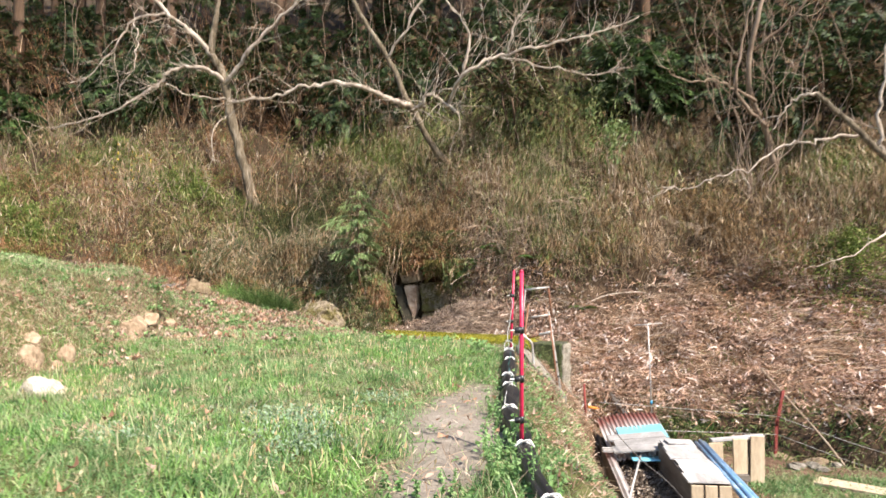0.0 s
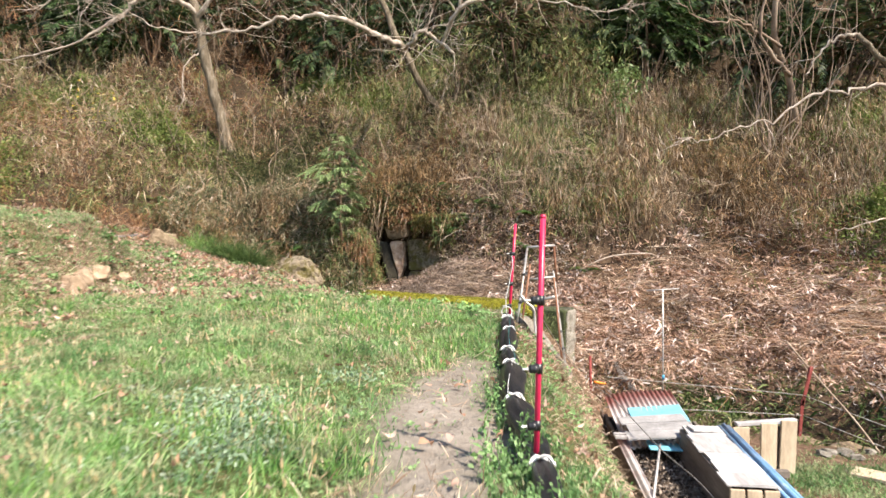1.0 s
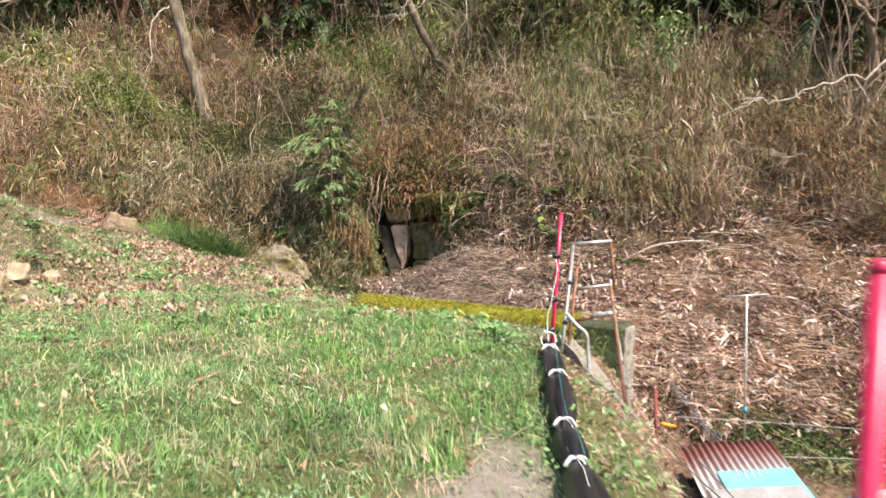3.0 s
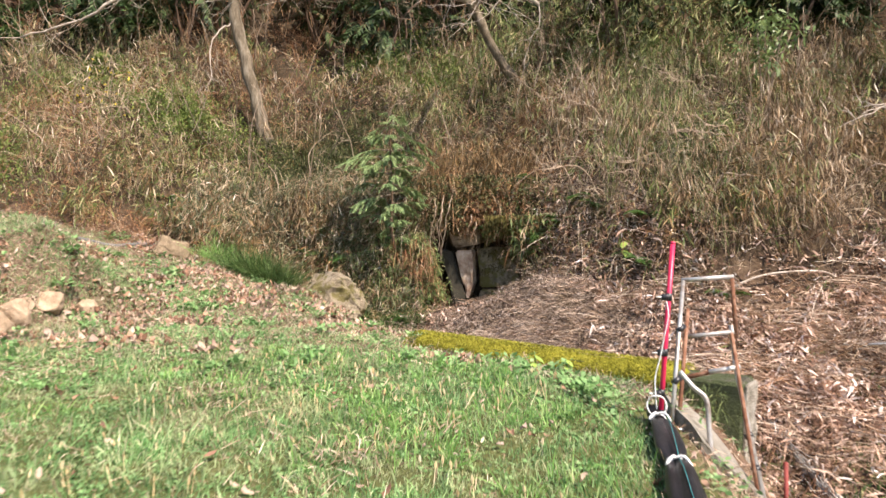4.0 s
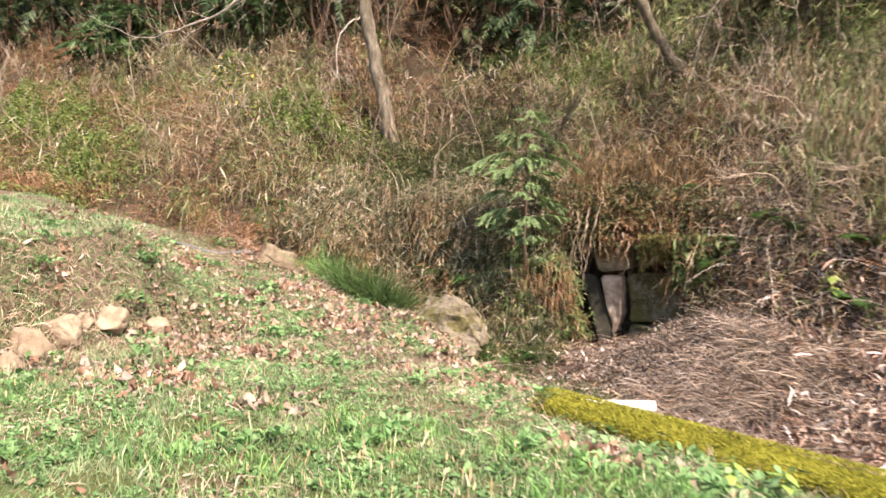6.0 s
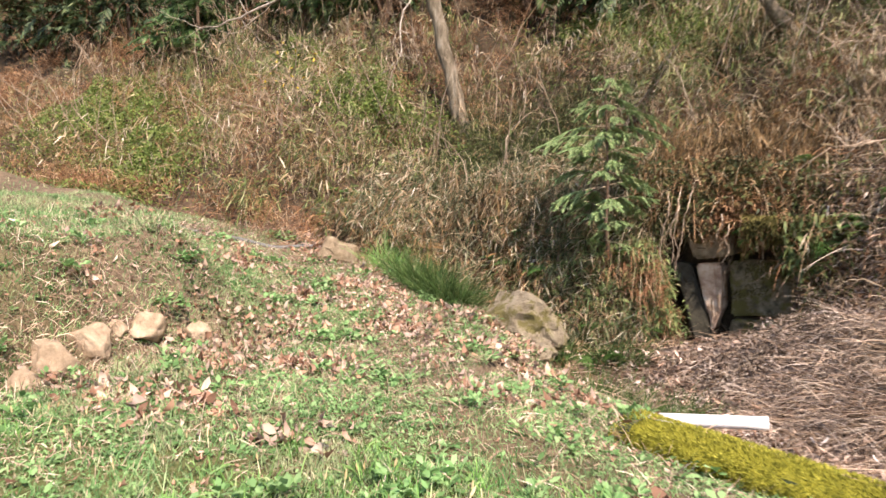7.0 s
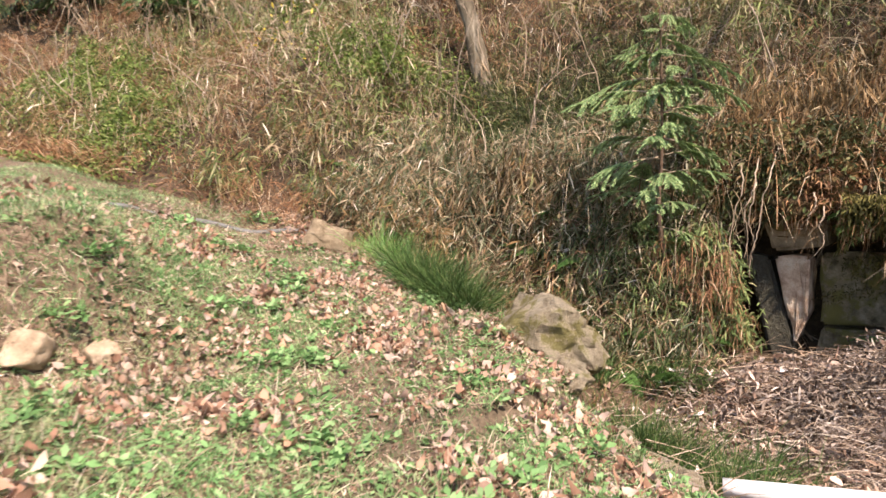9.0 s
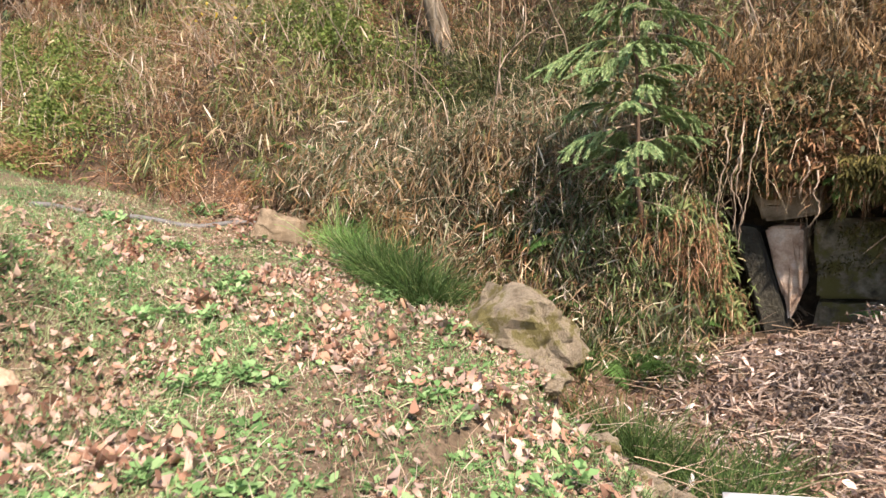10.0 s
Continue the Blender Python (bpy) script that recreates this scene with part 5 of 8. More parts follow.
        P = np.stack([x, y - 0.1, land(x, y) + h], -1)
        L = rng.uniform(0.03, 0.075, n)
        ob = thing("low_bush", (cx, cy, float(land(cx, cy))), "low olive-green bush with small leaves", "bush", "bushes on the slope")
        o = np.array((cx, cy, float(land(cx, cy))))
        part_mesh("foliage", mesh_from("foliage", *ribbons(P - o, ways(n, 0.8, (0, -0.4, 0.4)), L, L * 0.45, 0.2, (0.4, 1, 0)), mats=[M_OLIVE]), ob)
        for _ in range(7):
            e = np.array([rng.normal(0, 0.4) * r, rng.normal(0, 0.3) * r, 0])
            e[2] = float(land(cx + e[0], cy + e[1])) - o[2]
            part_mesh("stem", joined("stem", [tube(curve_through([e, e + (0.05, -0.05, 0.25), e + rng.normal(0, 0.1, 3) + (0, -0.1, 0.55)], 4), np.linspace(0.009, 0.004, 9), 5)], M_TWIG), ob)

    # yellow leaves left on a shrub
    P = np.stack([rng.normal(-7.6, 0.35, 26), rng.normal(16.0, 0.4, 26), np.zeros(26)], -1)
    P[:, 2] = land(P[:, 0], P[:, 1]) + rng.uniform(0.4, 1.1, 26)
    stuff("yellow_leaves", [(*ribbons(P, ways(26, 0.8, (0, -0.5, 0)), 0.065, 0.035, 0.2, (0.4, 1, 0)), 0)], [M_YELLOW], "few bright yellow leaves among dry stems", "leaves")


def place_sedge():
    """Dark green tufts along the gully, hanging over its foot."""
    spots = [(-2.1, 14.35, 0.28, 260), (-1.6, 14.35, 0.25, 220), (-3.2, 14.5, 0.4, 420), (-2.7, 14.2, 0.35, 380),
             (-4.45, 14.2, 0.22, 420), (-4.25, 14.1, 0.18, 300), (-3.9, 13.95, 0.16, 500), (-3.68, 13.72, 0.2, 1100), (-3.5, 13.62, 0.22, 1300), (-3.3, 13.5, 0.2, 1100), (-3.1, 13.42, 0.2, 600), (-3.45, 13.85, 0.3, 600),
             (-1.45, 13.1, 0.3, 800), (-1.05, 12.95, 0.32, 1000), (-0.95, 12.75, 0.28, 900), (-0.7, 13.15, 0.22, 450), (-1.75, 13.5, 0.28, 400)]
    for x, y, r, n in spots:
        n = int(n * 0.8)
        hub = np.stack([rng.normal(x, r * 0.5, 6), rng.normal(y, r * 0.35, 6)], -1)[rng.integers(0, 6, n)]
        out = rng.normal(0, 0.045, (n, 2))
        P = np.stack([hub[:, 0] + out[:, 0], hub[:, 1] + out[:, 1], np.zeros(n)], -1)
        P[:, 2] = land(P[:, 0], P[:, 1]) - 0.01
        D = unit(np.stack([out[:, 0] * 9 + rng.normal(0.1, 0.2, n), out[:, 1] * 9 + rng.normal(-0.2, 0.2, n), np.ones(n)], -1))
        ob = new("sedge", mesh_from("sedge", *arcs(P, D, rng.uniform(0.3, 0.68, n), rng.uniform(0.004, 0.008, n), rng.uniform(0.1, 0.6, n), 4), mats=[M_LUSH if x < -4.1 else M_SEDGE]))
        tagged(ob, "dark green tuft of sedge at the gully", "sedge", "sedge tufts", "stuff")
    # growth on the face of the cut bank: stems, leaves, green tufts
    def face(n, to=2.6):
        x = rng.uniform(-3.4, to, n)
        x = x[(x < -1.22) | (x > 0.08)]
        y = np.interp(x, FOOT_X, FOOT_Y) + rng.uniform(-0.15, 0.75, len(x))
        return np.stack([x, y, land(x, y)], -1)

    P = face(1300)
    n = len(P)
    pieces = [(*ribbons(P, ways(n, 0.5, (0, -0.7, 0.2)), rng.uniform(0.06, 0.22, n), rng.uniform(0.004, 0.01, n), rng.uniform(0.3, 1.3, n), (1, 0.8, 0)), 0)]
    P = face(8000)
    n = len(P)
    L = rng.uniform(0.05, 0.16, n)
    pieces.append((*ribbons(P, ways(n, 0.7, (0, -0.6, 0.1)), L, L * 0.16, rng.uniform(0.1, 0.9, n), (0.4, 1, 0)), 1))
    P = face(6500, 0.5)
    n = len(P)
    L = rng.uniform(0.03, 0.08, n)
    pieces.append((*ribbons(P + [0, -0.05, 0.03], ways(n, 0.7, (0, -0.6, 0.3)), L * 0.7, L * 0.25, 0.4, (0.4, 1, 0)), 2))
    P = face(3000)
    n = len(P)
    L = rng.uniform(0.04, 0.1, n)
    pieces.append((*ribbons(P + [0, -0.04, 0.02], ways(n, 0.8, (0, -0.6, 0.1)), L, L * 0.4, 0.4, (0.4, 1, 0)), 3))
    for mat, count, lo, hi, wide in ((5, 5200, 0.06, 0.18, 0.09), (0, 2600, 0.06, 0.2, 0.06), (6, 3600, 0.05, 0.14, 0.12)):
        P = face(count, 1.6)
        n = len(P)
        L = rng.uniform(lo, hi, n)
        pieces.append((*ribbons(P + np.stack([rng.normal(0, 0.03, n), rng.uniform(-0.16, -0.02, n), rng.uniform(0, 0.12, n)], -1), ways(n, 0.55, (0, -0.5, -0.25)), L, L * wide, rng.uniform(0.1, 0.6, n), (0.5, 1, 0)), mat))
    P = face(3600, 0.4)
    n = len(P)
    pieces.append((*ribbons(P, ways(n, 0.45, (0, -0.7, 0.6)), rng.uniform(0.15, 0.35, n), 0.007, rng.uniform(0.5, 1.1, n)), 4))
    P = face(1500, 0.0)
    n = len(P)
    L = rng.uniform(0.07, 0.2, n)
    pieces.append((*ribbons(P + np.stack([np.zeros(n), rng.uniform(-0.22, -0.05, n), rng.uniform(0, 0.15, n)], -1), ways(n, 0.6, (0.1, -0.4, -0.4)), L, L * 0.08, 0.3, (0.4, 1, 0)), 7))
    # withered fronds hanging in bunches beside the hollow
    B = np.stack([rng.normal(-1.42, 0.16, 24), rng.uniform(14.5, 14.75, 24), rng.uniform(0.45, 0.9, 24)], -1)
    P = np.repeat(B[B[:, 0] < -1.15], 14, 0)
    n = len(P)
    pieces.append((*arcs(P + rng.normal(0, 0.03, (n, 3)), ways(n, 0.5, (0.1, -0.5, -0.1)), rng.uniform(0.08, 0.22, n), rng.uniform(0.005, 0.009, n), rng.uniform(0.4, 1.1, n), 3), 0))
    P = np.stack([rng.normal(-1.9, 0.42, 1500), rng.uniform(14.5, 14.9, 1500), rng.uniform(-0.25, 1.0, 1500)], -1)
    P = P[P[:, 0] < -1.18]
    n = len(P)
    L = rng.uniform(0.04, 0.12, n)
    pieces.append((*ribbons(P, ways(n, 0.7, (0.1, -0.5, 0.0)), L, L * 0.12, rng.uniform(0.2, 0.9, n), (0.4, 1, 0)), 2))
    P = np.stack([rng.normal(-1.75, 0.35, 800), rng.uniform(14.5, 14.85, 800), rng.uniform(-0.2, 1.2, 800)], -1)
    P = P[P[:, 0] < -1.2]
    n = len(P)
    L = rng.uniform(0.04, 0.13, n)
    pieces.append((*ribbons(P, ways(n, 0.6, (0.1, -0.6, 0.2)), L, L * 0.1, 0.7, (0.4, 1, 0)), 2))
    P = np.stack([rng.uniform(0.0, 0.9, 1500), rng.uniform(14.55, 14.95, 1500), rng.uniform(0.75, 1.35, 1500)], -1)
    n = len(P)
    L = rng.uniform(0.04, 0.12, n)
    pieces.append((*ribbons(P, ways(n, 0.6, (0, -0.5, -0.2)), L, L * 0.3, 0.6, (0.4, 1, 0)), 2))
    P = np.stack([rng.uniform(-0.1, 1.0, 260), rng.uniform(14.5, 14.95, 260), rng.uniform(0.8, 1.5, 260)], -1)
    pieces.append((*ribbons(P, ways(260, 0.4, (0.1, -0.4, 0.1)), rng.uniform(0.15, 0.4, 260), 0.007, rng.uniform(0.5, 1.3, 260), (1, 0.8, 0)), 0))
    # low growth round the stones of the gully's edge
    C = spread(500, -2.9, -0.8, 11.6, 13.7, lambda x, y: np.exp(-((edge_distance(x, y)[0] + 0.12) / 0.16) ** 2))
    P = np.repeat(C, 18, 0)
    n = len(P)
    P[:, :2] += rng.normal(0, 0.05, (n, 2))
    P[:, 2] = land(P[:, 0], P[:, 1])
    pieces.append((*ribbons(P, ways(n, 0.5), rng.uniform(0.05, 0.16, n), 0.005, 0.5), 4))
    # mixed low growth down in the gully
    C = spread(9000, -5.0, -1.2, 13.0, 15.0, lambda x, y: smooth((edge_distance(x, y)[0] - 0.02) / 0.12) * (hill_up(x, y) < 0.3) * np.clip(0.5 + blotch(x, y, 0.5, 82), 0.1, 1))
    n = len(C)
    green = blotch(C[:, 0], C[:, 1], 0.6, 83) + rng.normal(0, 0.4, n) > 0
    L = rng.uniform(0.08, 0.28, n)
    for mat, chosen, wide in ((4, green, 0.035), (1, ~green, 0.06)):
        k = int(chosen.sum())
        pieces.append((*ribbons(C[chosen], ways(k, 0.45, (0, -0.35, 0.9)), L[chosen], L[chosen] * wide, rng.uniform(0.2, 0.9, k), (0.8, 1, 0)), mat))
    stuff("bank_growth", pieces, [M_BROWN, M_SASA, M_BANKGREEN, M_LITTER, M_SEDGE, M_HANGLEAF, M_OLIVESASA, M_PALELEAF], "mixed green and withered growth on the cut bank", "growth")


# ---- tubes, branches and joined meshes ----


def tube(pts, radii, sides=6):
    """A tapering round limb along pts; its corners and faces, open at the ends but for a fan at the tip."""
    pts = np.asarray(pts, float)
    radii = np.broadcast_to(np.asarray(radii, float), len(pts))
    t = unit(np.gradient(pts, axis=0))
    ref = np.array([0.31, 0.2, 0.93]) if abs(t[0] @ np.array([0.31, 0.2, 0.93])) < 0.9 else np.array([1.0, 0.1, 0])
    u = unit(np.cross(t, ref))
    w = np.cross(t, u)
    a = np.arange(sides) * 2 * np.pi / sides
    v = pts[:, None] + radii[:, None, None] * (np.cos(a)[None, :, None] * u[:, None] + np.sin(a)[None, :, None] * w[:, None])
    ids_ = np.arange(len(pts) * sides).reshape(len(pts), sides)
    nxt = np.roll(ids_, -1, 1)
    q = np.stack([ids_[:-1], nxt[:-1], nxt[1:], ids_[1:]], -1).reshape(-1, 4)
    v = np.concatenate([v.reshape(-1, 3), pts[:1], pts[-1:]])
    c0, c1 = len(v) - 2, len(v) - 1
    tr = np.concatenate([np.stack([nxt[0], ids_[0], np.full(sides, c0)], -1), np.stack([ids_[-1], nxt[-1], np.full(sides, c1)], -1)])
    return v, q, tr


def curve_through(pts, steps=6, wobble=0.0):
    """A smooth line through the given points."""
    pts = np.asarray(pts, float)
    ext = np.concatenate([[2 * pts[0] - pts[1]], pts, [2 * pts[-1] - pts[-2]]])
    out = []
    for i in range(1, len(ext) - 2):
        p0, p1, p2, p3 = ext[i - 1:i + 3]
        for s in np.arange(steps) / steps:
            out.append(0.5 * (2 * p1 + (p2 - p0) * s + (2 * p0 - 5 * p1 + 4 * p2 - p3) * s ** 2 + (3 * p1 - p0 - 3 * p2 + p3) * s ** 3))
    out.append(pts[-1])
    out = np.array(out)
    if wobble:
        out[1:-1] += rng.normal(0, wobble, (len(out) - 2, 3))
    return out


def twig_tubes(line, r, count, length, depth=2, sides=4, up=0.25, start=0.15):
    """Side twigs off a limb, forking again depth times."""
    out = []
    seg = np.gradient(line, axis=0)
    for _ in range(count):
        k = rng.integers(int(len(line) * start), len(line))
        d = unit(unit(seg[k]) * 0.7 + rng.normal(0, 0.65, 3) + [0, 0, up])
        n = 6
        L = length * rng.uniform(0.4, 1.1)
        p = [line[k]]
        for _i in range(n):
            d = unit(d + rng.normal(0, 0.2, 3))
            p.append(p[-1] + d * L / n)
        p = np.array(p)
        rr = np.linspace(r, r * 0.3, n + 1)
        out.append(tube(p, rr, sides))
        if depth > 1:
            out += twig_tubes(p, r * 0.6, rng.integers(2, 5), length * 0.55, depth - 1, 3, up)
    return out


def joined(name, tubes, mat, smooth_shade=True):
    v, q, t, _ = merged([(*x, 0) for x in tubes])
    return mesh_from(name, v, q, t, [mat], smooth_shade=smooth_shade)


def part_mesh(name, mesh, parent, label=""):
    ob = new(name, mesh)
    ob.parent = parent
    if label:
        ob["label"] = label
    return ob


def part(name, bm, material, parent, label=""):
    """Links a bmesh as one mesh object under a thing or a part."""
    me = bpy.data.meshes.new(name)
    bm.to_mesh(me)
    bm.free()
    me.materials.append(material)
    return part_mesh(name, me, parent, label)


def thing(name, at, label, category, group="", turn=0.0):
    ob = tagged(new(name), label, category, group)
    ob.matrix_world = pose(*at, 0, 0, turn)
    ob.empty_display_size = 0.1
    return ob


def slab(size, at=(0, 0, 0), turn=(0, 0, 0), bevel=0.004, uneven=0.0):
    """A board or block with softened edges."""
    bm = bmesh.new()
    bmesh.ops.create_cube(bm, size=1)
    bmesh.ops.scale(bm, vec=size, verts=bm.verts)
    if bevel:
        bmesh.ops.bevel(bm, geom=bm.edges[:], offset=bevel, segments=1, affect="EDGES")
    if uneven:
        for v in bm.verts:
            v.co += Vector(rng.normal(0, uneven, 3))
    bmesh.ops.transform(bm, matrix=pose(*at, *turn), verts=bm.verts)
    return bm


def rod_mesh(name, pts, r, mat, sides=10):
    return joined(name, [tube(pts, r, sides)], mat)


def boulder(name, at, size, mat, label, seed, turn=0.0, group="stones on the bank", flat=0.0, category="stone", full=0.0, rough=1.0, facets=False):
    """A field stone: a rough lump with flattened, chipped faces."""
    bm = bmesh.new()
    bmesh.ops.create_icosphere(bm, subdivisions=4, radius=0.5)
    if facets:
        bmesh.ops.triangulate(bm, faces=bm.faces)
    o = Vector((seed * 3.1, seed * 1.7, seed * 0.9))
    own = np.random.default_rng(int(seed * 1000) + 1)
    planes = [(Vector(unit(own.normal(0, 1, 3))), own.uniform(0.24 + full, 0.4 + full)) for _ in range(11)]
    for v in bm.verts:
        for n_, d_ in planes:
            over = v.co.dot(n_) - d_
            if over > 0:
                v.co -= n_ * over * 0.97
        v.co *= 1 + 0.16 * rough * noise.noise(v.co * 2.6 + o) + 0.14 * rough * noise.noise(v.co * 6 + o) + 0.08 * rough * noise.noise(v.co * 15 + o) - 0.16 * rough * (0.25 - min(0.25, abs(noise.noise(v.co * 3.4 + o))))
        v.co.x, v.co.y, v.co.z = v.co.x * size[0], v.co.y * size[1], v.co.z * size[2]
    me = bpy.data.meshes.new(name)
    bm.to_mesh(me)
    bm.free()
    me.materials.append(mat)
    if not facets:
        me.shade_smooth()
    ob = tagged(new(name, me), label, category, group)
    ob.matrix_world = pose(*at, flat, 0, turn)
    return ob


# ---- trees ----


def grown_tree(name, base, trunk_pts, trunk_r, limbs, twigs, bark, label, twig_len=0.9, group=""):
    """A bare tree: a tapering trunk, each main limb a part, and the fine twigs of each limb under it."""
    ob = tagged(new(name), label, "tree", group)
    ob.location = base
    b = np.array(base)
    line = curve_through(np.array(trunk_pts) - b, 6, 0.012)
    rr = np.interp(np.linspace(0, 1, len(line)), np.linspace(0, 1, len(trunk_r)), trunk_r)
    rr = rr * rng.uniform(0.88, 1.1, len(rr))
    part_mesh("trunk", joined("trunk", [tube(line, rr, 12)], bark), ob)
    for pts, r0, r1 in limbs:
        l = curve_through(np.array(pts) - b, 6, 0.025)
        limb = part_mesh("limb", joined("limb", [tube(l, np.linspace(r0 * 0.95, r1 * 0.9, len(l)) * rng.uniform(0.82, 1.15, len(l)), 8)], M_LIMB if bark is M_BARK else bark), ob)
        tw = twig_tubes(l, min(0.009, r0 * 0.3), max(4, int(twigs * min(1, r0 / 0.05))), twig_len * min(1, r0 / 0.03), 2, 4)
        part_mesh("twig_spray", joined("twig_spray", tw, M_LIMB if bark is M_BARK else M_TWIG), limb)["kind"] = "stuff"
    return ob


def place_trees():
    g = lambda x, y: float(land(x, y))
    b = (-4.93, 17.5, g(-4.93, 17.5) - 0.1)
    grown_tree("bare_tree", b, [b, (-5.1, 17.45, 3.3), (-5.42, 17.4, 4.6), (-5.62, 17.4, 5.5), (-5.78, 17.3, 6.25), (-5.98, 17.2, 6.7), (-5.9, 17.2, 7.5), (-5.8, 17.2, 8.3), (-5.75, 17.2, 10.2)], [0.165, 0.125, 0.115, 0.105, 0.1, 0.075, 0.05, 0.035],
               [([(-5.7, 17.35, 6.0), (-6.05, 16.9, 6.2), (-6.75, 16.8, 6.18), (-7.32, 16.8, 5.73), (-8.33, 16.8, 5.14), (-9.7, 16.7, 4.74)], 0.065, 0.018),
                ([(-5.95, 17.2, 6.6), (-6.41, 17.0, 7.13), (-7.14, 17.0, 7.73), (-7.8, 17.0, 8.6), (-8.6, 16.9, 9.6)], 0.07, 0.025),
                ([(-7.05, 17.0, 7.65), (-7.87, 16.9, 7.46), (-8.38, 16.8, 6.67), (-9.32, 16.8, 5.68)], 0.04, 0.012),
                ([(-5.66, 17.3, 5.9), (-4.96, 17.0, 6.66), (-4.24, 16.9, 7.36), (-3.5, 16.8, 8.0), (-2.9, 16.6, 9.2)], 0.06, 0.02),
                ([(-7.87, 16.9, 7.46), (-7.7, 16.7, 6.9), (-7.65, 16.5, 6.2), (-7.95, 16.4, 5.6)], 0.022, 0.008),
                ([(-5.62, 17.35, 5.55), (-6.3, 16.9, 5.5), (-7.0, 16.7, 5.75), (-7.4, 16.5, 5.4)], 0.022, 0.008),
                ([(-5.6, 17.4, 5.2), (-5.85, 17.0, 4.7), (-5.8, 16.8, 3.9), (-6.1, 16.7, 3.55)], 0.016, 0.006)],
               20, M_BARK, "bare leafless tree with a pale leaning trunk on the slope", 1.2)
    b = (0.15, 17.6, g(0.15, 17.6) - 0.1)
    grown_tree("bare_tree", b, [b, (-0.25, 16.9, 4.0), (-0.87, 16.5, 5.09), (-1.34, 16.5, 6.13), (-1.95, 16.5, 7.11), (-2.3, 16.5, 7.9), (-2.8, 16.5, 9.8)], [0.12, 0.085, 0.075, 0.068, 0.06, 0.045, 0.03],
               [([(-0.87, 16.4, 5.05), (-1.05, 15.6, 4.9), (-1.64, 15.0, 5.07), (-2.39, 15.0, 5.21), (-3.02, 15.0, 5.16), (-3.77, 15.0, 4.94), (-4.65, 15.0, 4.84)], 0.075, 0.02),
                ([(-0.75, 16.4, 4.95), (-0.55, 15.2, 4.7), (-0.26, 15.0, 4.95), (-0.04, 15.0, 4.76), (0.35, 14.9, 4.45)], 0.055, 0.03),
                ([(0.1, 15.2, 4.65), (0.47, 14.5, 5.22), (1.41, 14.5, 5.62), (2.24, 14.5, 5.78), (3.06, 14.5, 5.97), (4.11, 14.5, 6.32)], 0.05, 0.014),
                ([(0.45, 14.55, 5.2), (0.59, 14.5, 6.06), (0.1, 14.4, 6.8), (-0.5, 14.3, 8.0)], 0.035, 0.012),
                ([(1.41, 14.5, 5.62), (1.6, 14.4, 6.3), (2.3, 14.3, 7.2), (2.7, 14.2, 8.3)], 0.03, 0.01),
                ([(1.2, 14.5, 5.55), (1.9, 14.2, 5.3), (2.9, 14.1, 5.05), (3.8, 14.0, 5.1)], 0.025, 0.008),
                ([(-1.4, 16.45, 6.2), (-0.8, 16.2, 7.0), (-0.3, 16.0, 8.0), (0.3, 15.8, 9.0)], 0.04, 0.014)],
               24, M_BARK, "bare tree with long pale boughs reaching over the slope", 1.1)
    b = (7.3, 15.6, g(7.3, 15.6) - 0.1)
    grown_tree("bare_tree", b, [b, (6.9, 15.2, 4.0), (6.4, 14.8, 5.0), (6.5, 14.5, 6.2), (6.9, 14.5, 7.6), (7.4, 14.4, 9.4)], [0.075, 0.06, 0.05, 0.04, 0.03],
               [([(6.9, 15.1, 4.1), (6.1, 14.6, 4.7), (6.2, 14.5, 5.8), (6.45, 14.4, 7.2)], 0.045, 0.015),
                ([(6.6, 14.9, 4.6), (5.7, 14.4, 4.9), (5.0, 14.3, 4.9), (4.4, 14.2, 5.2)], 0.03, 0.01),
                ([(6.5, 14.6, 5.6), (7.3, 14.2, 6.4), (8.0, 14.0, 7.6)], 0.035, 0.012)],
               6, M_VINE, "tangled leafless shrub tree wound with dry vines", 1.0)
    b = (8.6, 12.6, g(8.6, 12.6) - 0.1)
    grown_tree("leaning_tree", b, [b, (8.3, 12.3, 1.9), (7.9, 12.0, 2.55), (7.55, 12.0, 2.89), (6.94, 12.0, 3.52), (6.45, 12.0, 4.01)], [0.1, 0.075, 0.065, 0.05, 0.035],
               [([(6.5, 12.0, 3.97), (6.22, 12.0, 3.98), (5.9, 12.0, 3.7), (5.7, 12.0, 3.4)], 0.028, 0.008),
                ([(8.3, 12.3, 2.2), (7.9, 12.8, 3.2), (7.36, 13.0, 3.48), (6.85, 13.0, 3.36), (6.35, 13.0, 3.31), (5.74, 13.0, 2.94), (5.23, 13.0, 2.79), (4.62, 13.0, 2.54), (4.2, 13.0, 2.56)], 0.038, 0.008),
                ([(7.4, 12.0, 3.1), (7.5, 12.0, 3.9), (7.6, 12.0, 4.6), (7.8, 12.0, 5.6)], 0.035, 0.012),
                ([(8.1, 12.2, 2.1), (7.3, 11.7, 1.6), (6.6, 11.5, 1.25), (5.9, 11.4, 1.05)], 0.025, 0.006)],
               7, M_BARK, "leaning bare tree with crooked pale branches", 0.8)
    # thin loose saplings, vines and dead sticks on the slope
    sticks = []
    for _ in range(300):
        x, y = rng.uniform(-15, 10), rng.uniform(14.5, 25)
        if hill_up(x, y) < 0.5:
            continue
        p = [np.array([x, y, land(x, y)])]
        d = unit(np.array([rng.normal(0, 0.35), -0.25 + rng.normal(0, 0.2), 1.0]))
        for _k in range(7):
            d = unit(d + rng.normal(0, 0.16, 3))
            p.append(p[-1] + d * rng.uniform(0.12, 0.3))
        l = np.array(p)
        sticks.append(tube(l, np.linspace(0.011, 0.004, len(l)), 4))
        sticks += twig_tubes(l, 0.005, 4, 0.5, 2, 3)
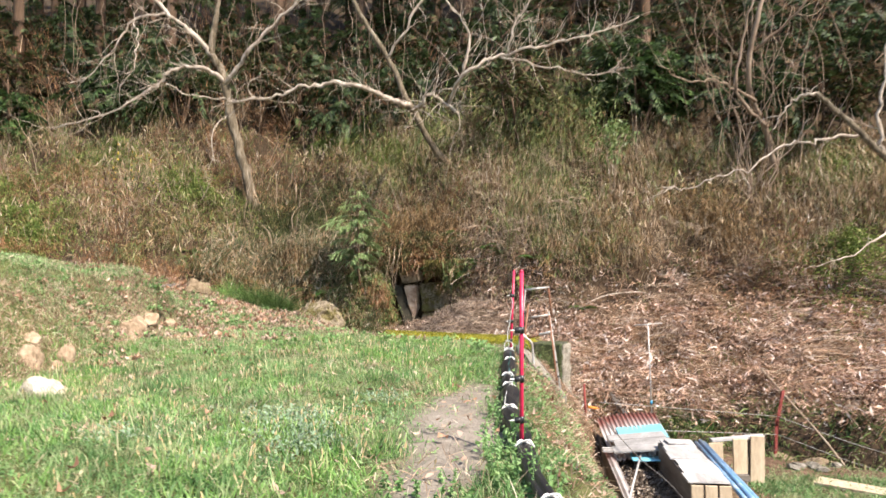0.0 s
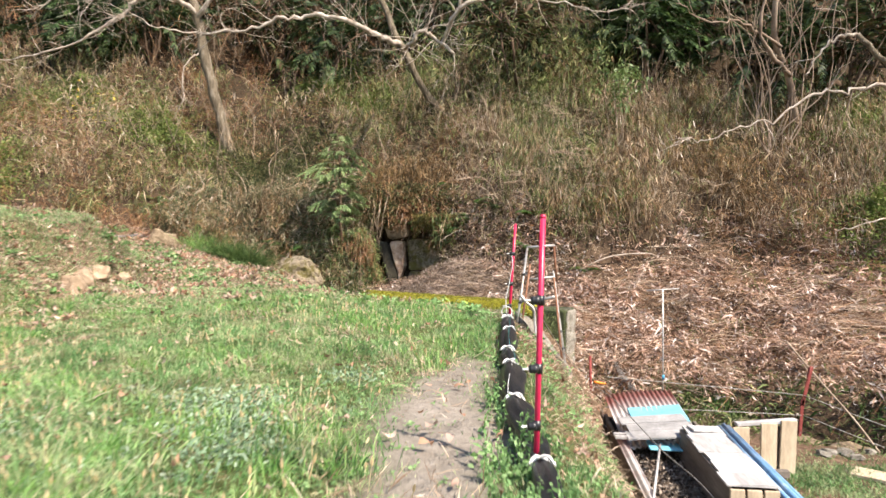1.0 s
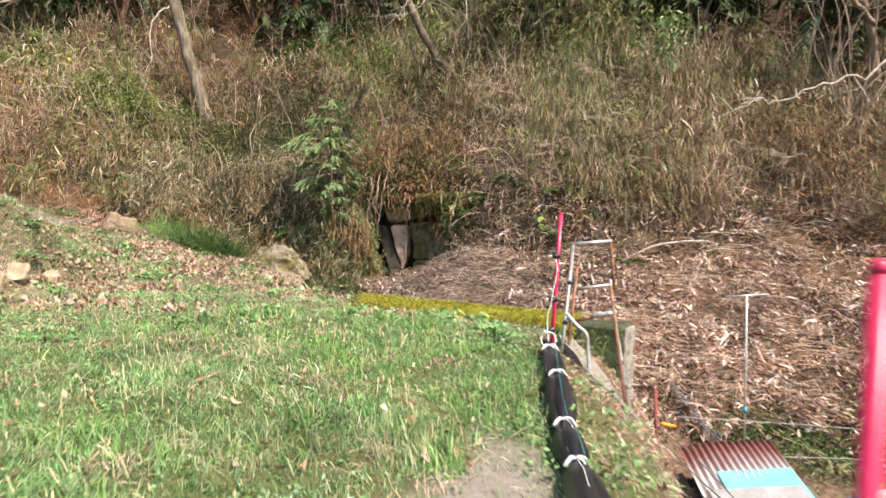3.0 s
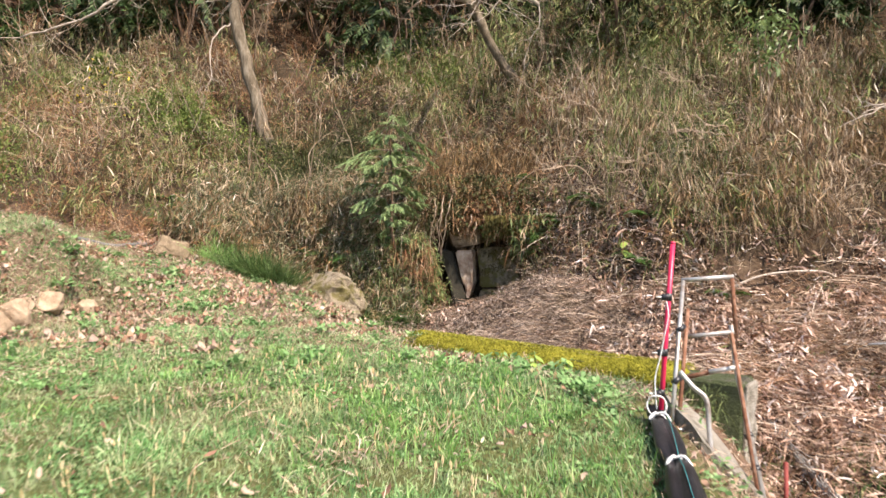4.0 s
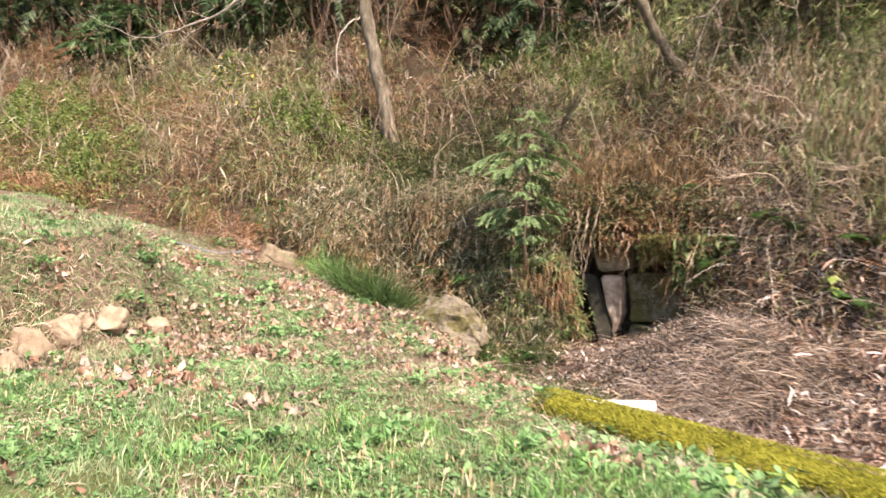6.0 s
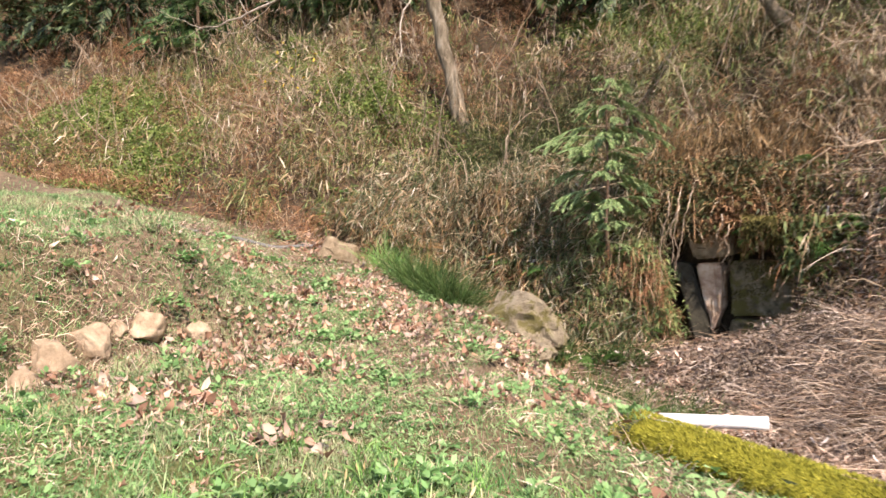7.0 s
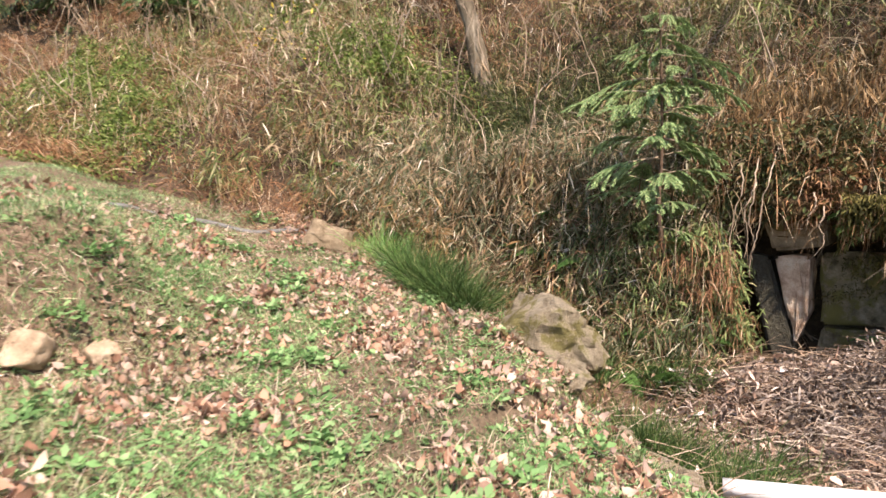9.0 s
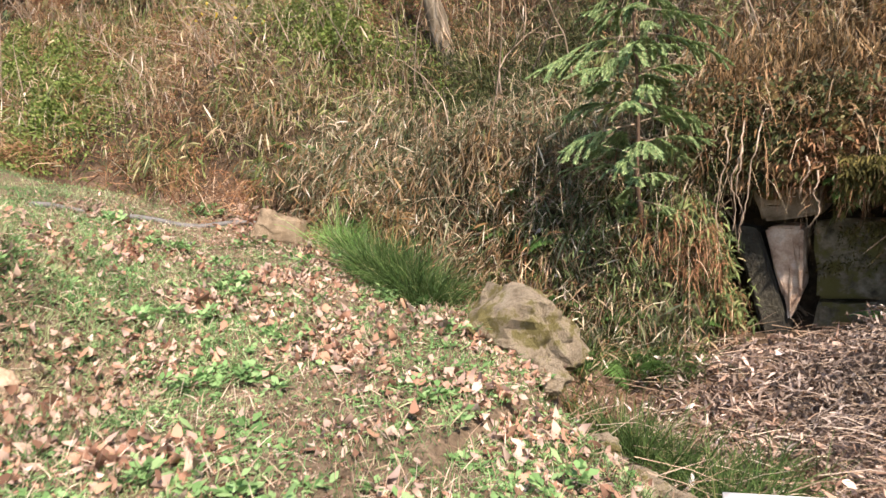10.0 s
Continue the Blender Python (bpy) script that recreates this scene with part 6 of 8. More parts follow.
    tagged(new("saplings", joined("saplings", sticks, M_TWIG)), "thin leafless saplings and dead sticks on the slope", "saplings", kind="stuff")
    vines = []
    for _ in range(22):
        x, y = rng.normal(6.5, 0.15) + rng.choice([0, 0, 0, 1.1]), rng.uniform(14.6, 15.8)
        p = [np.array([x, y, land(x, y)])]
        d = np.array([rng.normal(0, 0.12), -0.05, 1.0])
        for _k in range(14):
            d = unit(d + rng.normal(0, 0.32, 3) * [1, 0.6, 0.5] + [0.0, 0, 0.3])
            p.append(p[-1] + d * rng.uniform(0.25, 0.5))
        vines.append(tube(np.array(p), np.linspace(0.013, 0.005, len(p)), 5))
    for _ in range(30):
        x, z = rng.uniform(-10, 5), rng.uniform(7, 9)
        y = rng.uniform(15.5, 18)
        p = [np.array([x, y, z])]
        for _k in range(10):
            p.append(p[-1] + np.array([rng.normal(0, 0.06), rng.normal(0, 0.06), -rng.uniform(0.15, 0.4)]))
        vines.append(tube(np.array(p), np.linspace(0.007, 0.004, len(p)), 4))
    tagged(new("vines", joined("vines", vines, M_VINE)), "bundles of dry climbing vines hanging from the trees", "vines", kind="stuff")


def leaf_crown(n, centre, radii, size, wide, clumps, tight=0.35):
    """Leaves gathered in clumps, with gaps between them."""
    c = rng.normal(0, 0.55, (clumps, 3)) * np.array(radii) + np.array(centre)
    P = c[rng.integers(0, clumps, n)] + rng.normal(0, tight, (n, 3)) * np.array([1, 1, 0.55])
    L = size * rng.uniform(0.5, 1.3, n)
    return ribbons(P, ways(n, 0.8, (0, -0.3, -0.1)), L, L * wide, 0.3, (0.4, 1, 0))


def fans(base, way, length, leaf, per=22, wide=0.32, hang=0.5):
    """Flat drooping boughs: each leaves base along way and carries leaves on both its sides."""
    m = len(base)
    f = np.tile(np.linspace(0.1, 1, per), m)
    B, W = np.repeat(base, per, 0), np.repeat(unit(way), per, 0)
    Ln = np.repeat(np.broadcast_to(length, m), per)[:, None]
    side = unit(np.cross(W, np.array([0, 0, 1.0]) + np.repeat(rng.normal(0, 0.35, (m, 3)), per, 0)))
    sgn = np.tile(np.where(np.arange(per) % 2, 1.0, -1.0), m)[:, None]
    P = B + W * Ln * f[:, None] - np.array([0, 0, 1.0]) * hang * Ln * f[:, None] ** 2
    D = unit(W * 0.6 + side * sgn * 0.8 + np.array([0, 0, -0.35]) + rng.normal(0, 0.2, (m * per, 3)))
    L = leaf * rng.uniform(0.6, 1.3, m * per) * np.repeat(np.broadcast_to(length, m), per) * (1.25 - 0.75 * f)
    return ribbons(P, D, L, L * wide, 0.25, (0.5, 1, 0), unit(np.cross(D, np.cross(W, side) + rng.normal(0, 0.25, (m * per, 3)))))


def place_woods():
    """The dark wood above the slope: straight evergreen trunks, crowns and undergrowth."""
    spots = []
    r2 = random.Random(3)
    for row in range(4):
        for k in range(18):
            x = -31 + k * 3.1 + r2.uniform(-1.1, 1.1)
            y = 21.8 + row * 4.0 + r2.uniform(-1, 1) + 0.02 * abs(x)
            spots.append((x, y))
    kinds = []
    for v in range(3):
        h = 15 + 2 * v
        ob = tagged(new("cedar"), "tall evergreen conifer with a straight brown trunk", "tree", "trees of the wood")
        l = curve_through([(0, 0, -0.5), (0.05, 0, h * 0.4), (0.0, 0.05, h)], 5)
        part_mesh("trunk", joined("trunk", [tube(l, np.linspace(0.2, 0.04, len(l)), 9)], M_CEDAR), ob)
        m = 130
        cz = rng.uniform(0.16, 1.0, m)
        a = rng.uniform(0, 2 * np.pi, m)
        rad = (1.12 - cz) * 1.5 * rng.uniform(0.2, 1.0, m)
        out = np.stack([np.cos(a), np.sin(a), rng.normal(0.1, 0.25, m)], -1)
        part_mesh("crown", mesh_from("crown", *fans(np.stack([np.cos(a) * rad, np.sin(a) * rad, cz * h], -1), out, rng.uniform(0.7, 1.5, m), 0.24, 34, 0.26), mats=[M_WOODGREEN]), ob)
        kinds.append(ob)
    for i, (x, y) in enumerate(spots):
        m = pose(x, y, float(land(x, y)) - 0.1, r2.uniform(-2, 2), r2.uniform(-2, 2), r2.uniform(0, 360))
        if i < 3:
            kinds[i].matrix_world = m
        else:
            copy_thing(kinds[i % 3], m)
    # broad-leaved evergreen undergrowth at the wood's edge
    bushes = []
    for v in range(3):
        ob = tagged(new("evergreen_shrub"), "dark glossy evergreen shrub at the edge of the wood", "shrub", "evergreen shrubs")
        stems = []
        for _ in range(6):
            p = curve_through([(0, 0, -0.2), tuple(rng.normal(0, 0.35, 2)) + (1.1,), tuple(rng.normal(0, 0.8, 2)) + (2.3,)], 4)
            stems.append(tube(p, np.linspace(0.04, 0.012, len(p)), 5))
        for st in stems:
            part_mesh("stem", joined("stem", [st], M_CEDAR), ob)
        m = 120
        c = rng.normal(0, 0.6, (m, 3)) * [1.0, 0.8, 0.7] + [0, 0, 1.35]
        part_mesh("crown", mesh_from("crown", *fans(c, c - [0, 0, 1.0] + rng.normal(0, 0.5, (m, 3)), rng.uniform(0.4, 0.85, m), 0.26, 30, 0.3), mats=[M_WOODGREEN if v else M_WOODLEAF]), ob)
        bushes.append(ob)
    k = 0
    for row in range(3):
        for j in range(19):
            x = -27 + j * 2.4 + r2.uniform(-0.9, 0.9)
            y = float(np.interp(x, FOOT_X, FOOT_Y) + growth_top(x)) + 0.3 + row * 2.0 + r2.uniform(-0.6, 0.6)
            m = pose(x, y, float(land(x, y)), 0, 0, r2.uniform(0, 360))
            if k < 3:
                bushes[k].matrix_world = m
            else:
                copy_thing(bushes[k % 3], m)
            k += 1
    # a lighter shrub, and a young conifer, at the edge
    ob = tagged(new("bright_shrub"), "tall thin shrub with shiny light green leaves", "shrub")
    bx, by = 3.6, 15.2
    ob.location = (bx, by, float(land(bx, by)))
    up = 3.95 - float(land(bx, by))
    stems = [tube(curve_through([(rng.normal(0, 0.08), 0, -0.1), (rng.normal(0, 0.1), -0.1, up * 0.5), (rng.normal(0, 0.25), -0.3, up)], 4), 0.01, 5) for _ in range(5)]
    for st in stems:
        part_mesh("stem", joined("stem", [st], M_TWIG), ob)
    part_mesh("crown", mesh_from("crown", *leaf_crown(420, (0, -0.3, up), (0.4, 0.25, 0.42), 0.095, 0.42, 22, 0.09), mats=[M_BRIGHTLEAF]), ob)
    for bx, by, wide, tall, count in ((4.9, 18.2, 1.5, 2.2, 190), (-9.5, 19.6, 1.3, 1.8, 120), (-12.5, 18.8, 1.3, 1.6, 120)):
        ob = tagged(new("evergreen_tree"), "young evergreen tree with feathery dark green boughs", "tree", "young evergreens")
        ob.location = (bx, by, float(land(bx, by)))
        part_mesh("trunk", joined("trunk", [tube(curve_through([(0, 0, -0.2), (0.05, 0, tall * 0.5), (0, 0, tall + 0.4)], 4), np.linspace(0.07, 0.02, 9), 8)], M_CEDAR), ob)
        a, z = rng.uniform(0, 2 * np.pi, count), rng.uniform(0.15, 1, count) * tall
        rad = wide * (1.1 - 0.6 * z / tall) * rng.uniform(0.1, 0.75, count)
        part_mesh("crown", mesh_from("crown", *fans(np.stack([np.cos(a) * rad, np.sin(a) * rad, z], -1), np.stack([np.cos(a), np.sin(a), rng.normal(0.15, 0.2, count)], -1), rng.uniform(0.45, 0.9, count), 0.3, 26, 0.3), mats=[M_YOUNGGREEN]), ob)


def fir_branch(length, seed):
    """One bough of a young fir: a bowed axis, and side shoots in a flat fan that hang at their tips, thick with needles."""
    r = np.random.default_rng(seed)
    f = np.linspace(0, 1, 11)
    axis_ = np.stack([f * length, 0.06 * length * np.sin(f * 3 + seed), length * (0.1 * f - 0.22 * f ** 3)], -1)
    tubes = [tube(axis_, np.linspace(0.008, 0.003, 11), 5)]
    lines = [axis_[5:]]
    for k in range(3, 11):
        for sgn in (-1, 1):
            if r.random() < 0.1:
                continue
            l = length * r.uniform(0.26, 0.4) * (1.2 - 0.065 * k) + 0.06
            fwd = r.uniform(0.55, 0.95)
            g = np.linspace(0, 1, 6)[:, None]
            ln = axis_[k] + g * l * np.array([fwd, sgn * (1.15 - fwd), 0.0]) - np.array([0, 0, 1.0]) * l * r.uniform(0.15, 0.8) * g ** 1.7
            lines.append(ln)
            tubes.append(tube(ln, 0.0025, 3))
    P, D = [], []
    for ln in lines:
        seg = np.linalg.norm(np.diff(ln, axis=0), axis=1)
        m = int(seg.sum() * 950)
        u = r.random(m) * (len(ln) - 1)
        k = np.minimum(u.astype(int), len(ln) - 2)
        d = unit(ln[k + 1] - ln[k])
        flat = unit(np.cross(d, [0.05, 0.1, 1.0]))
        P.append(ln[k] + (ln[k + 1] - ln[k]) * (u - k)[:, None])
        D.append(unit(d * 0.8 + flat * r.choice([-1, 1], (m, 1)) * r.uniform(0.5, 1.1, (m, 1)) + np.array([0, 0, 0.25]) * r.random((m, 1)) + r.normal(0, 0.12, (m, 3))))
    P, D = np.concatenate(P), np.concatenate(D)
    nv, nq, nt = ribbons(P, D, r.uniform(0.024, 0.036, len(P)), 0.008, 0.1, (0.9, 1, 0))
    v, q, t, idx = merged([(*x, 0) for x in tubes] + [(nv, nq, nt, 1)])
    return mesh_from("branch", v, q, t, [M_TWIG, M_FIR], idx)


def place_fir():
    ob = tagged(new("fir_sapling"), "young pale green fir with drooping sprays on the cut bank", "tree")
    ob.location = (-1.78, 14.68, 0.75)
    part_mesh("trunk", joined("trunk", [tube(curve_through([(0.05, 0.15, -0.2), (0, -0.1, 0.4), (0.02, -0.18, 1.0), (-0.04, -0.22, 2.1)], 5), np.linspace(0.028, 0.007, 16), 8)], M_CEDAR), ob)
    meshes = [fir_branch(0.62, 5), fir_branch(0.5, 6), fir_branch(0.72, 7), fir_branch(0.42, 8), fir_branch(0.56, 9)]
    r = random.Random(5)
    for w in range(46):
        z = 0.25 + 1.85 * (w / 45) ** 0.9 + r.uniform(-0.08, 0.08)
        br = part_mesh("branch", meshes[(w * 3) % 5], ob)
        size = r.uniform(0.65, 1.2) * float(np.interp(z, [0.2, 0.6, 1.4, 2.1], [0.6, 1.0, 0.92, 0.45]))
        br.matrix_local = pose(0.01, -0.13 - 0.03 * z, z, r.uniform(-16, 16), r.uniform(-14, 18), w * 137.5 + r.uniform(-20, 20)) @ Matrix.Scale(size, 4)


def frond(length, seed):
    r = np.random.default_rng(seed)
    s = np.linspace(0, 1, 16)
    mid = np.stack([s * length * 0.9, 0 * s, length * (0.5 * s - 0.62 * s ** 2)], -1)
    P, D, L = [], [], []
    for k in range(2, 16):
        for sg in (-1, 1):
            for j in range(2):
                P.append(mid[k] - (mid[k] - mid[k - 1]) * 0.5 * j)
                D.append(unit(np.array([0.45, sg, -0.15 + r.normal(0, 0.08)])))
                L.append(length * 0.3 * math.sin(math.pi * min(1, (k / 15) * 0.8 + 0.22)) + 0.01)
    v, q, t = ribbons(np.array(P), np.array(D), np.array(L), length * 0.045, 0.25, (0.9, 1, 0), np.tile([[1.0, 0, 0.2]], (len(P), 1)))
    a = tube(mid, np.linspace(0.004, 0.0015, 16), 4)
    return mesh_from("frond", *merged([(v, q, t, 0), (*a, 0)])[:3], [M_FERN])


def place_ferns():
    meshes = [frond(0.36, 1), frond(0.29, 2), frond(0.44, 3)]
    r = random.Random(9)
    spots = [(-1.35, 14.62), (-1.65, 14.5), (-1.95, 14.42), (-2.2, 14.3), (-1.5, 14.4), (-1.6, 14.72), (-1.4, 14.85), (-1.85, 14.78), (-2.05, 14.6), (-1.5, 14.95), (-2.45, 14.7), (-1.75, 15.0), (0.5, 14.7), (0.95, 14.6), (-2.3, 14.45), (-2.7, 14.55), (-1.9, 14.5), (-2.5, 14.85), (-1.55, 14.7), (-3.0, 14.9), (0.35, 14.75), (0.75, 14.55), (1.15, 14.4), (1.7, 13.75), (1.85, 13.9), (0.2, 15.3), (-5.65, 15.1), (-5.4, 15.2), (-5.5, 14.95), (-4.5, 16.5), (-4.6, 16.35), (-2.9, 15.05), (-3.2, 15.05), (-3.45, 15.2), (-4.9, 15.9), (-6.3, 15.3), (-3.6, 16.3), (-2.9, 16.0), (-4.5, 16.6), (-3.2, 15.7), (-4.4, 17.0), (-0.25, 15.05), (0.1, 14.95), (-2.1, 15.0), (2.7, 13.3), (-4.0, 15.5)]
    for i, (x, y) in enumerate(spots):
        z = float(land(x, y)) + 0.02
        if -1.3 < x < 0.05 and y > 14.9:
            z = 1.1
        ob = thing("fern", (x, y, z), "fresh green fern on the bank", "fern", "ferns on the bank", r.uniform(0, 360))
        for k in range(r.randint(5, 7)):
            f = part_mesh("frond", meshes[(i + k) % 3], ob)
            f.matrix_local = pose(0, 0, 0, r.uniform(-12, 12), r.uniform(-18, 16), k * 60 + r.uniform(-22, 22)) @ Matrix.Scale(r.uniform(0.75, 1.15), 4)


# ---- stones, wall, pipes ----


def place_stones():
    r = random.Random(2)
    for x, y, sx, sy, sz, up, tag, mat in [
        (-4.2, 9.75, 0.46, 0.4, 0.42, 0.1, "large tan field stone set in the grassy bank", M_STONE),
        (-4.28, 10.06, 0.4, 0.34, 0.38, 0.1, "rounded tan stone set in the grassy bank", M_STONE),
        (-4.34, 10.6, 0.4, 0.3, 0.3, 0.12, "rounded tan field stone in the bank", M_STONE),
        (-4.18, 10.95, 0.24, 0.22, 0.2, 0.05, "small tan stone half sunk in the bank", M_STONE),
        (-4.36, 10.34, 0.18, 0.18, 0.2, 0.05, "small tan stone between two larger ones", M_STONE),
        (-4.02, 9.45, 0.24, 0.24, 0.34, 0.05, "upright tan stone at the foot of the bank", M_STONE),
        (-3.9, 7.75, 0.24, 0.26, 0.34, 0.12, "tan stone in the stony bank", M_STONE),
        (-3.98, 7.25, 0.3, 0.3, 0.36, 0.14, "tan stone in the stony bank", M_STONE),
        (-3.86, 7.5, 0.2, 0.22, 0.26, 0.02, "small tan stone low in the bank", M_STONE),
        (-4.15, 7.55, 0.22, 0.2, 0.24, 0.08, "small tan stone high in the bank", M_STONE),
        (-3.04, 6.05, 0.38, 0.3, 0.3, 0.45, "pale rounded stone lying in the grass", M_PALESTONE),
        (-3.75, 8.3, 0.14, 0.14, 0.1, 0.03, "small pale stone in the grass", M_STONE),
    ]:
        boulder("stone", (x, y, float(land(x, y)) + up * 0.2 - 0.04), (sx, sy, sz), mat, tag, r.uniform(0, 30), r.uniform(0, 180), full=0.06)
    for x, y, sx, sy, sz, up, tag in [
        (-2.34, 13.28, 1.05, 0.85, 0.85, 0.06, "large grey-tan rock at the edge of the gully"),
        (-1.96, 12.98, 0.36, 0.32, 0.3, -0.05, "lichened rock at the edge of the gully"),
        (-1.5, 12.65, 0.26, 0.22, 0.18, -0.04, "mossy stone at the gully edge"),
        (-1.28, 12.3, 0.34, 0.28, 0.24, -0.04, "low edge stone of the gully"),
        (-1.1, 11.98, 0.4, 0.3, 0.3, 0.0, "mossy low stone by the pipe"),
        (-2.6, 13.55, 0.4, 0.3, 0.3, -0.05, "half-buried stone at the gully edge"),
    ]:
        boulder("stone", (x, y, max(float(land(x, y)), -0.2) + up), (sx, sy, sz), M_LICHEN, tag, r.uniform(0, 30), r.uniform(0, 180), "stones along the gully", full=-0.01, rough=1.35, facets=True)
    bm = slab((0.46, 0.3, 0.3), (0, 0, 0), (-14, 10, 0), 0.035)
    bmesh.ops.subdivide_edges(bm, edges=bm.edges[:], cuts=3, use_grid_fill=True)
    for v in bm.verts:
        v.co += Vector((1, 0.7, 0.9)) * (0.06 * noise.noise(v.co * 4) + 0.035 * noise.noise(v.co * 13))
    me = bpy.data.meshes.new("stone_block")
    bm.to_mesh(me)
    bm.free()
    me.materials.append(M_TANSTONE)
    ob = tagged(new("stone_block", me), "tan block of stone at the end of a pipe", "stone")
    ob.matrix_world = pose(-4.98, 14.05, float(land(-4.98, 14.05)) + 0.06, 0, 0, 20)
    for x, y, s in [(4.9, 9.9, 0.4), (5.3, 9.7, 0.5), (5.9, 9.5, 0.45), (5.6, 9.95, 0.35), (6.3, 9.1, 0.5), (4.6, 10.2, 0.3), (6.6, 9.4, 0.4)]:
        boulder("stone", (x, y, float(land(x, y)) + 0.05), (s * 0.95, s * 0.75, s * 0.42), M_TANSTONE, "grey-tan stone at the edge of the lower garden", r.uniform(0, 30), r.uniform(0, 180), "stones of the lower garden")


def place_hollow():
    """A stone-lined hollow in the cut bank: a leaning split stone, blocks and lintel under hanging turf."""
    def block(name, corners, back, mat, label, seed):
        bm = bmesh.new()
        f = [bm.verts.new(c) for c in corners]
        bk = [bm.verts.new((c[0] + 0.04, c[1] + back, c[2])) for c in corners]
        n = len(f)
        bm.faces.new(f)
        bm.faces.new(bk[::-1])
        for i in range(n):
            bm.faces.new((f[i], bk[i], bk[(i + 1) % n], f[(i + 1) % n]))
        bmesh.ops.recalc_face_normals(bm, faces=bm.faces)
        bmesh.ops.bevel(bm, geom=bm.edges[:], offset=0.025, segments=2, affect="EDGES")
        bmesh.ops.subdivide_edges(bm, edges=bm.edges[:], cuts=2, use_grid_fill=True)
        for v in bm.verts:
            v.co += Vector((1, 1, 1)) * 0.035 * noise.noise(v.co * 5 + Vector((seed, 0, 0)))
        me = bpy.data.meshes.new(name)
        bm.to_mesh(me)
        bm.free()
        me.materials.append(mat)
        return tagged(new(name, me), label, "stone", "stones of the hollow")

    y = 15.15
    block("split_stone", [(-0.9, y - 0.05, 0.76), (-0.62, y - 0.12, 0.78), (-0.6, y - 0.05, 0.3), (-0.68, y, 0.02), (-0.76, y, 0.2)], 0.5, M_PINKSTONE, "pale pinkish split stone leaning in the hollow", 1)
    # nearly black stone, far darker than the other stones of the hollow
    block("dark_stone", [(-1.16, y - 0.02, 0.8), (-0.95, y - 0.02, 0.74), (-0.66, y + 0.02, -0.1), (-0.82, y + 0.04, -0.3)], 0.4, M_BLACKSTONE, "very dark stone beside the split stone", 2)
    block("wall_stone", [(-0.55, y + 0.08, 0.8), (0.12, y - 0.02, 0.86), (0.2, y - 0.02, 0.26), (-0.5, y + 0.06, 0.2)], 0.5, M_DARKSTONE, "mossy squared stone of the hollow", 3)
    block("lintel_stone", [(-0.98, y - 0.14, 1.1), (-0.5, y - 0.18, 1.12), (-0.46, y - 0.16, 0.9), (-0.9, y - 0.12, 0.82)], 0.6, M_TANSTONE, "tan-brown lintel stone under the turf", 4)
    block("wall_stone", [(0.2, y - 0.1, 0.95), (0.7, y - 0.3, 0.9), (0.7, y - 0.3, 0.3), (0.24, y - 0.08, 0.25)], 0.5, M_DARKSTONE, "mossy squared stone of the hollow", 5)
    block("wall_stone", [(-0.5, y + 0.03, 0.17), (0.1, y - 0.03, 0.2), (0.1, y - 0.03, -0.2), (-0.55, y + 0.02, -0.2)], 0.5, M_DARKSTONE, "mossy squared stone of the hollow", 6)
    # dead branches tangled in the growth above it
    knots = [(1.15, 14.6), (1.5, 15.2), (1.6, 14.6), (1.87, 13.9), (0.35, 14.9), (0.94, 14.5), (2.5, 13.8), (1.3, 14.3), (1.9, 14.6), (2.2, 14.2), (0.7, 15.2), (3.2, 14.6), (4.4, 14.2), (5.6, 14.0), (-2.6, 17.2), (2.9, 15.6), (1.7, 16.2), (1.25, 15.6)]
    for k, (x, y) in enumerate(knots):
        z = float(land(x, y)) + 0.35
        a, l = rng.uniform(-0.9, 0.9) + (math.pi if k % 2 else 0), rng.uniform(0.5, 1.2)
        d = np.array([math.cos(a), -0.4, 0.25 * math.sin(a) + 0.3]) * l
        br = thing("dead_branch", (x, y, z), "pale dead branch lying tangled in dry canes", "branch", "dead branches on the slope")
        line = curve_through([(0, 0.1, -0.3), d * 0.35 + (0, 0, 0.1), d * 0.7, d + (0, -0.05, -0.12)], 6, 0.006)
        part_mesh("limb", joined("limb", [tube(line, np.linspace(0.012, 0.005, len(line)), 6)], M_TWIG), br)
        part_mesh("twig_spray", joined("twig_spray", twig_tubes(line, 0.005, 7, 0.5, 2, 3, 0.1), M_TWIG), br)["kind"] = "stuff"
    # turf that overhangs it
    bm = bmesh.new()
    bmesh.ops.create_icosphere(bm, subdivisions=5, radius=1)
    for v in bm.verts:
        p = v.co.copy()
        v.co = Vector((p.x * 1.05, p.y * 0.6, p.z * 0.46))
        v.co += p * (0.2 * noise.noise(p * 2.6) + 0.12 * noise.noise(p * 8))
        if v.co.z < -0.25:
            v.co.z = -0.25 + (v.co.z + 0.25) * 0.35
    me = bpy.data.meshes.new("turf")
    bm.to_mesh(me)
    bm.free()
    me.materials.append(M_TURF)
    me.shade_smooth()
    ob = tagged(new("turf_overhang", me), "overhanging turf and roots above the stone hollow", "turf")
    ob.matrix_world = pose(-0.58, 15.45, 1.42, 24, 0, 4)
    pieces = []
    P = np.stack([rng.uniform(-1.6, 0.5, 2200), rng.uniform(14.85, 15.5, 2200), rng.uniform(1.15, 1.9, 2200)], -1)
    n = len(P)
    L = rng.uniform(0.04, 0.14, n)
    pieces.append((*ribbons(P, ways(n, 0.6, (0, -0.5, 0.1)), L, L * 0.16, 0.6, (0.4, 1, 0)), 0))
    P = np.stack([rng.uniform(-1.6, 0.5, 500), rng.uniform(14.85, 15.3, 500), rng.uniform(1.0, 1.9, 500)], -1)
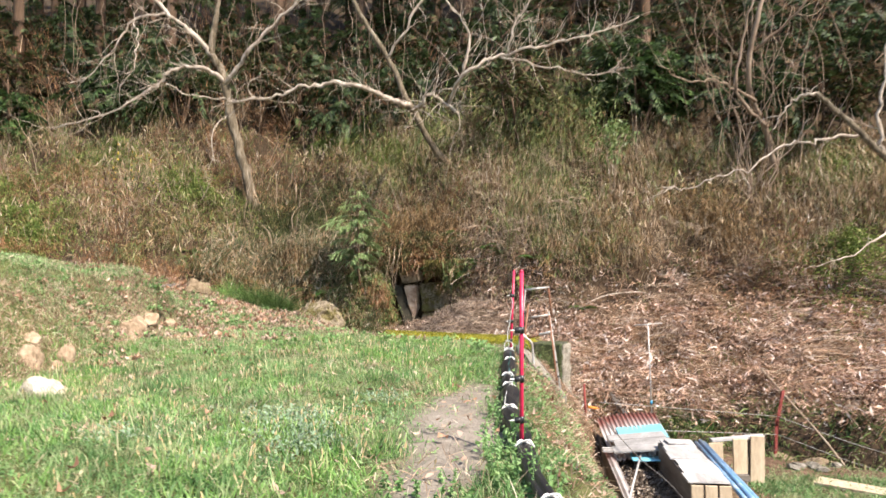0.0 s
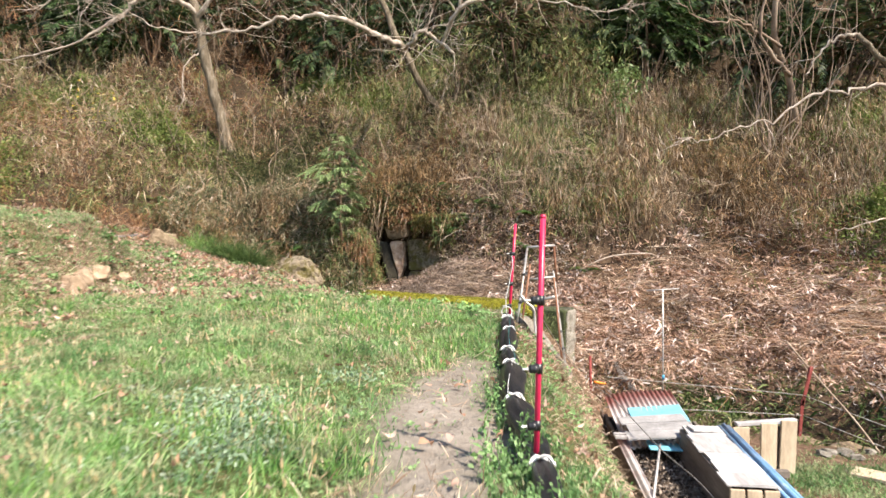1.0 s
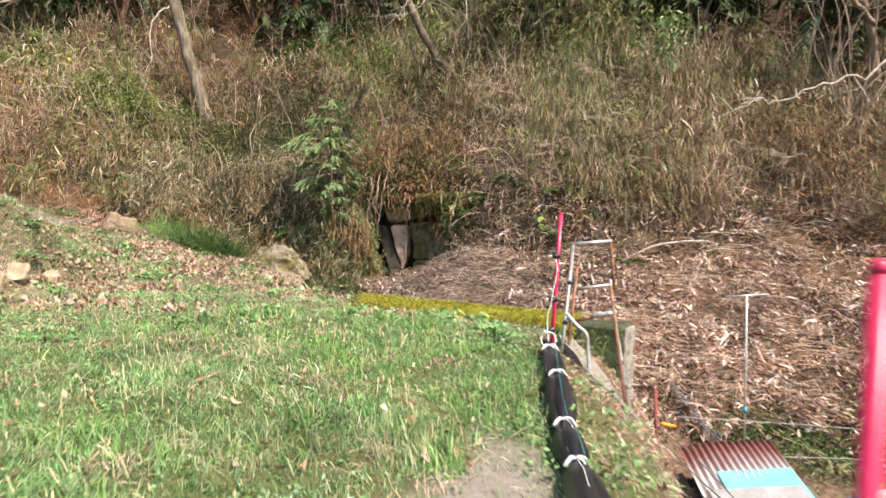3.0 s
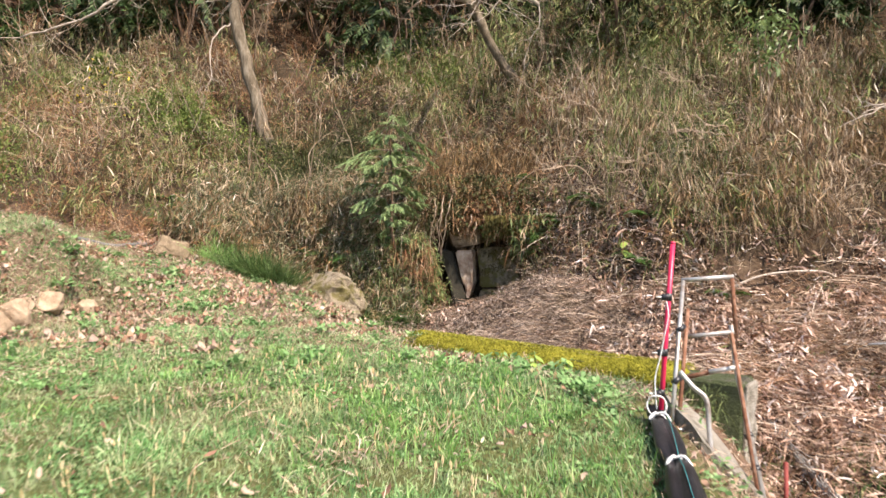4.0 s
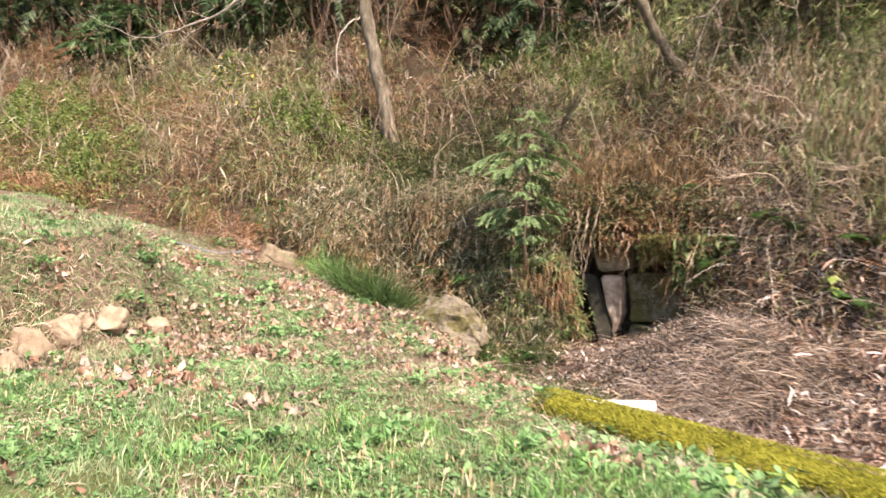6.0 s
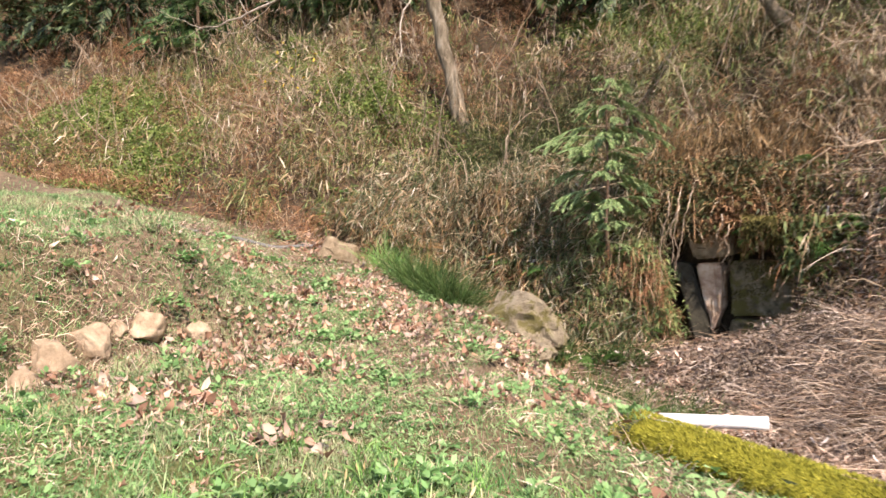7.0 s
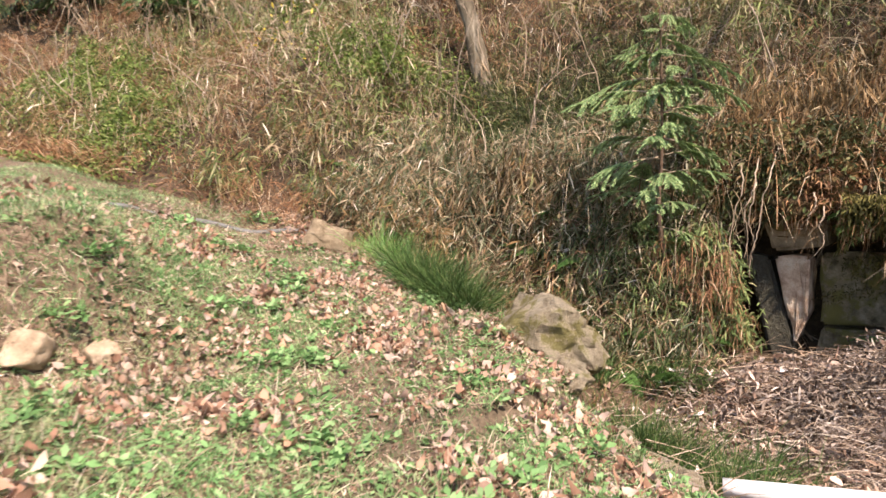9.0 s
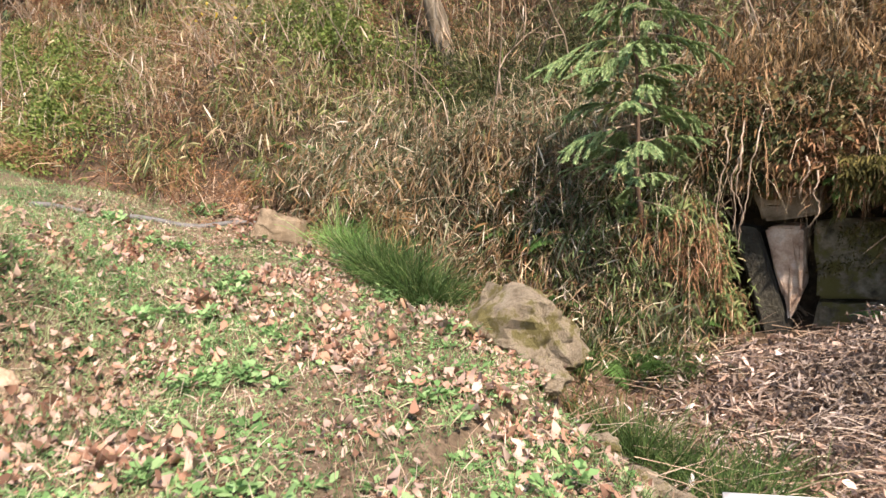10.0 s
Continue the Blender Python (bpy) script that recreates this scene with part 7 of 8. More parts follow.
    pieces.append((*ribbons(P, ways(500, 0.55, (0, -0.3, 0.0)), rng.uniform(0.08, 0.4, 500), 0.008, 0.9, (1, 0.8, 0)), 1))
    P = np.stack([rng.uniform(-1.5, 0.6, 3600), rng.uniform(14.8, 15.3, 3600), rng.uniform(1.12, 1.95, 3600)], -1)
    L = rng.uniform(0.02, 0.07, 3600)
    pieces.append((*ribbons(P, ways(3600, 0.6, (0, -0.5, 0.2)), L, L * 0.5, 0.4, (0.4, 1, 0)), 2))
    # stems from above that arch down over the edge
    P = np.stack([rng.uniform(-1.7, 1.2, 420), rng.uniform(15.0, 15.6, 420), rng.uniform(1.5, 2.0, 420)], -1)
    pieces.append((*arcs(P, ways(420, 0.4, (0.1, -0.75, 0.35)), rng.uniform(0.25, 0.75, 420), rng.uniform(0.004, 0.008, 420), rng.uniform(0.5, 1.1, 420)), 3))
    # a shaggy coat over the whole turf
    n = 11000
    d = ways(n, 1.0, (0, -0.35, 0.75))
    d = d[d[:, 2] > -0.3]
    n = len(d)
    local = d * np.array([1.08, 0.64, 0.52])
    tilt = radians(24)
    P = np.stack([-0.58 + local[:, 0], 15.45 + local[:, 1] * math.cos(tilt) - local[:, 2] * math.sin(tilt), 1.42 + local[:, 1] * math.sin(tilt) + local[:, 2] * math.cos(tilt)], -1)
    L = rng.uniform(0.03, 0.12, n)
    tone = blotch(P[:, 0], P[:, 2], 0.5, 81) + rng.normal(0, 0.35, n)
    way = unit(d * [0.5, 0.5, 0.5] + [0, -0.3, -0.15] + rng.normal(0, 0.45, (n, 3)))
    for mat, chosen, wide in ((3, tone < -0.35, 0.14), (0, (tone >= -0.35) & (tone < 0.15), 0.16), (2, tone >= 0.15, 0.14)):
        k = int(chosen.sum())
        pieces.append((*ribbons(P[chosen], way[chosen], L[chosen], L[chosen] * wide, rng.uniform(0.1, 0.6, k), (0.5, 1, 0)), mat))
    C = np.stack([rng.uniform(-1.55, 0.4, 900), rng.uniform(15.3, 16.1, 900), np.zeros(900)], -1)
    C[:, 2] = 1.75 + 0.45 * (C[:, 1] - 15.3) + rng.uniform(-0.1, 0.1, 900)
    L = rng.uniform(0.25, 0.8, 900)
    pieces.append((*arcs(C, ways(900, 0.3, (0.05, -0.4, 1)), L, 0.006, rng.uniform(0.2, 0.9, 900), 3), 1))
    P = np.repeat(C, 6, 0) + np.stack([rng.normal(0, 0.08, 5400), rng.normal(-0.1, 0.1, 5400), np.repeat(L, 6) * rng.uniform(0.1, 0.8, 5400)], -1)
    l2 = rng.uniform(0.08, 0.2, 5400)
    pieces.append((*ribbons(P, ways(5400, 0.4, (0, -0.3, -0.8)), l2, l2 * rng.uniform(0.05, 0.09, 5400), 0.1, (0.4, 1, 0)), 0))
    # growth that hangs in front of the opening's side
    B = np.stack([rng.uniform(-1.5, -1.12, 60), rng.uniform(14.72, 14.95, 60), rng.uniform(0.0, 1.0, 60)], -1)
    B[:, 0] += 0.3 * (0.5 - B[:, 2])
    P = np.repeat(B, 16, 0) + rng.normal(0, 0.035, (960, 3))
    pieces.append((*arcs(P, ways(960, 0.5, (0.1, -0.5, -0.1)), rng.uniform(0.07, 0.2, 960), rng.uniform(0.005, 0.01, 960), rng.uniform(0.4, 1.1, 960), 3), 3))
    P = np.repeat(B, 40, 0) + rng.normal(0, 0.06, (2400, 3))
    L = rng.uniform(0.04, 0.11, 2400)
    pieces.append((*ribbons(P, ways(2400, 0.6, (0.1, -0.5, 0)), L, L * 0.2, 0.5, (0.4, 1, 0)), 4))
    # moss cushions on the faces of the squared stones
    C = np.stack([rng.uniform(-0.45, 0.75, 34), np.zeros(34), rng.uniform(0.3, 0.85, 34)], -1)
    P = np.repeat(C, 45, 0) + np.stack([rng.normal(0, 0.05, 1530), np.zeros(1530), rng.normal(0, 0.04, 1530)], -1)
    P[:, 1] = np.interp(P[:, 0], [-0.5, 0.15, 0.2, 0.75], [15.2, 15.1, 15.03, 14.83]) - 0.01
    pieces.append((*ribbons(P, ways(1530, 0.6, (0, -0.7, -0.1)), rng.uniform(0.02, 0.045, 1530), 0.012, 0.3, (0.6, 1, 0)), 5))
    # moss and withered grass hanging over the squared stones
    n = 5200
    x = rng.uniform(-0.42, 1.0, n)
    z = 1.32 - rng.uniform(0, 1, n) ** 1.3 * (0.42 + 0.3 * smooth((x - 0.1) / 0.5) + 0.12 * np.sin(x * 9))
    y = np.interp(x, [-0.5, 0.15, 0.75, 1.0], [15.08, 15.02, 14.82, 14.72]) - 0.3 * smooth((z - 0.75) / 0.5) + rng.normal(0, 0.03, n)
    P = np.stack([x, y, z], -1)
    tone = blotch(x * 1.6, z * 1.6, 0.45, 84) + rng.normal(0, 0.3, n)
    L = rng.uniform(0.025, 0.08, n)
    way = ways(n, 0.5, (0, -0.5, -0.55))
    for mat, chosen, wide in ((5, tone > -0.05, 0.3), (3, (tone <= -0.05) & (tone > -0.5), 0.12), (4, tone <= -0.5, 0.2)):
        pieces.append((*ribbons(P[chosen], way[chosen], L[chosen], L[chosen] * wide, 0.4, (0.5, 1, 0)), mat))
    P = np.stack([rng.uniform(-0.9, 0.9, 46), rng.uniform(14.74, 14.92, 46), rng.uniform(0.95, 1.3, 46)], -1)
    pieces.append((*arcs(P, ways(46, 0.5, (0.05, -0.3, -0.4)), rng.uniform(0.08, 0.26, 46), rng.uniform(0.003, 0.006, 46), rng.uniform(0.5, 1.2, 46)), 3))
    stuff("turf_growth", pieces, [M_SASA, M_CANE, M_FOOT, M_BROWN, M_BANKGREEN, M_WALLMOSS], "leaves, roots and moss hanging over the stones", "turf")
    roots = []
    for k in range(6):
        x, z0, z1 = -1.16 + 0.05 * k * rng.uniform(0.6, 1.2), rng.uniform(1.4, 1.85), rng.uniform(0.45, 0.8)
        if k > 3:
            x += 0.35
            z0, z1 = rng.uniform(1.2, 1.4), rng.uniform(0.8, 1.05)
        zz = np.linspace(z0, z1, 6)
        line = np.stack([x + (zz - z1) ** 2 * rng.uniform(-0.05, 0.28) + rng.normal(0, 0.02, 6), 14.66 + 0.22 * np.clip(zz - 1.3, 0, 1) + rng.normal(0, 0.015, 6), zz], -1)
        line[0, 1] += 0.15
        l = curve_through(line, 5, 0.004)
        roots.append(tube(l, np.linspace(0.007, 0.003, len(l)), 5))
    place = ob.matrix_world.inverted()
    for rt in roots:
        root = part_mesh("root", joined("root", [rt], M_TWIG), ob, "pale hanging root")
        root.matrix_local = place


def place_wall():
    """The low wall at the end of the terrace, its top grown over with moss."""
    a, b = Vector((-0.7, 10.82, 0.075)), Vector((1.88, 9.4, 0.05))
    d = b - a
    turn = math.degrees(math.atan2(d.y, d.x))
    L = d.length
    ob = thing("mossy_wall", ((a.x + b.x) / 2, (a.y + b.y) / 2, a.z), "low concrete wall thickly covered with yellow-green moss", "wall", "", turn)
    bm = slab((L, 0.28, 0.95), (0, 0.02, -0.46), bevel=0.02)
    bmesh.ops.subdivide_edges(bm, edges=[e for e in bm.edges if e.calc_length() > 0.2], cuts=8, use_grid_fill=True)
    for v in bm.verts:
        v.co += Vector((0.2, 1, 0.6)) * 0.02 * noise.noise(v.co * 4)
    part("wall_body", bm, M_CONCRETE, ob, "stained grey concrete")
    bm = bmesh.new()
    nx_, na = 90, 14
    rows_ = []
    for i in range(nx_ + 1):
        x = -L / 2 + (L - 0.36) * i / nx_
        thin = (0.85 + 0.25 * noise.noise(Vector((x * 1.7, 3, 3)))) * min(1, (i / nx_) / 0.05, (1 - i / nx_) / 0.06) ** 0.5 if 0 < i < nx_ else 0.02
        row = []
        for j in range(na + 1):
            t = -0.45 + (math.pi + 0.9) * j / na
            bump = 1 + 0.3 * noise.noise(Vector((x * 3, j * 0.5, 1))) + 0.18 * noise.noise(Vector((x * 11, j * 1.3, 4)))
            row.append(bm.verts.new((x, 0.02 + math.cos(t) * (0.165 + 0.025 * bump) * (0.5 + 0.5 * thin), -0.04 + math.sin(t) * 0.105 * bump * thin)))
        rows_.append(row)
    for p, q in zip(rows_, rows_[1:]):
        for j in range(na):
            bm.faces.new((p[j], p[j + 1], q[j + 1], q[j]))
    moss = part("moss", bm, M_MOSS, ob, "thick yellow-green moss")
    moss.data.shade_smooth()
    n = 14000
    x = rng.uniform(-L / 2, L / 2 - 0.4, n)
    t = rng.uniform(-0.4, math.pi + 0.4, n)
    P = np.stack([x, 0.02 + np.cos(t) * 0.18, -0.035 + np.sin(t) * 0.1], -1)
    D = unit(np.stack([rng.normal(0, 0.5, n), np.cos(t), np.sin(t) + rng.normal(0, 0.3, n)], -1))
    part_mesh("moss_tips", mesh_from("moss_tips", *ribbons(P, D, rng.uniform(0.012, 0.03, n), 0.005, 0.1), mats=[M_MOSSTIP]), moss)
    # sunlit end of the wall: its brightness put into a paler facing slab
    end = slab((0.035, 0.24, 0.8), (L / 2 + 0.012, 0.02, -0.4), bevel=0.012)
    bmesh.ops.subdivide_edges(end, edges=[e for e in end.edges if e.calc_length() > 0.15], cuts=6, use_grid_fill=True)
    for v in end.verts:
        v.co += Vector((1, 0.5, 0.5)) * 0.022 * noise.noise(v.co * 7)
    part("end_face", end, M_ENDSTONE, ob, "weathered end of the wall, paler for the sun on it")
    # stones at the foot of its end
    boulder("end_stone", (1.52, 9.2, -0.26), (0.36, 0.3, 0.36), M_ENDSTONE, "mossy weathered stone at the end of the wall", 5.7, 30, "", 0, full=0.02)
    bm = bmesh.new()
    top = [(1.2, 8.62), (1.36, 8.82), (1.56, 8.72), (1.78, 8.42), (1.7, 8.12), (1.34, 8.28)]
    lift = [0.1, 0.11, 0.12, 0.1, 0.08, 0.08]
    zs = [float(land(x, y)) + k for (x, y), k in zip(top, lift)]
    a = [bm.verts.new((x, y, z)) for (x, y), z in zip(top, zs)]
    b = [bm.verts.new((x + 0.01, y, z - 0.2)) for (x, y), z in zip(top, zs)]
    bm.faces.new(a)
    bm.faces.new(b[::-1])
    for k in range(6):
        bm.faces.new((a[k], b[k], b[(k + 1) % 6], a[(k + 1) % 6]))
    bmesh.ops.recalc_face_normals(bm, faces=bm.faces)
    bmesh.ops.triangulate(bm, faces=bm.faces)
    bmesh.ops.subdivide_edges(bm, edges=bm.edges[:], cuts=5, use_grid_fill=True)
    for v in bm.verts:
        v.co += Vector((0.7, 0.7, 1)) * (0.02 * noise.noise(v.co * 5) + 0.008 * noise.noise(v.co * 17))
    me = bpy.data.meshes.new("rock_slab")
    bm.to_mesh(me)
    bm.free()
    me.materials.append(M_GREYSTONE)
    tagged(new("rock_slab", me), "flat grey rock slab by the end of the wall", "stone")
    # grass hanging on the face of the wall's end
    n = 900
    x = rng.uniform(1.05, 1.72, n)
    P = np.stack([x, 10.82 - (x + 0.7) * 0.55 - 0.16, rng.uniform(-0.4, 0.06, n)], -1)
    stuff("wall_grass", [(*arcs(P, ways(n, 0.4, (-0.2, -0.5, 0.2)), rng.uniform(0.05, 0.16, n), 0.005, rng.uniform(0.4, 1.2, n), 3), 0)], [M_BANKGREEN], "green and withered grass on the wall's end", "grass")


def place_pipes():
    ob = thing("drain_pipe", (-0.86, 12.41, -0.318), "white plastic drain pipe sticking out of the bank", "pipe")
    d = np.array([0.83, 0.13, 0.06])
    line = np.array([d * s for s in np.linspace(-0.02, 1.0, 6)])
    part_mesh("pipe", rod_mesh("pipe", line, 0.05, M_PVC, 20), ob)
    e = d / np.linalg.norm(d)
    # black disc over the mouth, painting the shade inside the pipe
    inner = np.array([d * 1.0 + e * 0.001, d * 1.0 + e * 0.003])
    part_mesh("bore", rod_mesh("bore", inner, 0.043, M_BLACKPART, 20), ob, "black disc as the shaded open end")
    pts = curve_through([(-6.5, 12.6, 0), (-6.25, 12.9, 0), (-5.9, 13.4, 0), (-5.55, 13.8, 0), (-5.2, 14.12, 0)], 6)
    pts[:, 2] = land(pts[:, 0], pts[:, 1]) + 0.008 + 0.012 * np.sin(np.arange(len(pts)) * 0.7)
    tagged(new("ground_pipe", rod_mesh("ground_pipe", pts, 0.028, M_GREYPIPE, 12)), "old grey pipe half buried in the grass", "pipe")


# ---- fence poles, black roll, ladder ----


def fence_pole(at, top, r, insulators, label):
    ob = thing("fence_pole", at, label, "fence pole", "red fence poles")
    t = Vector(top)
    pts = [np.array((0, 0, -0.15)), np.array(t) * 0.5, np.array(t)]
    part_mesh("shaft", rod_mesh("shaft", pts, r, M_RED, 14), ob)
    part_mesh("cap", rod_mesh("cap", [np.array(t), np.array(t) * 1.006, np.array(t) * 1.014], [r * 1.03, r * 1.03, r * 0.75], M_RED, 14), ob)
    for z in insulators:
        p = np.array(t) * (z / t.z)
        ins = part_mesh("insulator", joined("insulator", [tube([p + (-0.006, -0.014, 0), p + (-0.012, -0.016, 0), p + (-0.022, -0.018, 0), p + (-0.025, -0.018, 0), p + (-0.035, -0.02, 0.0), p + (-0.041, -0.021, 0)], [0.014, 0.0185, 0.0185, 0.0165, 0.0185, 0.014], 14),
                                                           tube([p + (0, 0, -0.02), p + (0, 0, 0.02)], r * 1.35, 14)], M_BLACKPART), ob, "black plastic ring insulator")
        part_mesh("clip", joined("clip", [tube([p + (-0.04, -0.021, 0), p + (-0.068, -0.034, 0.0)], 0.0045, 8)], M_CORD), ins, "white clip")
    return ob


def roll_bend(y):
    """How far the black roll strays sideways along its length."""
    return float(np.interp(y, [-2.9, -2.3, -1.95, -1.4, -0.6, 0.05, 1.46, 2.77], [0.09, 0.05, 0.02, 0.0, -0.03, -0.02, 0.03, 0.1])) + 0.008 * math.sin(y * 4.1)


def place_fence():
    p1 = fence_pole((1.01, 4.22, float(land(1.01, 4.22))), (0.012, 0, 1.05), 0.0122, (0.715, 0.435, 0.2), "red coated garden fence pole with black insulators")
    p2 = fence_pole((1.12, 8.3, float(land(1.12, 8.3))), (0.055, 0.02, 0.985), 0.0135, (0.7, 0.4, 0.18), "red coated garden fence pole wound with cord")
    cord = [tube(curve_through([(0.02, -0.03, 0.68), (0.03, -0.04, 0.6), (0.015, -0.03, 0.5), (-0.005, -0.03, 0.38), (-0.03, -0.03, 0.26), (-0.02, -0.04, 0.1)], 6), 0.0035, 6)]
    part_mesh("cord", joined("cord", cord, M_CORD), p2, "thin white cord hanging down")
    coil = [tube(curve_through([(math.cos(a) * 0.05 - 0.02, -0.04 + 0.01 * math.sin(3 * a), 0.12 + math.sin(a) * 0.055) for a in np.linspace(0, 11, 24)], 2), 0.0045, 5)]
    part_mesh("cord_coil", joined("cord_coil", coil, M_CORD), p2, "coil of white cord")
    # rolled black sheet along the edge, tied with white cord
    ob = thing("sheet_roll", (1.02, 5.6, 0), "long roll of black plastic sheet tied with white cord", "plastic roll")
    ys = np.linspace(-2.9, 2.76, 230)
    ties = [-2.4, -1.46, -0.38, 0.72, 1.2, 1.98, 2.6]
    rows_, sides = [], 30
    for y in ys:
        pinch = 0.92 - 0.5 * max(math.exp(-abs((y - k) / 0.12) ** 1.3) for k in ties) + 0.2 * noise.noise(Vector((7, y * 2.3, 3)))
        x = roll_bend(y)
        z = float(land(1.02 + x, 5.6 + y)) + 0.055
        row = []
        for j in range(sides):
            a = 2 * math.pi * j / sides
            fold = 1 + 0.13 * math.sin(4 * a + 1.7 * y) - 0.3 * max(0, math.sin(7 * a + 3 * noise.noise(Vector((2, y * 1.1, 9))))) ** 6 + 0.16 * noise.noise(Vector((math.cos(a) * 1.8, math.sin(a) * 1.8, y * 3.4)))
            rad = 0.084 * fold * pinch * (0.8 if y > 2.55 else 1) * float(np.interp(y, [-2.9, -1.9, -1.0], [0.5, 0.68, 1]))
            row.append((x + math.cos(a) * rad, y, z + math.sin(a) * rad * 0.85))
        rows_.append(row)
    v = np.array(rows_).reshape(-1, 3)
    ids_ = np.arange(len(v)).reshape(len(ys), sides)
    nxt = np.roll(ids_, -1, 1)
    q = np.stack([ids_[:-1], nxt[:-1], nxt[1:], ids_[1:]], -1).reshape(-1, 4)
    part_mesh("sheet", mesh_from("sheet", v, q, None, [M_BLACK], smooth_shade=True), ob)
    for end in (0, -1):
        c = v[ids_[end]].mean(0)
        cv = np.concatenate([v[ids_[end]], [c]])
        k = np.arange(sides)
        part_mesh("end_fold", mesh_from("end_fold", cv, None, np.stack([k, (k + 1) % sides, np.full(sides, sides)], -1), [M_BLACK]), ob)
    for k in ties:
        x = roll_bend(k)
        z = float(land(1.02 + x, 5.6 + k)) + 0.055
        loops = []
        for off in (-0.008, 0.006):
            loops.append(tube([(x + math.cos(a) * 0.038, k + off + 0.012 * math.sin(a), z + math.sin(a) * 0.036) for a in np.linspace(0, 2 * math.pi, 20)], 0.0045, 6))
        loops.append(tube(curve_through([(x - 0.01, k, z + 0.04), (x - 0.03, k - 0.03, z + 0.05), (x - 0.06, k - 0.05, z + 0.02)], 4), [0.006, 0.007, 0.008, 0.007, 0.006, 0.007, 0.008, 0.007, 0.004], 6))
        loops.append(tube(curve_through([(x - 0.01, k, z + 0.04), (x + 0.025, k - 0.02, z + 0.05), (x + 0.055, k - 0.04, z + 0.015)], 4), [0.006, 0.007, 0.007, 0.006, 0.007, 0.007, 0.006, 0.006, 0.004], 6))
        part_mesh("tie", joined("tie", loops, M_CORD), ob, "white cord tie")
    for lo, hi, off, mat, label in ((0.75, 2.6, 0.02, M_TEALCORD, "thin teal cord lying along the roll"), (-0.35, 0.7, -0.02, M_CORD, "thin white cord lying along the roll")):
        line = [(roll_bend(y) + off + 0.02 * math.sin(y * 2.7), y, float(land(1.02 + roll_bend(y), 5.6 + y)) + 0.055 + 0.07 - 0.03 * max(math.exp(-((y - k) / 0.12) ** 2) for k in ties)) for y in np.linspace(lo, hi, 22)]
        part_mesh("cord", joined("cord", [tube(line, 0.0022, 5)], mat), ob, label)


def place_ladder():
    ob = thing("pipe_frame", (1.45, 8.6, -0.1), "rusty galvanised ladder-like pipe frame leaning at the wall", "metal frame")
    o = np.array((1.45, 8.6, -0.1))
    P = lambda *p: np.array(p) - o

    def pipe(name, pts, r, mat, label=""):
        part_mesh(name, rod_mesh(name, np.array(pts), r, mat, 10), ob, label)

    lt, lb, rt, rm, rb = P(1.345, 8.9, 0.8), P(1.21, 8.45, -0.02), P(1.63, 8.9, 0.83), P(1.665, 8.9, 0.27), P(1.71, 8.45, -0.36)
    pipe("upright", [lt, lb], 0.013, M_STEEL)
    pipe("upright", [lt + (0.035, 0.02, -0.18), lb + (0.06, 0.1, 0.02)], 0.012, M_RUST, "rusty pipe lashed to the upright")
    pipe("upright", [rt, rm + (0, 0, 0.18)], 0.013, M_RUST, "rusty pipe")
    pipe("upright", [rt + (0.0, 0, -0.3), rm, rb], 0.014, M_STEEL)
    pipe("upright", [rm + (-0.03, 0, 0.22), rb + (-0.03, 0, 0.02)], 0.011, M_RUST, "rusty pipe lashed to the upright")
    pipe("rung", [lt + (-0.01, 0, 0), rt + (0.01, 0, 0)], 0.014, M_STEEL)
    pipe("rung", [P(1.37, 8.9, 0.45), P(1.65, 8.9, 0.49)], 0.014, M_STEEL)
    pipe("rung", [P(1.36, 8.88, 0.2), P(1.69, 8.9, 0.28)], 0.014, M_RUST, "rusty pipe")
    pipe("rung", [P(1.5, 8.86, 0.245), P(1.68, 8.86, 0.285)], 0.015, M_STEEL)
    pipe("brace", curve_through([P(1.24, 8.4, 0.33), P(1.31, 8.38, 0.25), P(1.375, 8.36, 0.19), P(1.387, 8.34, 0.05), P(1.405, 8.3, -0.2)], 4), 0.014, M_STEEL, "bent grey pipe")
    pipe("foot_bar", [P(1.16, 8.42, -0.01), P(1.32, 8.44, 0.0)], 0.012, M_STEEL)
    for z, s in ((0.52, 0.8), (0.24, 0.9)):
        f = (z + 0.02) / 0.82
        p = lb + (lt - lb) * f
        part_mesh("tie", joined("tie", [tube([p + (-0.012, -0.012, -0.016), p + (0.03, 0.012, 0.016)], 0.021 * s, 8)], M_BLACKPART), ob, "black rubber tie")
    for f in (0.55, 0.8):
        p = rm + (rb - rm) * f
        part_mesh("tie", joined("tie", [tube([p + (-0.03, 0, -0.012), p + (0.012, 0, 0.012)], 0.018, 8)], M_BLACKPART), ob, "black rubber tie")


# ---- the lower garden ----


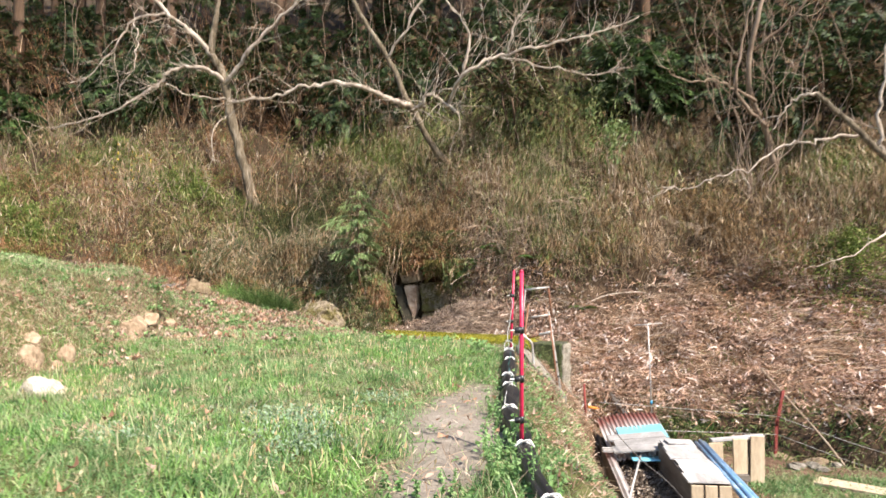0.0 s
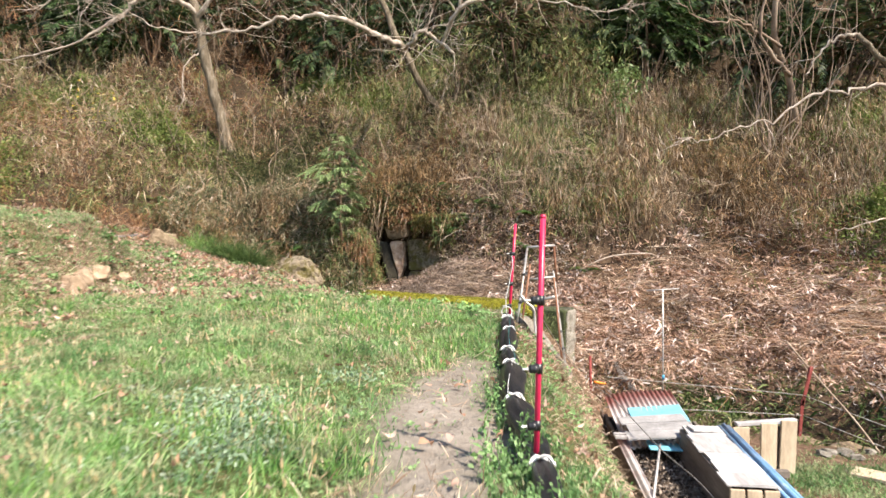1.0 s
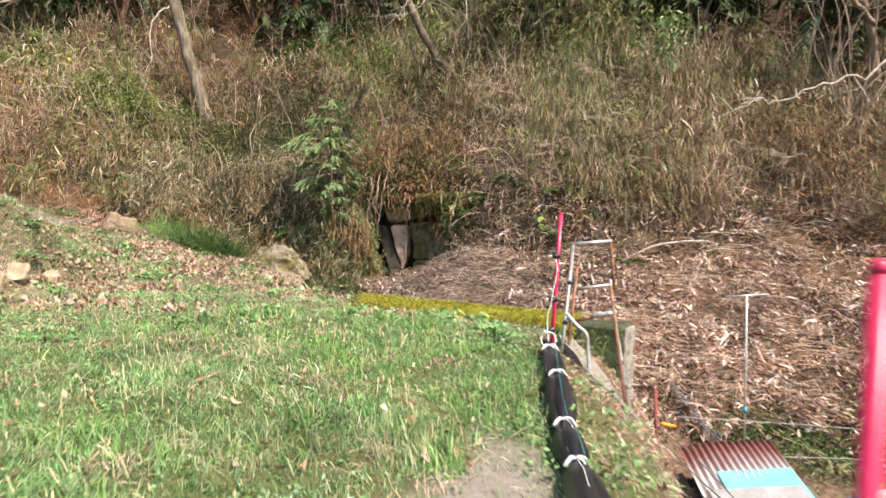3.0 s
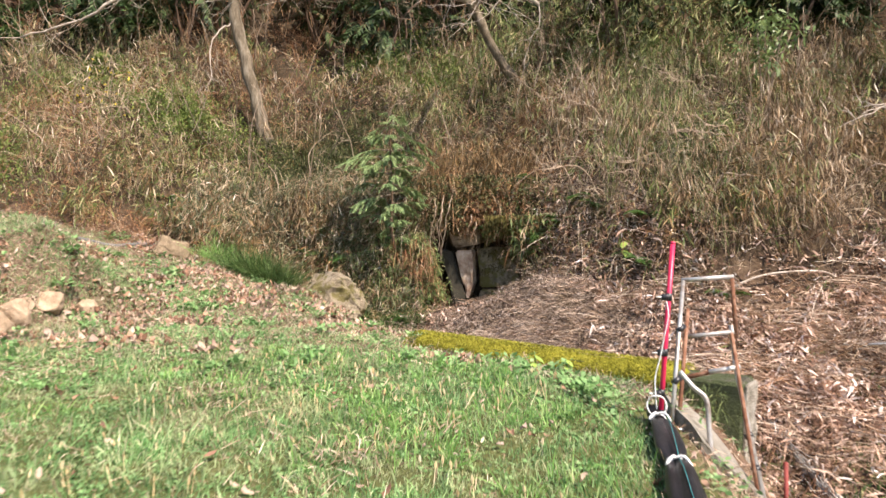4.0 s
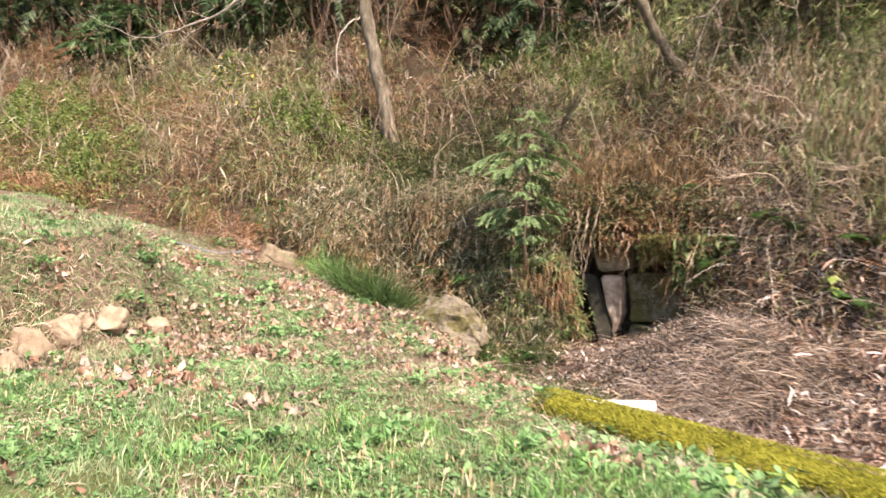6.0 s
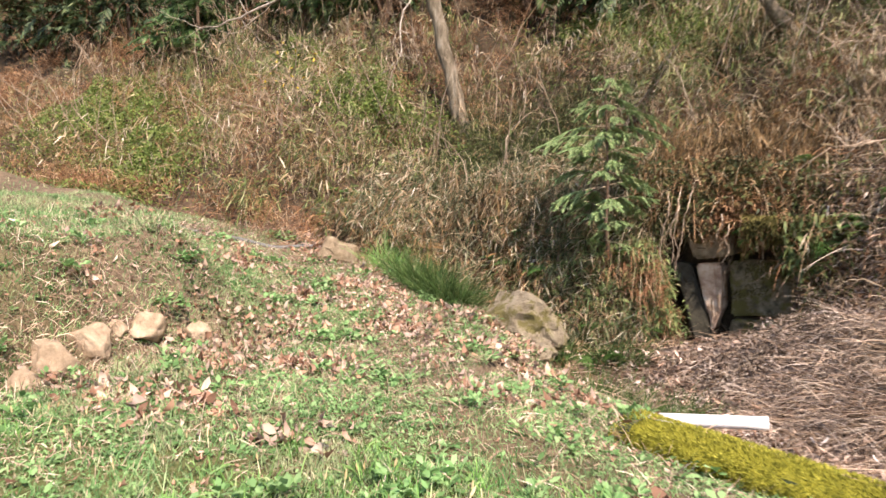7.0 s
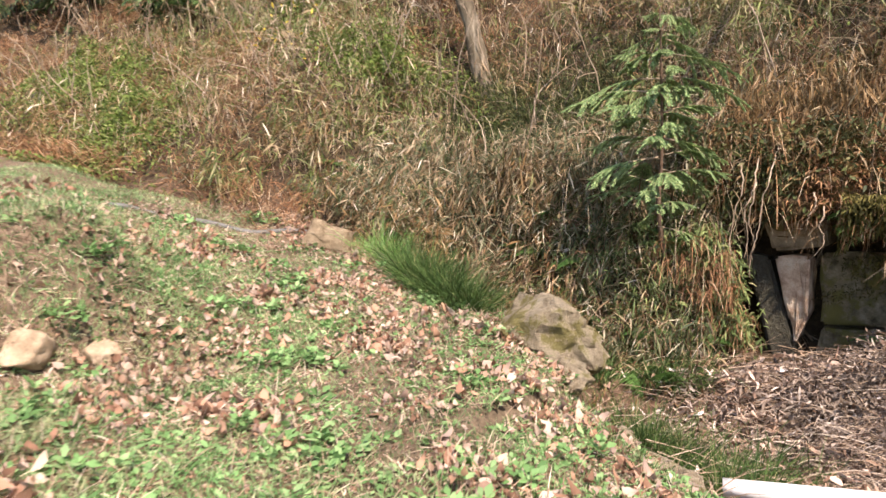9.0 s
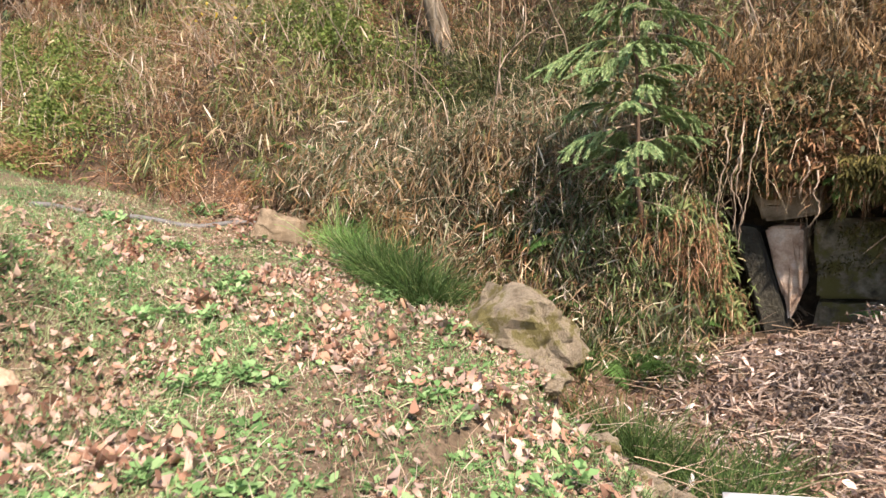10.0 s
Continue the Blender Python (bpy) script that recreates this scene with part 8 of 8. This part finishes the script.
def place_lower_garden():
    base = -1.48
    bed = thing("raised_bed", (2.52, 7.35, base), "long plank-sided bed filled with dark leaf mould", "garden bed", "", -4)
    part("side_plank", slab((0.04, 3.2, 0.5), (-0.4, -0.1, 0.25), (0, -3, 0), 0.005, 0.002), M_DARKWOOD, bed)
    part("side_plank", slab((0.04, 3.2, 0.46), (0.5, -0.1, 0.23), (0, 3, 0), 0.005, 0.002), M_DARKWOOD, bed)
    part("end_plank", slab((0.86, 0.04, 0.46), (0.05, 1.5, 0.23), (0, 0, 0), 0.005, 0.002), M_DARKWOOD, bed)
    part("end_plank", slab((0.86, 0.04, 0.46), (0.05, -1.68, 0.23), (0, 0, 0), 0.005, 0.002), M_DARKWOOD, bed)
    bm = bmesh.new()
    bmesh.ops.create_grid(bm, x_segments=24, y_segments=60, size=0.5)
    for v in bm.verts:
        v.co = Vector((v.co.x * 0.86 + 0.05, v.co.y * 3.1 - 0.1, 0.34 + 0.05 * noise.noise(v.co * 6) + 0.02 * noise.noise(v.co * 22)))
    fill = part("leaf_mould", bm, M_DARKWOOD, bed, "dark rotting leaves")
    fill.data.shade_smooth()
    n = 6000
    P = np.stack([rng.uniform(-0.36, 0.44, n), rng.uniform(-1.6, 0.9, n), rng.uniform(0.36, 0.42, n)], -1)
    Lf = rng.uniform(0.02, 0.07, n)
    part_mesh("rotting_leaves", mesh_from("rotting_leaves", *lay(P, Lf, Lf * 0.4, 0.4), mats=[M_ROT]), fill)["kind"] = "stuff"
    # corrugated tin, propped up at its far end
    ob = thing("corrugated_sheet", (2.57, 8.32, base + 0.59), "rusted corrugated tin sheet lying over the bed", "tin sheet", "", -3)
    w, l, waves = 0.7, 1.3, 14
    xs, ys = np.linspace(-w / 2, w / 2, waves * 8 + 1), np.linspace(-l / 2, l / 2, 12)
    XX, YY = np.meshgrid(xs, ys)
    ZZ = 0.011 * np.cos(2 * np.pi * waves * (XX + w / 2) / w) + 0.03 * np.cos(XX / w * 3) + 0.01 * np.sin(YY * 3)
    top = np.stack([XX, YY, ZZ], -1).reshape(-1, 3)
    ids_ = np.arange(len(top)).reshape(len(ys), len(xs))
    q = np.stack([ids_[:-1, :-1], ids_[:-1, 1:], ids_[1:, 1:], ids_[1:, :-1]], -1).reshape(-1, 4)
    sheet = part_mesh("tin", mesh_from("tin", top, q, None, [M_TIN], smooth_shade=True), ob)
    sheet.matrix_local = pose(-0.03, 0, 0.02, 8, -7, 0)
    sol = sheet.modifiers.new("thickness", "SOLIDIFY")
    sol.thickness = 0.002
    part("prop", slab((0.6, 0.06, 0.6), (0, 0.5, -0.3), (0, 0, 0), 0.004), M_DARKWOOD, ob)
    # side strip of tin along the bed
    strip = thing("tin_strip", (2.12, 7.3, base + 0.525), "narrow grey corrugated strip along the bed", "tin sheet", "", -4)
    xs2 = np.linspace(-0.035, 0.045, 25)
    ys2 = np.linspace(-1.5, 0.75, 8)
    XX, YY = np.meshgrid(xs2, ys2)
    ZZ = 0.012 * np.cos(2 * np.pi * 2 * (XX + 0.06) / 0.12)
    ids_ = np.arange(XX.size).reshape(XX.shape)
    q = np.stack([ids_[:-1, :-1], ids_[:-1, 1:], ids_[1:, 1:], ids_[1:, :-1]], -1).reshape(-1, 4)
    s2 = part_mesh("tin", mesh_from("tin", np.stack([XX, YY, ZZ], -1).reshape(-1, 3), q, None, [M_TIN], smooth_shade=True), strip)
    s2.modifiers.new("thickness", "SOLIDIFY").thickness = 0.002
    # boards on top
    ob = thing("blue_board", (2.61, 8.3, base + 0.637), "light blue plastic board lying on the tin sheet", "board", "", -3)
    part("panel", slab((0.52, 0.42, 0.014), (0, 0, 0.015), (7, -6, 0), 0.004), M_BLUE, ob)
    ob = thing("blue_board", (2.58, 7.72, base + 0.53), "light blue plastic board under grey boards", "board", "", -4)
    part("panel", slab((0.44, 0.4, 0.014), (0.0, 0, 0), (0, 0, 0), 0.004), M_BLUE, ob)
    ob = thing("grey_boards", (2.5, 7.92, base + 0.6), "weathered grey boards lying across the bed", "boards", "", -3)
    for i in range(3):
        part("board", slab((0.62 - 0.04 * (i % 2), 0.2, 0.02), (0.02 * (i % 2), -0.22 + i * 0.215, 0.012 * i + 0.02), (3, -5, 1.5 * (i - 1)), 0.003, 0.001), M_GREYBOARD, ob)
    for i in range(2):
        part("batten", slab((0.12, 0.035, 0.03), (-0.36, -0.25 + i * 0.09, -0.01), (0, 0, 0), 0.003), M_GREYWOOD, ob)
    # the long box
    ob = thing("wooden_crate", (2.755, 6.92, base + 0.1), "long weathered wooden crate with a boarded lid", "crate", "", -3.6)
    for side in (-1, 1):
        for z, h in ((0.155, 0.29), (0.45, 0.28)):
            part("side_panel", slab((0.022, 1.44, h), (0.155 * side, 0, z), (0, 0, 0), 0.004, 0.001), M_DARKWOOD, ob, "dark weathered side plank")
    part("end_panel", slab((0.28, 0.02, 0.58), (0, 0.71, 0.3), (0, 0, 0), 0.003), M_DARKWOOD, ob)
    for i in range(3):
        part("end_slat", slab((0.1, 0.022, 0.56), (-0.115 + i * 0.115, -0.734, 0.3), (0, 0, 0), 0.004), M_PALEWOOD, ob, "pale wooden slat")
    part("end_panel", slab((0.28, 0.016, 0.5), (0, -0.708, 0.28), (0, 0, 0), 0.003), M_DARKWOOD, ob)
    for i in range(6):
        part("lid_board", slab((0.345 - 0.012 * (i % 3), 0.238, 0.02), (0.012 * (i % 3 - 1), -0.605 + i * 0.242, 0.604 + 0.006 * (i % 2)), (1.5 * (i % 2), 0, 0.8 * (i % 3 - 1)), 0.004, 0.002), M_GREYWOOD, ob)
    part("loose_board", slab((0.26, 0.16, 0.018), (0.02, 0.6, 0.632), (0, 2, 8), 0.004), M_GREYWOOD, ob)
    # blue tubes
    for i in range(3):
        ob = tagged(new("blue_tube", rod_mesh("blue_tube", np.array([(3.0 + i * 0.05, 6.0, base + 0.53 + 0.02 * (i % 2)), (3.27 + i * 0.045, 8.45, base + 0.5 + 0.02 * (i % 2))]), 0.024, M_BLUEPIPE, 12)), "long blue steel tube lying beside the crate", "tube", "bundle of blue tubes")
    # support under the tubes
    sup = thing("tube_rest", (3.2, 7.2, base), "dark wooden trestle under the blue tubes", "trestle", "", 0)
    part("rail", slab((0.4, 0.06, 0.06), (0, 0, 0.46)), M_DARKWOOD, sup)
    part("leg", slab((0.05, 0.05, 0.44), (-0.15, 0, 0.22)), M_DARKWOOD, sup)
    part("leg", slab((0.05, 0.05, 0.44), (0.15, 0, 0.22)), M_DARKWOOD, sup)
    # pallet on edge
    ob = thing("pallet", (3.77, 8.5, base), "pale wooden pallet standing on its edge", "pallet", "", 4)
    part("rail", slab((0.62, 0.08, 0.035), (0, 0.03, 0.54), (0, -4, 0), 0.004), M_GREYWOOD, ob)
    part("rail", slab((0.6, 0.06, 0.05), (0, 0.05, 0.05), (0, 0, 0), 0.004), M_DARKWOOD, ob)
    for i, (x, h) in enumerate(((-0.27, 0.5), (0.01, 0.54), (0.21, 0.57))):
        part("board", slab((0.165, 0.022, h), (x, -0.02, h / 2), (0, 1.5 * (i - 1), 0), 0.004), M_PALEWOOD, ob)
    part("board", slab((0.1, 0.022, 0.48), (0.14, 0.075, 0.25), (0, 0, 0), 0.004), M_DARKWOOD, ob)
    # rod with a cross-piece
    ob = thing("marker_rod", (3.165, 10.1, base), "thin grey metal rod with a short cross-piece on top", "rod")
    part_mesh("shaft", rod_mesh("shaft", np.array([(0, 0, -0.05), (-0.01, 0, 0.9), (-0.03, 0, 1.77)]), 0.01, M_STEEL, 8), ob)
    part_mesh("cross_piece", rod_mesh("cross_piece", np.array([(-0.23, 0, 1.745), (0.17, 0.0, 1.775)]), 0.009, M_STEEL, 8), ob)
    for z in (0.64, 0.2):
        part_mesh("tape", rod_mesh("tape", np.array([(-0.003, 0, z), (-0.004, 0, z + 0.05)]), 0.017, M_TAPE, 8), ob, "blue tape")
    # fence posts and wires
    a = thing("short_post", (2.14, 9.35, float(land(2.14, 9.35)) - 0.08), "short rusty red fence post", "fence post", "rusty red posts")
    part_mesh("shaft", rod_mesh("shaft", np.array([(0, 0, -0.1), (-0.02, 0, 0.5)]), 0.015, M_OLDRED, 8), a)
    part_mesh("handle", rod_mesh("handle", np.array([(0.03, 0, 0.2), (0.05, 0, 0.2), (0.12, 0.01, 0.185), (0.17, 0.015, 0.18)]), [0.013, 0.018, 0.016, 0.007], M_ORANGE, 10), a, "orange plastic gate handle")
    part_mesh("cord", joined("cord", [tube(curve_through([(-0.02, 0, 0.25), (-0.07, -0.02, 0.17), (-0.06, -0.02, 0.08), (-0.02, 0, 0.1)], 5), 0.005, 5)], M_CORD), a, "white cord")
    b = thing("angle_post", (4.82, 10.0, base - 0.05), "bent rusty red angle-iron fence post", "fence post", "rusty red posts")
    part("shaft", slab((0.038, 0.01, 0.5), (0.0, 0, 0.25), (0, 3, 0), 0.002), M_OLDRED, b)
    part("shaft", slab((0.04, 0.01, 0.5), (0.06, 0, 0.66), (0, 12, 0), 0.002), M_OLDRED, b)
    part("flange", slab((0.01, 0.045, 0.9), (0.03, 0.015, 0.45), (0, 8, 0), 0.002), M_OLDRED, b)
    for zz in (0.55, 0.3):
        z0 = float(land(2.14, 9.35)) + (0.18 if zz > 0.4 else -0.17)
        line = curve_through([(2.3, 9.37, z0), (3.5, 9.75, (z0 + base + zz) / 2 - 0.03), (4.84, 10.0, base + zz - 0.05)], 8)
        tagged(new("fence_wire", rod_mesh("fence_wire", line, 0.0045, M_WIRE, 5)), "thin grey fence wire strung between the posts", "wire", "fence wires")
        line = curve_through([(4.84, 10.0, base + zz - 0.05), (6.0, 9.5, base + zz - 0.42), (7.4, 8.6, base + zz - 0.6)], 8)
        tagged(new("fence_wire", rod_mesh("fence_wire", line, 0.0045, M_WIRE, 5)), "thin grey fence wire strung between the posts", "wire", "fence wires")
    line = curve_through([(2.14, 9.35, float(land(2.14, 9.35)) + 0.1), (2.2, 8.5, -0.72), (2.27, 7.78, -0.77), (2.33, 7.08, -0.82), (2.44, 6.5, -0.87), (2.5, 5.9, -0.95)], 8)
    tagged(new("fence_wire", rod_mesh("fence_wire", line, 0.005, M_WIRE, 5)), "thin twisted wire hanging over the bed", "wire", "fence wires")
    line = curve_through([(0.98, 4.2, float(land(1.01, 4.22)) + 0.71), (1.5, 6.6, -0.02), (2.12, 9.33, float(land(2.14, 9.35)) + 0.2)], 8)
    tagged(new("fence_wire", rod_mesh("fence_wire", line, 0.0022, M_WIRE, 5)), "thin grey fence wire strung from a red pole", "wire", "fence wires")
    line = np.array([(2.0, 6.15, -0.97), (2.4, 7.42, -0.87)])
    tagged(new("stick", rod_mesh("stick", line, 0.011, M_GREYWOOD, 6)), "thin pale stick leaning on the bed", "stick")
    line = curve_through([(4.8, 10.4, base + 1.1), (5.05, 10.1, base + 0.7), (5.3, 9.75, base + 0.3), (5.45, 9.45, base - 0.02)], 5)
    tagged(new("stick", rod_mesh("stick", line, 0.013, M_TWIG, 6)), "dead stick leaning on the post", "stick")
    # old net, bunched up on the slope
    net = thing("garden_net", (2.95, 11.2, float(land(2.95, 11.2))), "dark grey garden net bunched up on the slope", "net")
    ends = [(2.72, 11.75), (2.82, 11.5), (2.92, 11.25), (3.02, 10.98), (3.12, 10.75)]
    for k in range(14):
        line = np.array([(x + rng.normal(0, 0.03), y + rng.normal(0, 0.03), float(land(x, y)) + 0.1 + rng.uniform(-0.03, 0.06)) for x, y in ends]) - np.array(net.location)
        part_mesh("strand", rod_mesh("strand", curve_through(line, 5, 0.006), 0.0055, M_WIRE, 4), net)
    for k in range(40):
        x, y = ends[k % 5]
        p = np.array((x + rng.normal(0, 0.05), y + rng.normal(0, 0.1), 0))
        p[2] = float(land(p[0], p[1])) + 0.1
        q = p + rng.normal(0, 0.06, 3)
        part_mesh("mesh_thread", rod_mesh("mesh_thread", np.array([p, (p + q) / 2 + (0, 0, 0.01), q]) - np.array(net.location), 0.004, M_BLACKPART, 4), net)
    line = curve_through([(2.55, 13.2, float(land(2.55, 13.2)) + 0.12), (3.1, 13.3, float(land(3.1, 13.3)) + 0.25), (3.75, 13.35, float(land(3.75, 13.35)) + 0.22), (4.0, 13.35, float(land(4.0, 13.35)) + 0.12)], 5)
    tagged(new("stick", rod_mesh("stick", line, 0.014, M_LIMB, 6)), "long pale stick lying across the dry litter", "stick")
    ob = thing("flat_board", (5.2, 8.2, float(land(5.2, 8.2)) + 0.03), "pale weathered board lying on the ground", "board", "", -40)
    part("plank", slab((1.3, 0.3, 0.035), (0, 0, 0), (0, 0, 0), 0.004, 0.003), M_PALEWOOD, ob)
    for i in range(7):
        x, y = 4.5 + rng.uniform(0, 1.6), rng.uniform(9.0, 9.9)
        boulder("stone", (x, y, float(land(x, y)) + 0.02), (0.2, 0.16, 0.11), M_GREYSTONE, "small stone in the bare soil of the lower garden", i * 2.3, i * 40, "small stones of the lower garden")


# ---- build, largest first ----
M_FOOT = leafy("dark_growth", [(0, (0.03, 0.04, 0.016)), (0.5, (0.07, 0.085, 0.03)), (0.85, (0.13, 0.15, 0.05)), (1, (0.3, 0.26, 0.13))], 0.6, 0.2)
M_TANSTONE = worn("tan_block_stone", (0.27, 0.2, 0.125), (0.13, 0.095, 0.055), (0.42, 0.33, 0.22), 9, 0.9, bump=0.8, depth=0.03)
M_BAMBOO = leafy("bamboo_leaves", [(0, (0.075, 0.105, 0.03)), (0.5, (0.165, 0.21, 0.065)), (0.85, (0.29, 0.31, 0.115)), (1, (0.52, 0.46, 0.25))], 0.55, 0.3, patch=0.8)
M_ENDSTONE = lichened("mossy_grey_stone", (0.42, 0.38, 0.31), (0.16, 0.145, 0.1), (0.6, 0.56, 0.48), (0.13, 0.14, 0.05), 0.58, 8)
M_BANKGREEN = leafy("bank_greens", [(0, (0.065, 0.095, 0.032)), (0.5, (0.15, 0.2, 0.068)), (0.9, (0.28, 0.33, 0.12)), (1, (0.4, 0.31, 0.18))], 0.6, 0.3, patch=0.4)
M_PALESTONE = worn("pale_stone", (0.64, 0.57, 0.46), (0.4, 0.34, 0.25), (0.78, 0.72, 0.62), 6, 0.9, bump=0.8, depth=0.03)
M_WALLMOSS = leafy("hanging_moss", [(0, (0.045, 0.042, 0.012)), (0.6, (0.115, 0.1, 0.026)), (1, (0.23, 0.19, 0.06))], 0.9, 0.2, patch=0.6)
M_MOSSTIP = leafy("moss_tips", [(0, (0.16, 0.165, 0.022)), (0.6, (0.34, 0.32, 0.042)), (1, (0.5, 0.45, 0.075))], 0.9, 0.2)
place_woods()
place_trees()
place_hill_growth()
place_straw_slope()
place_hollow()
place_wall()
place_lower_garden()
place_fence()
place_ladder()
place_stones()
place_pipes()
place_fir()
place_ferns()
place_sedge()
place_grass()
place_weeds()
place_shoots()
place_leafy_plants()
place_bank_grass()
place_fallen_leaves()
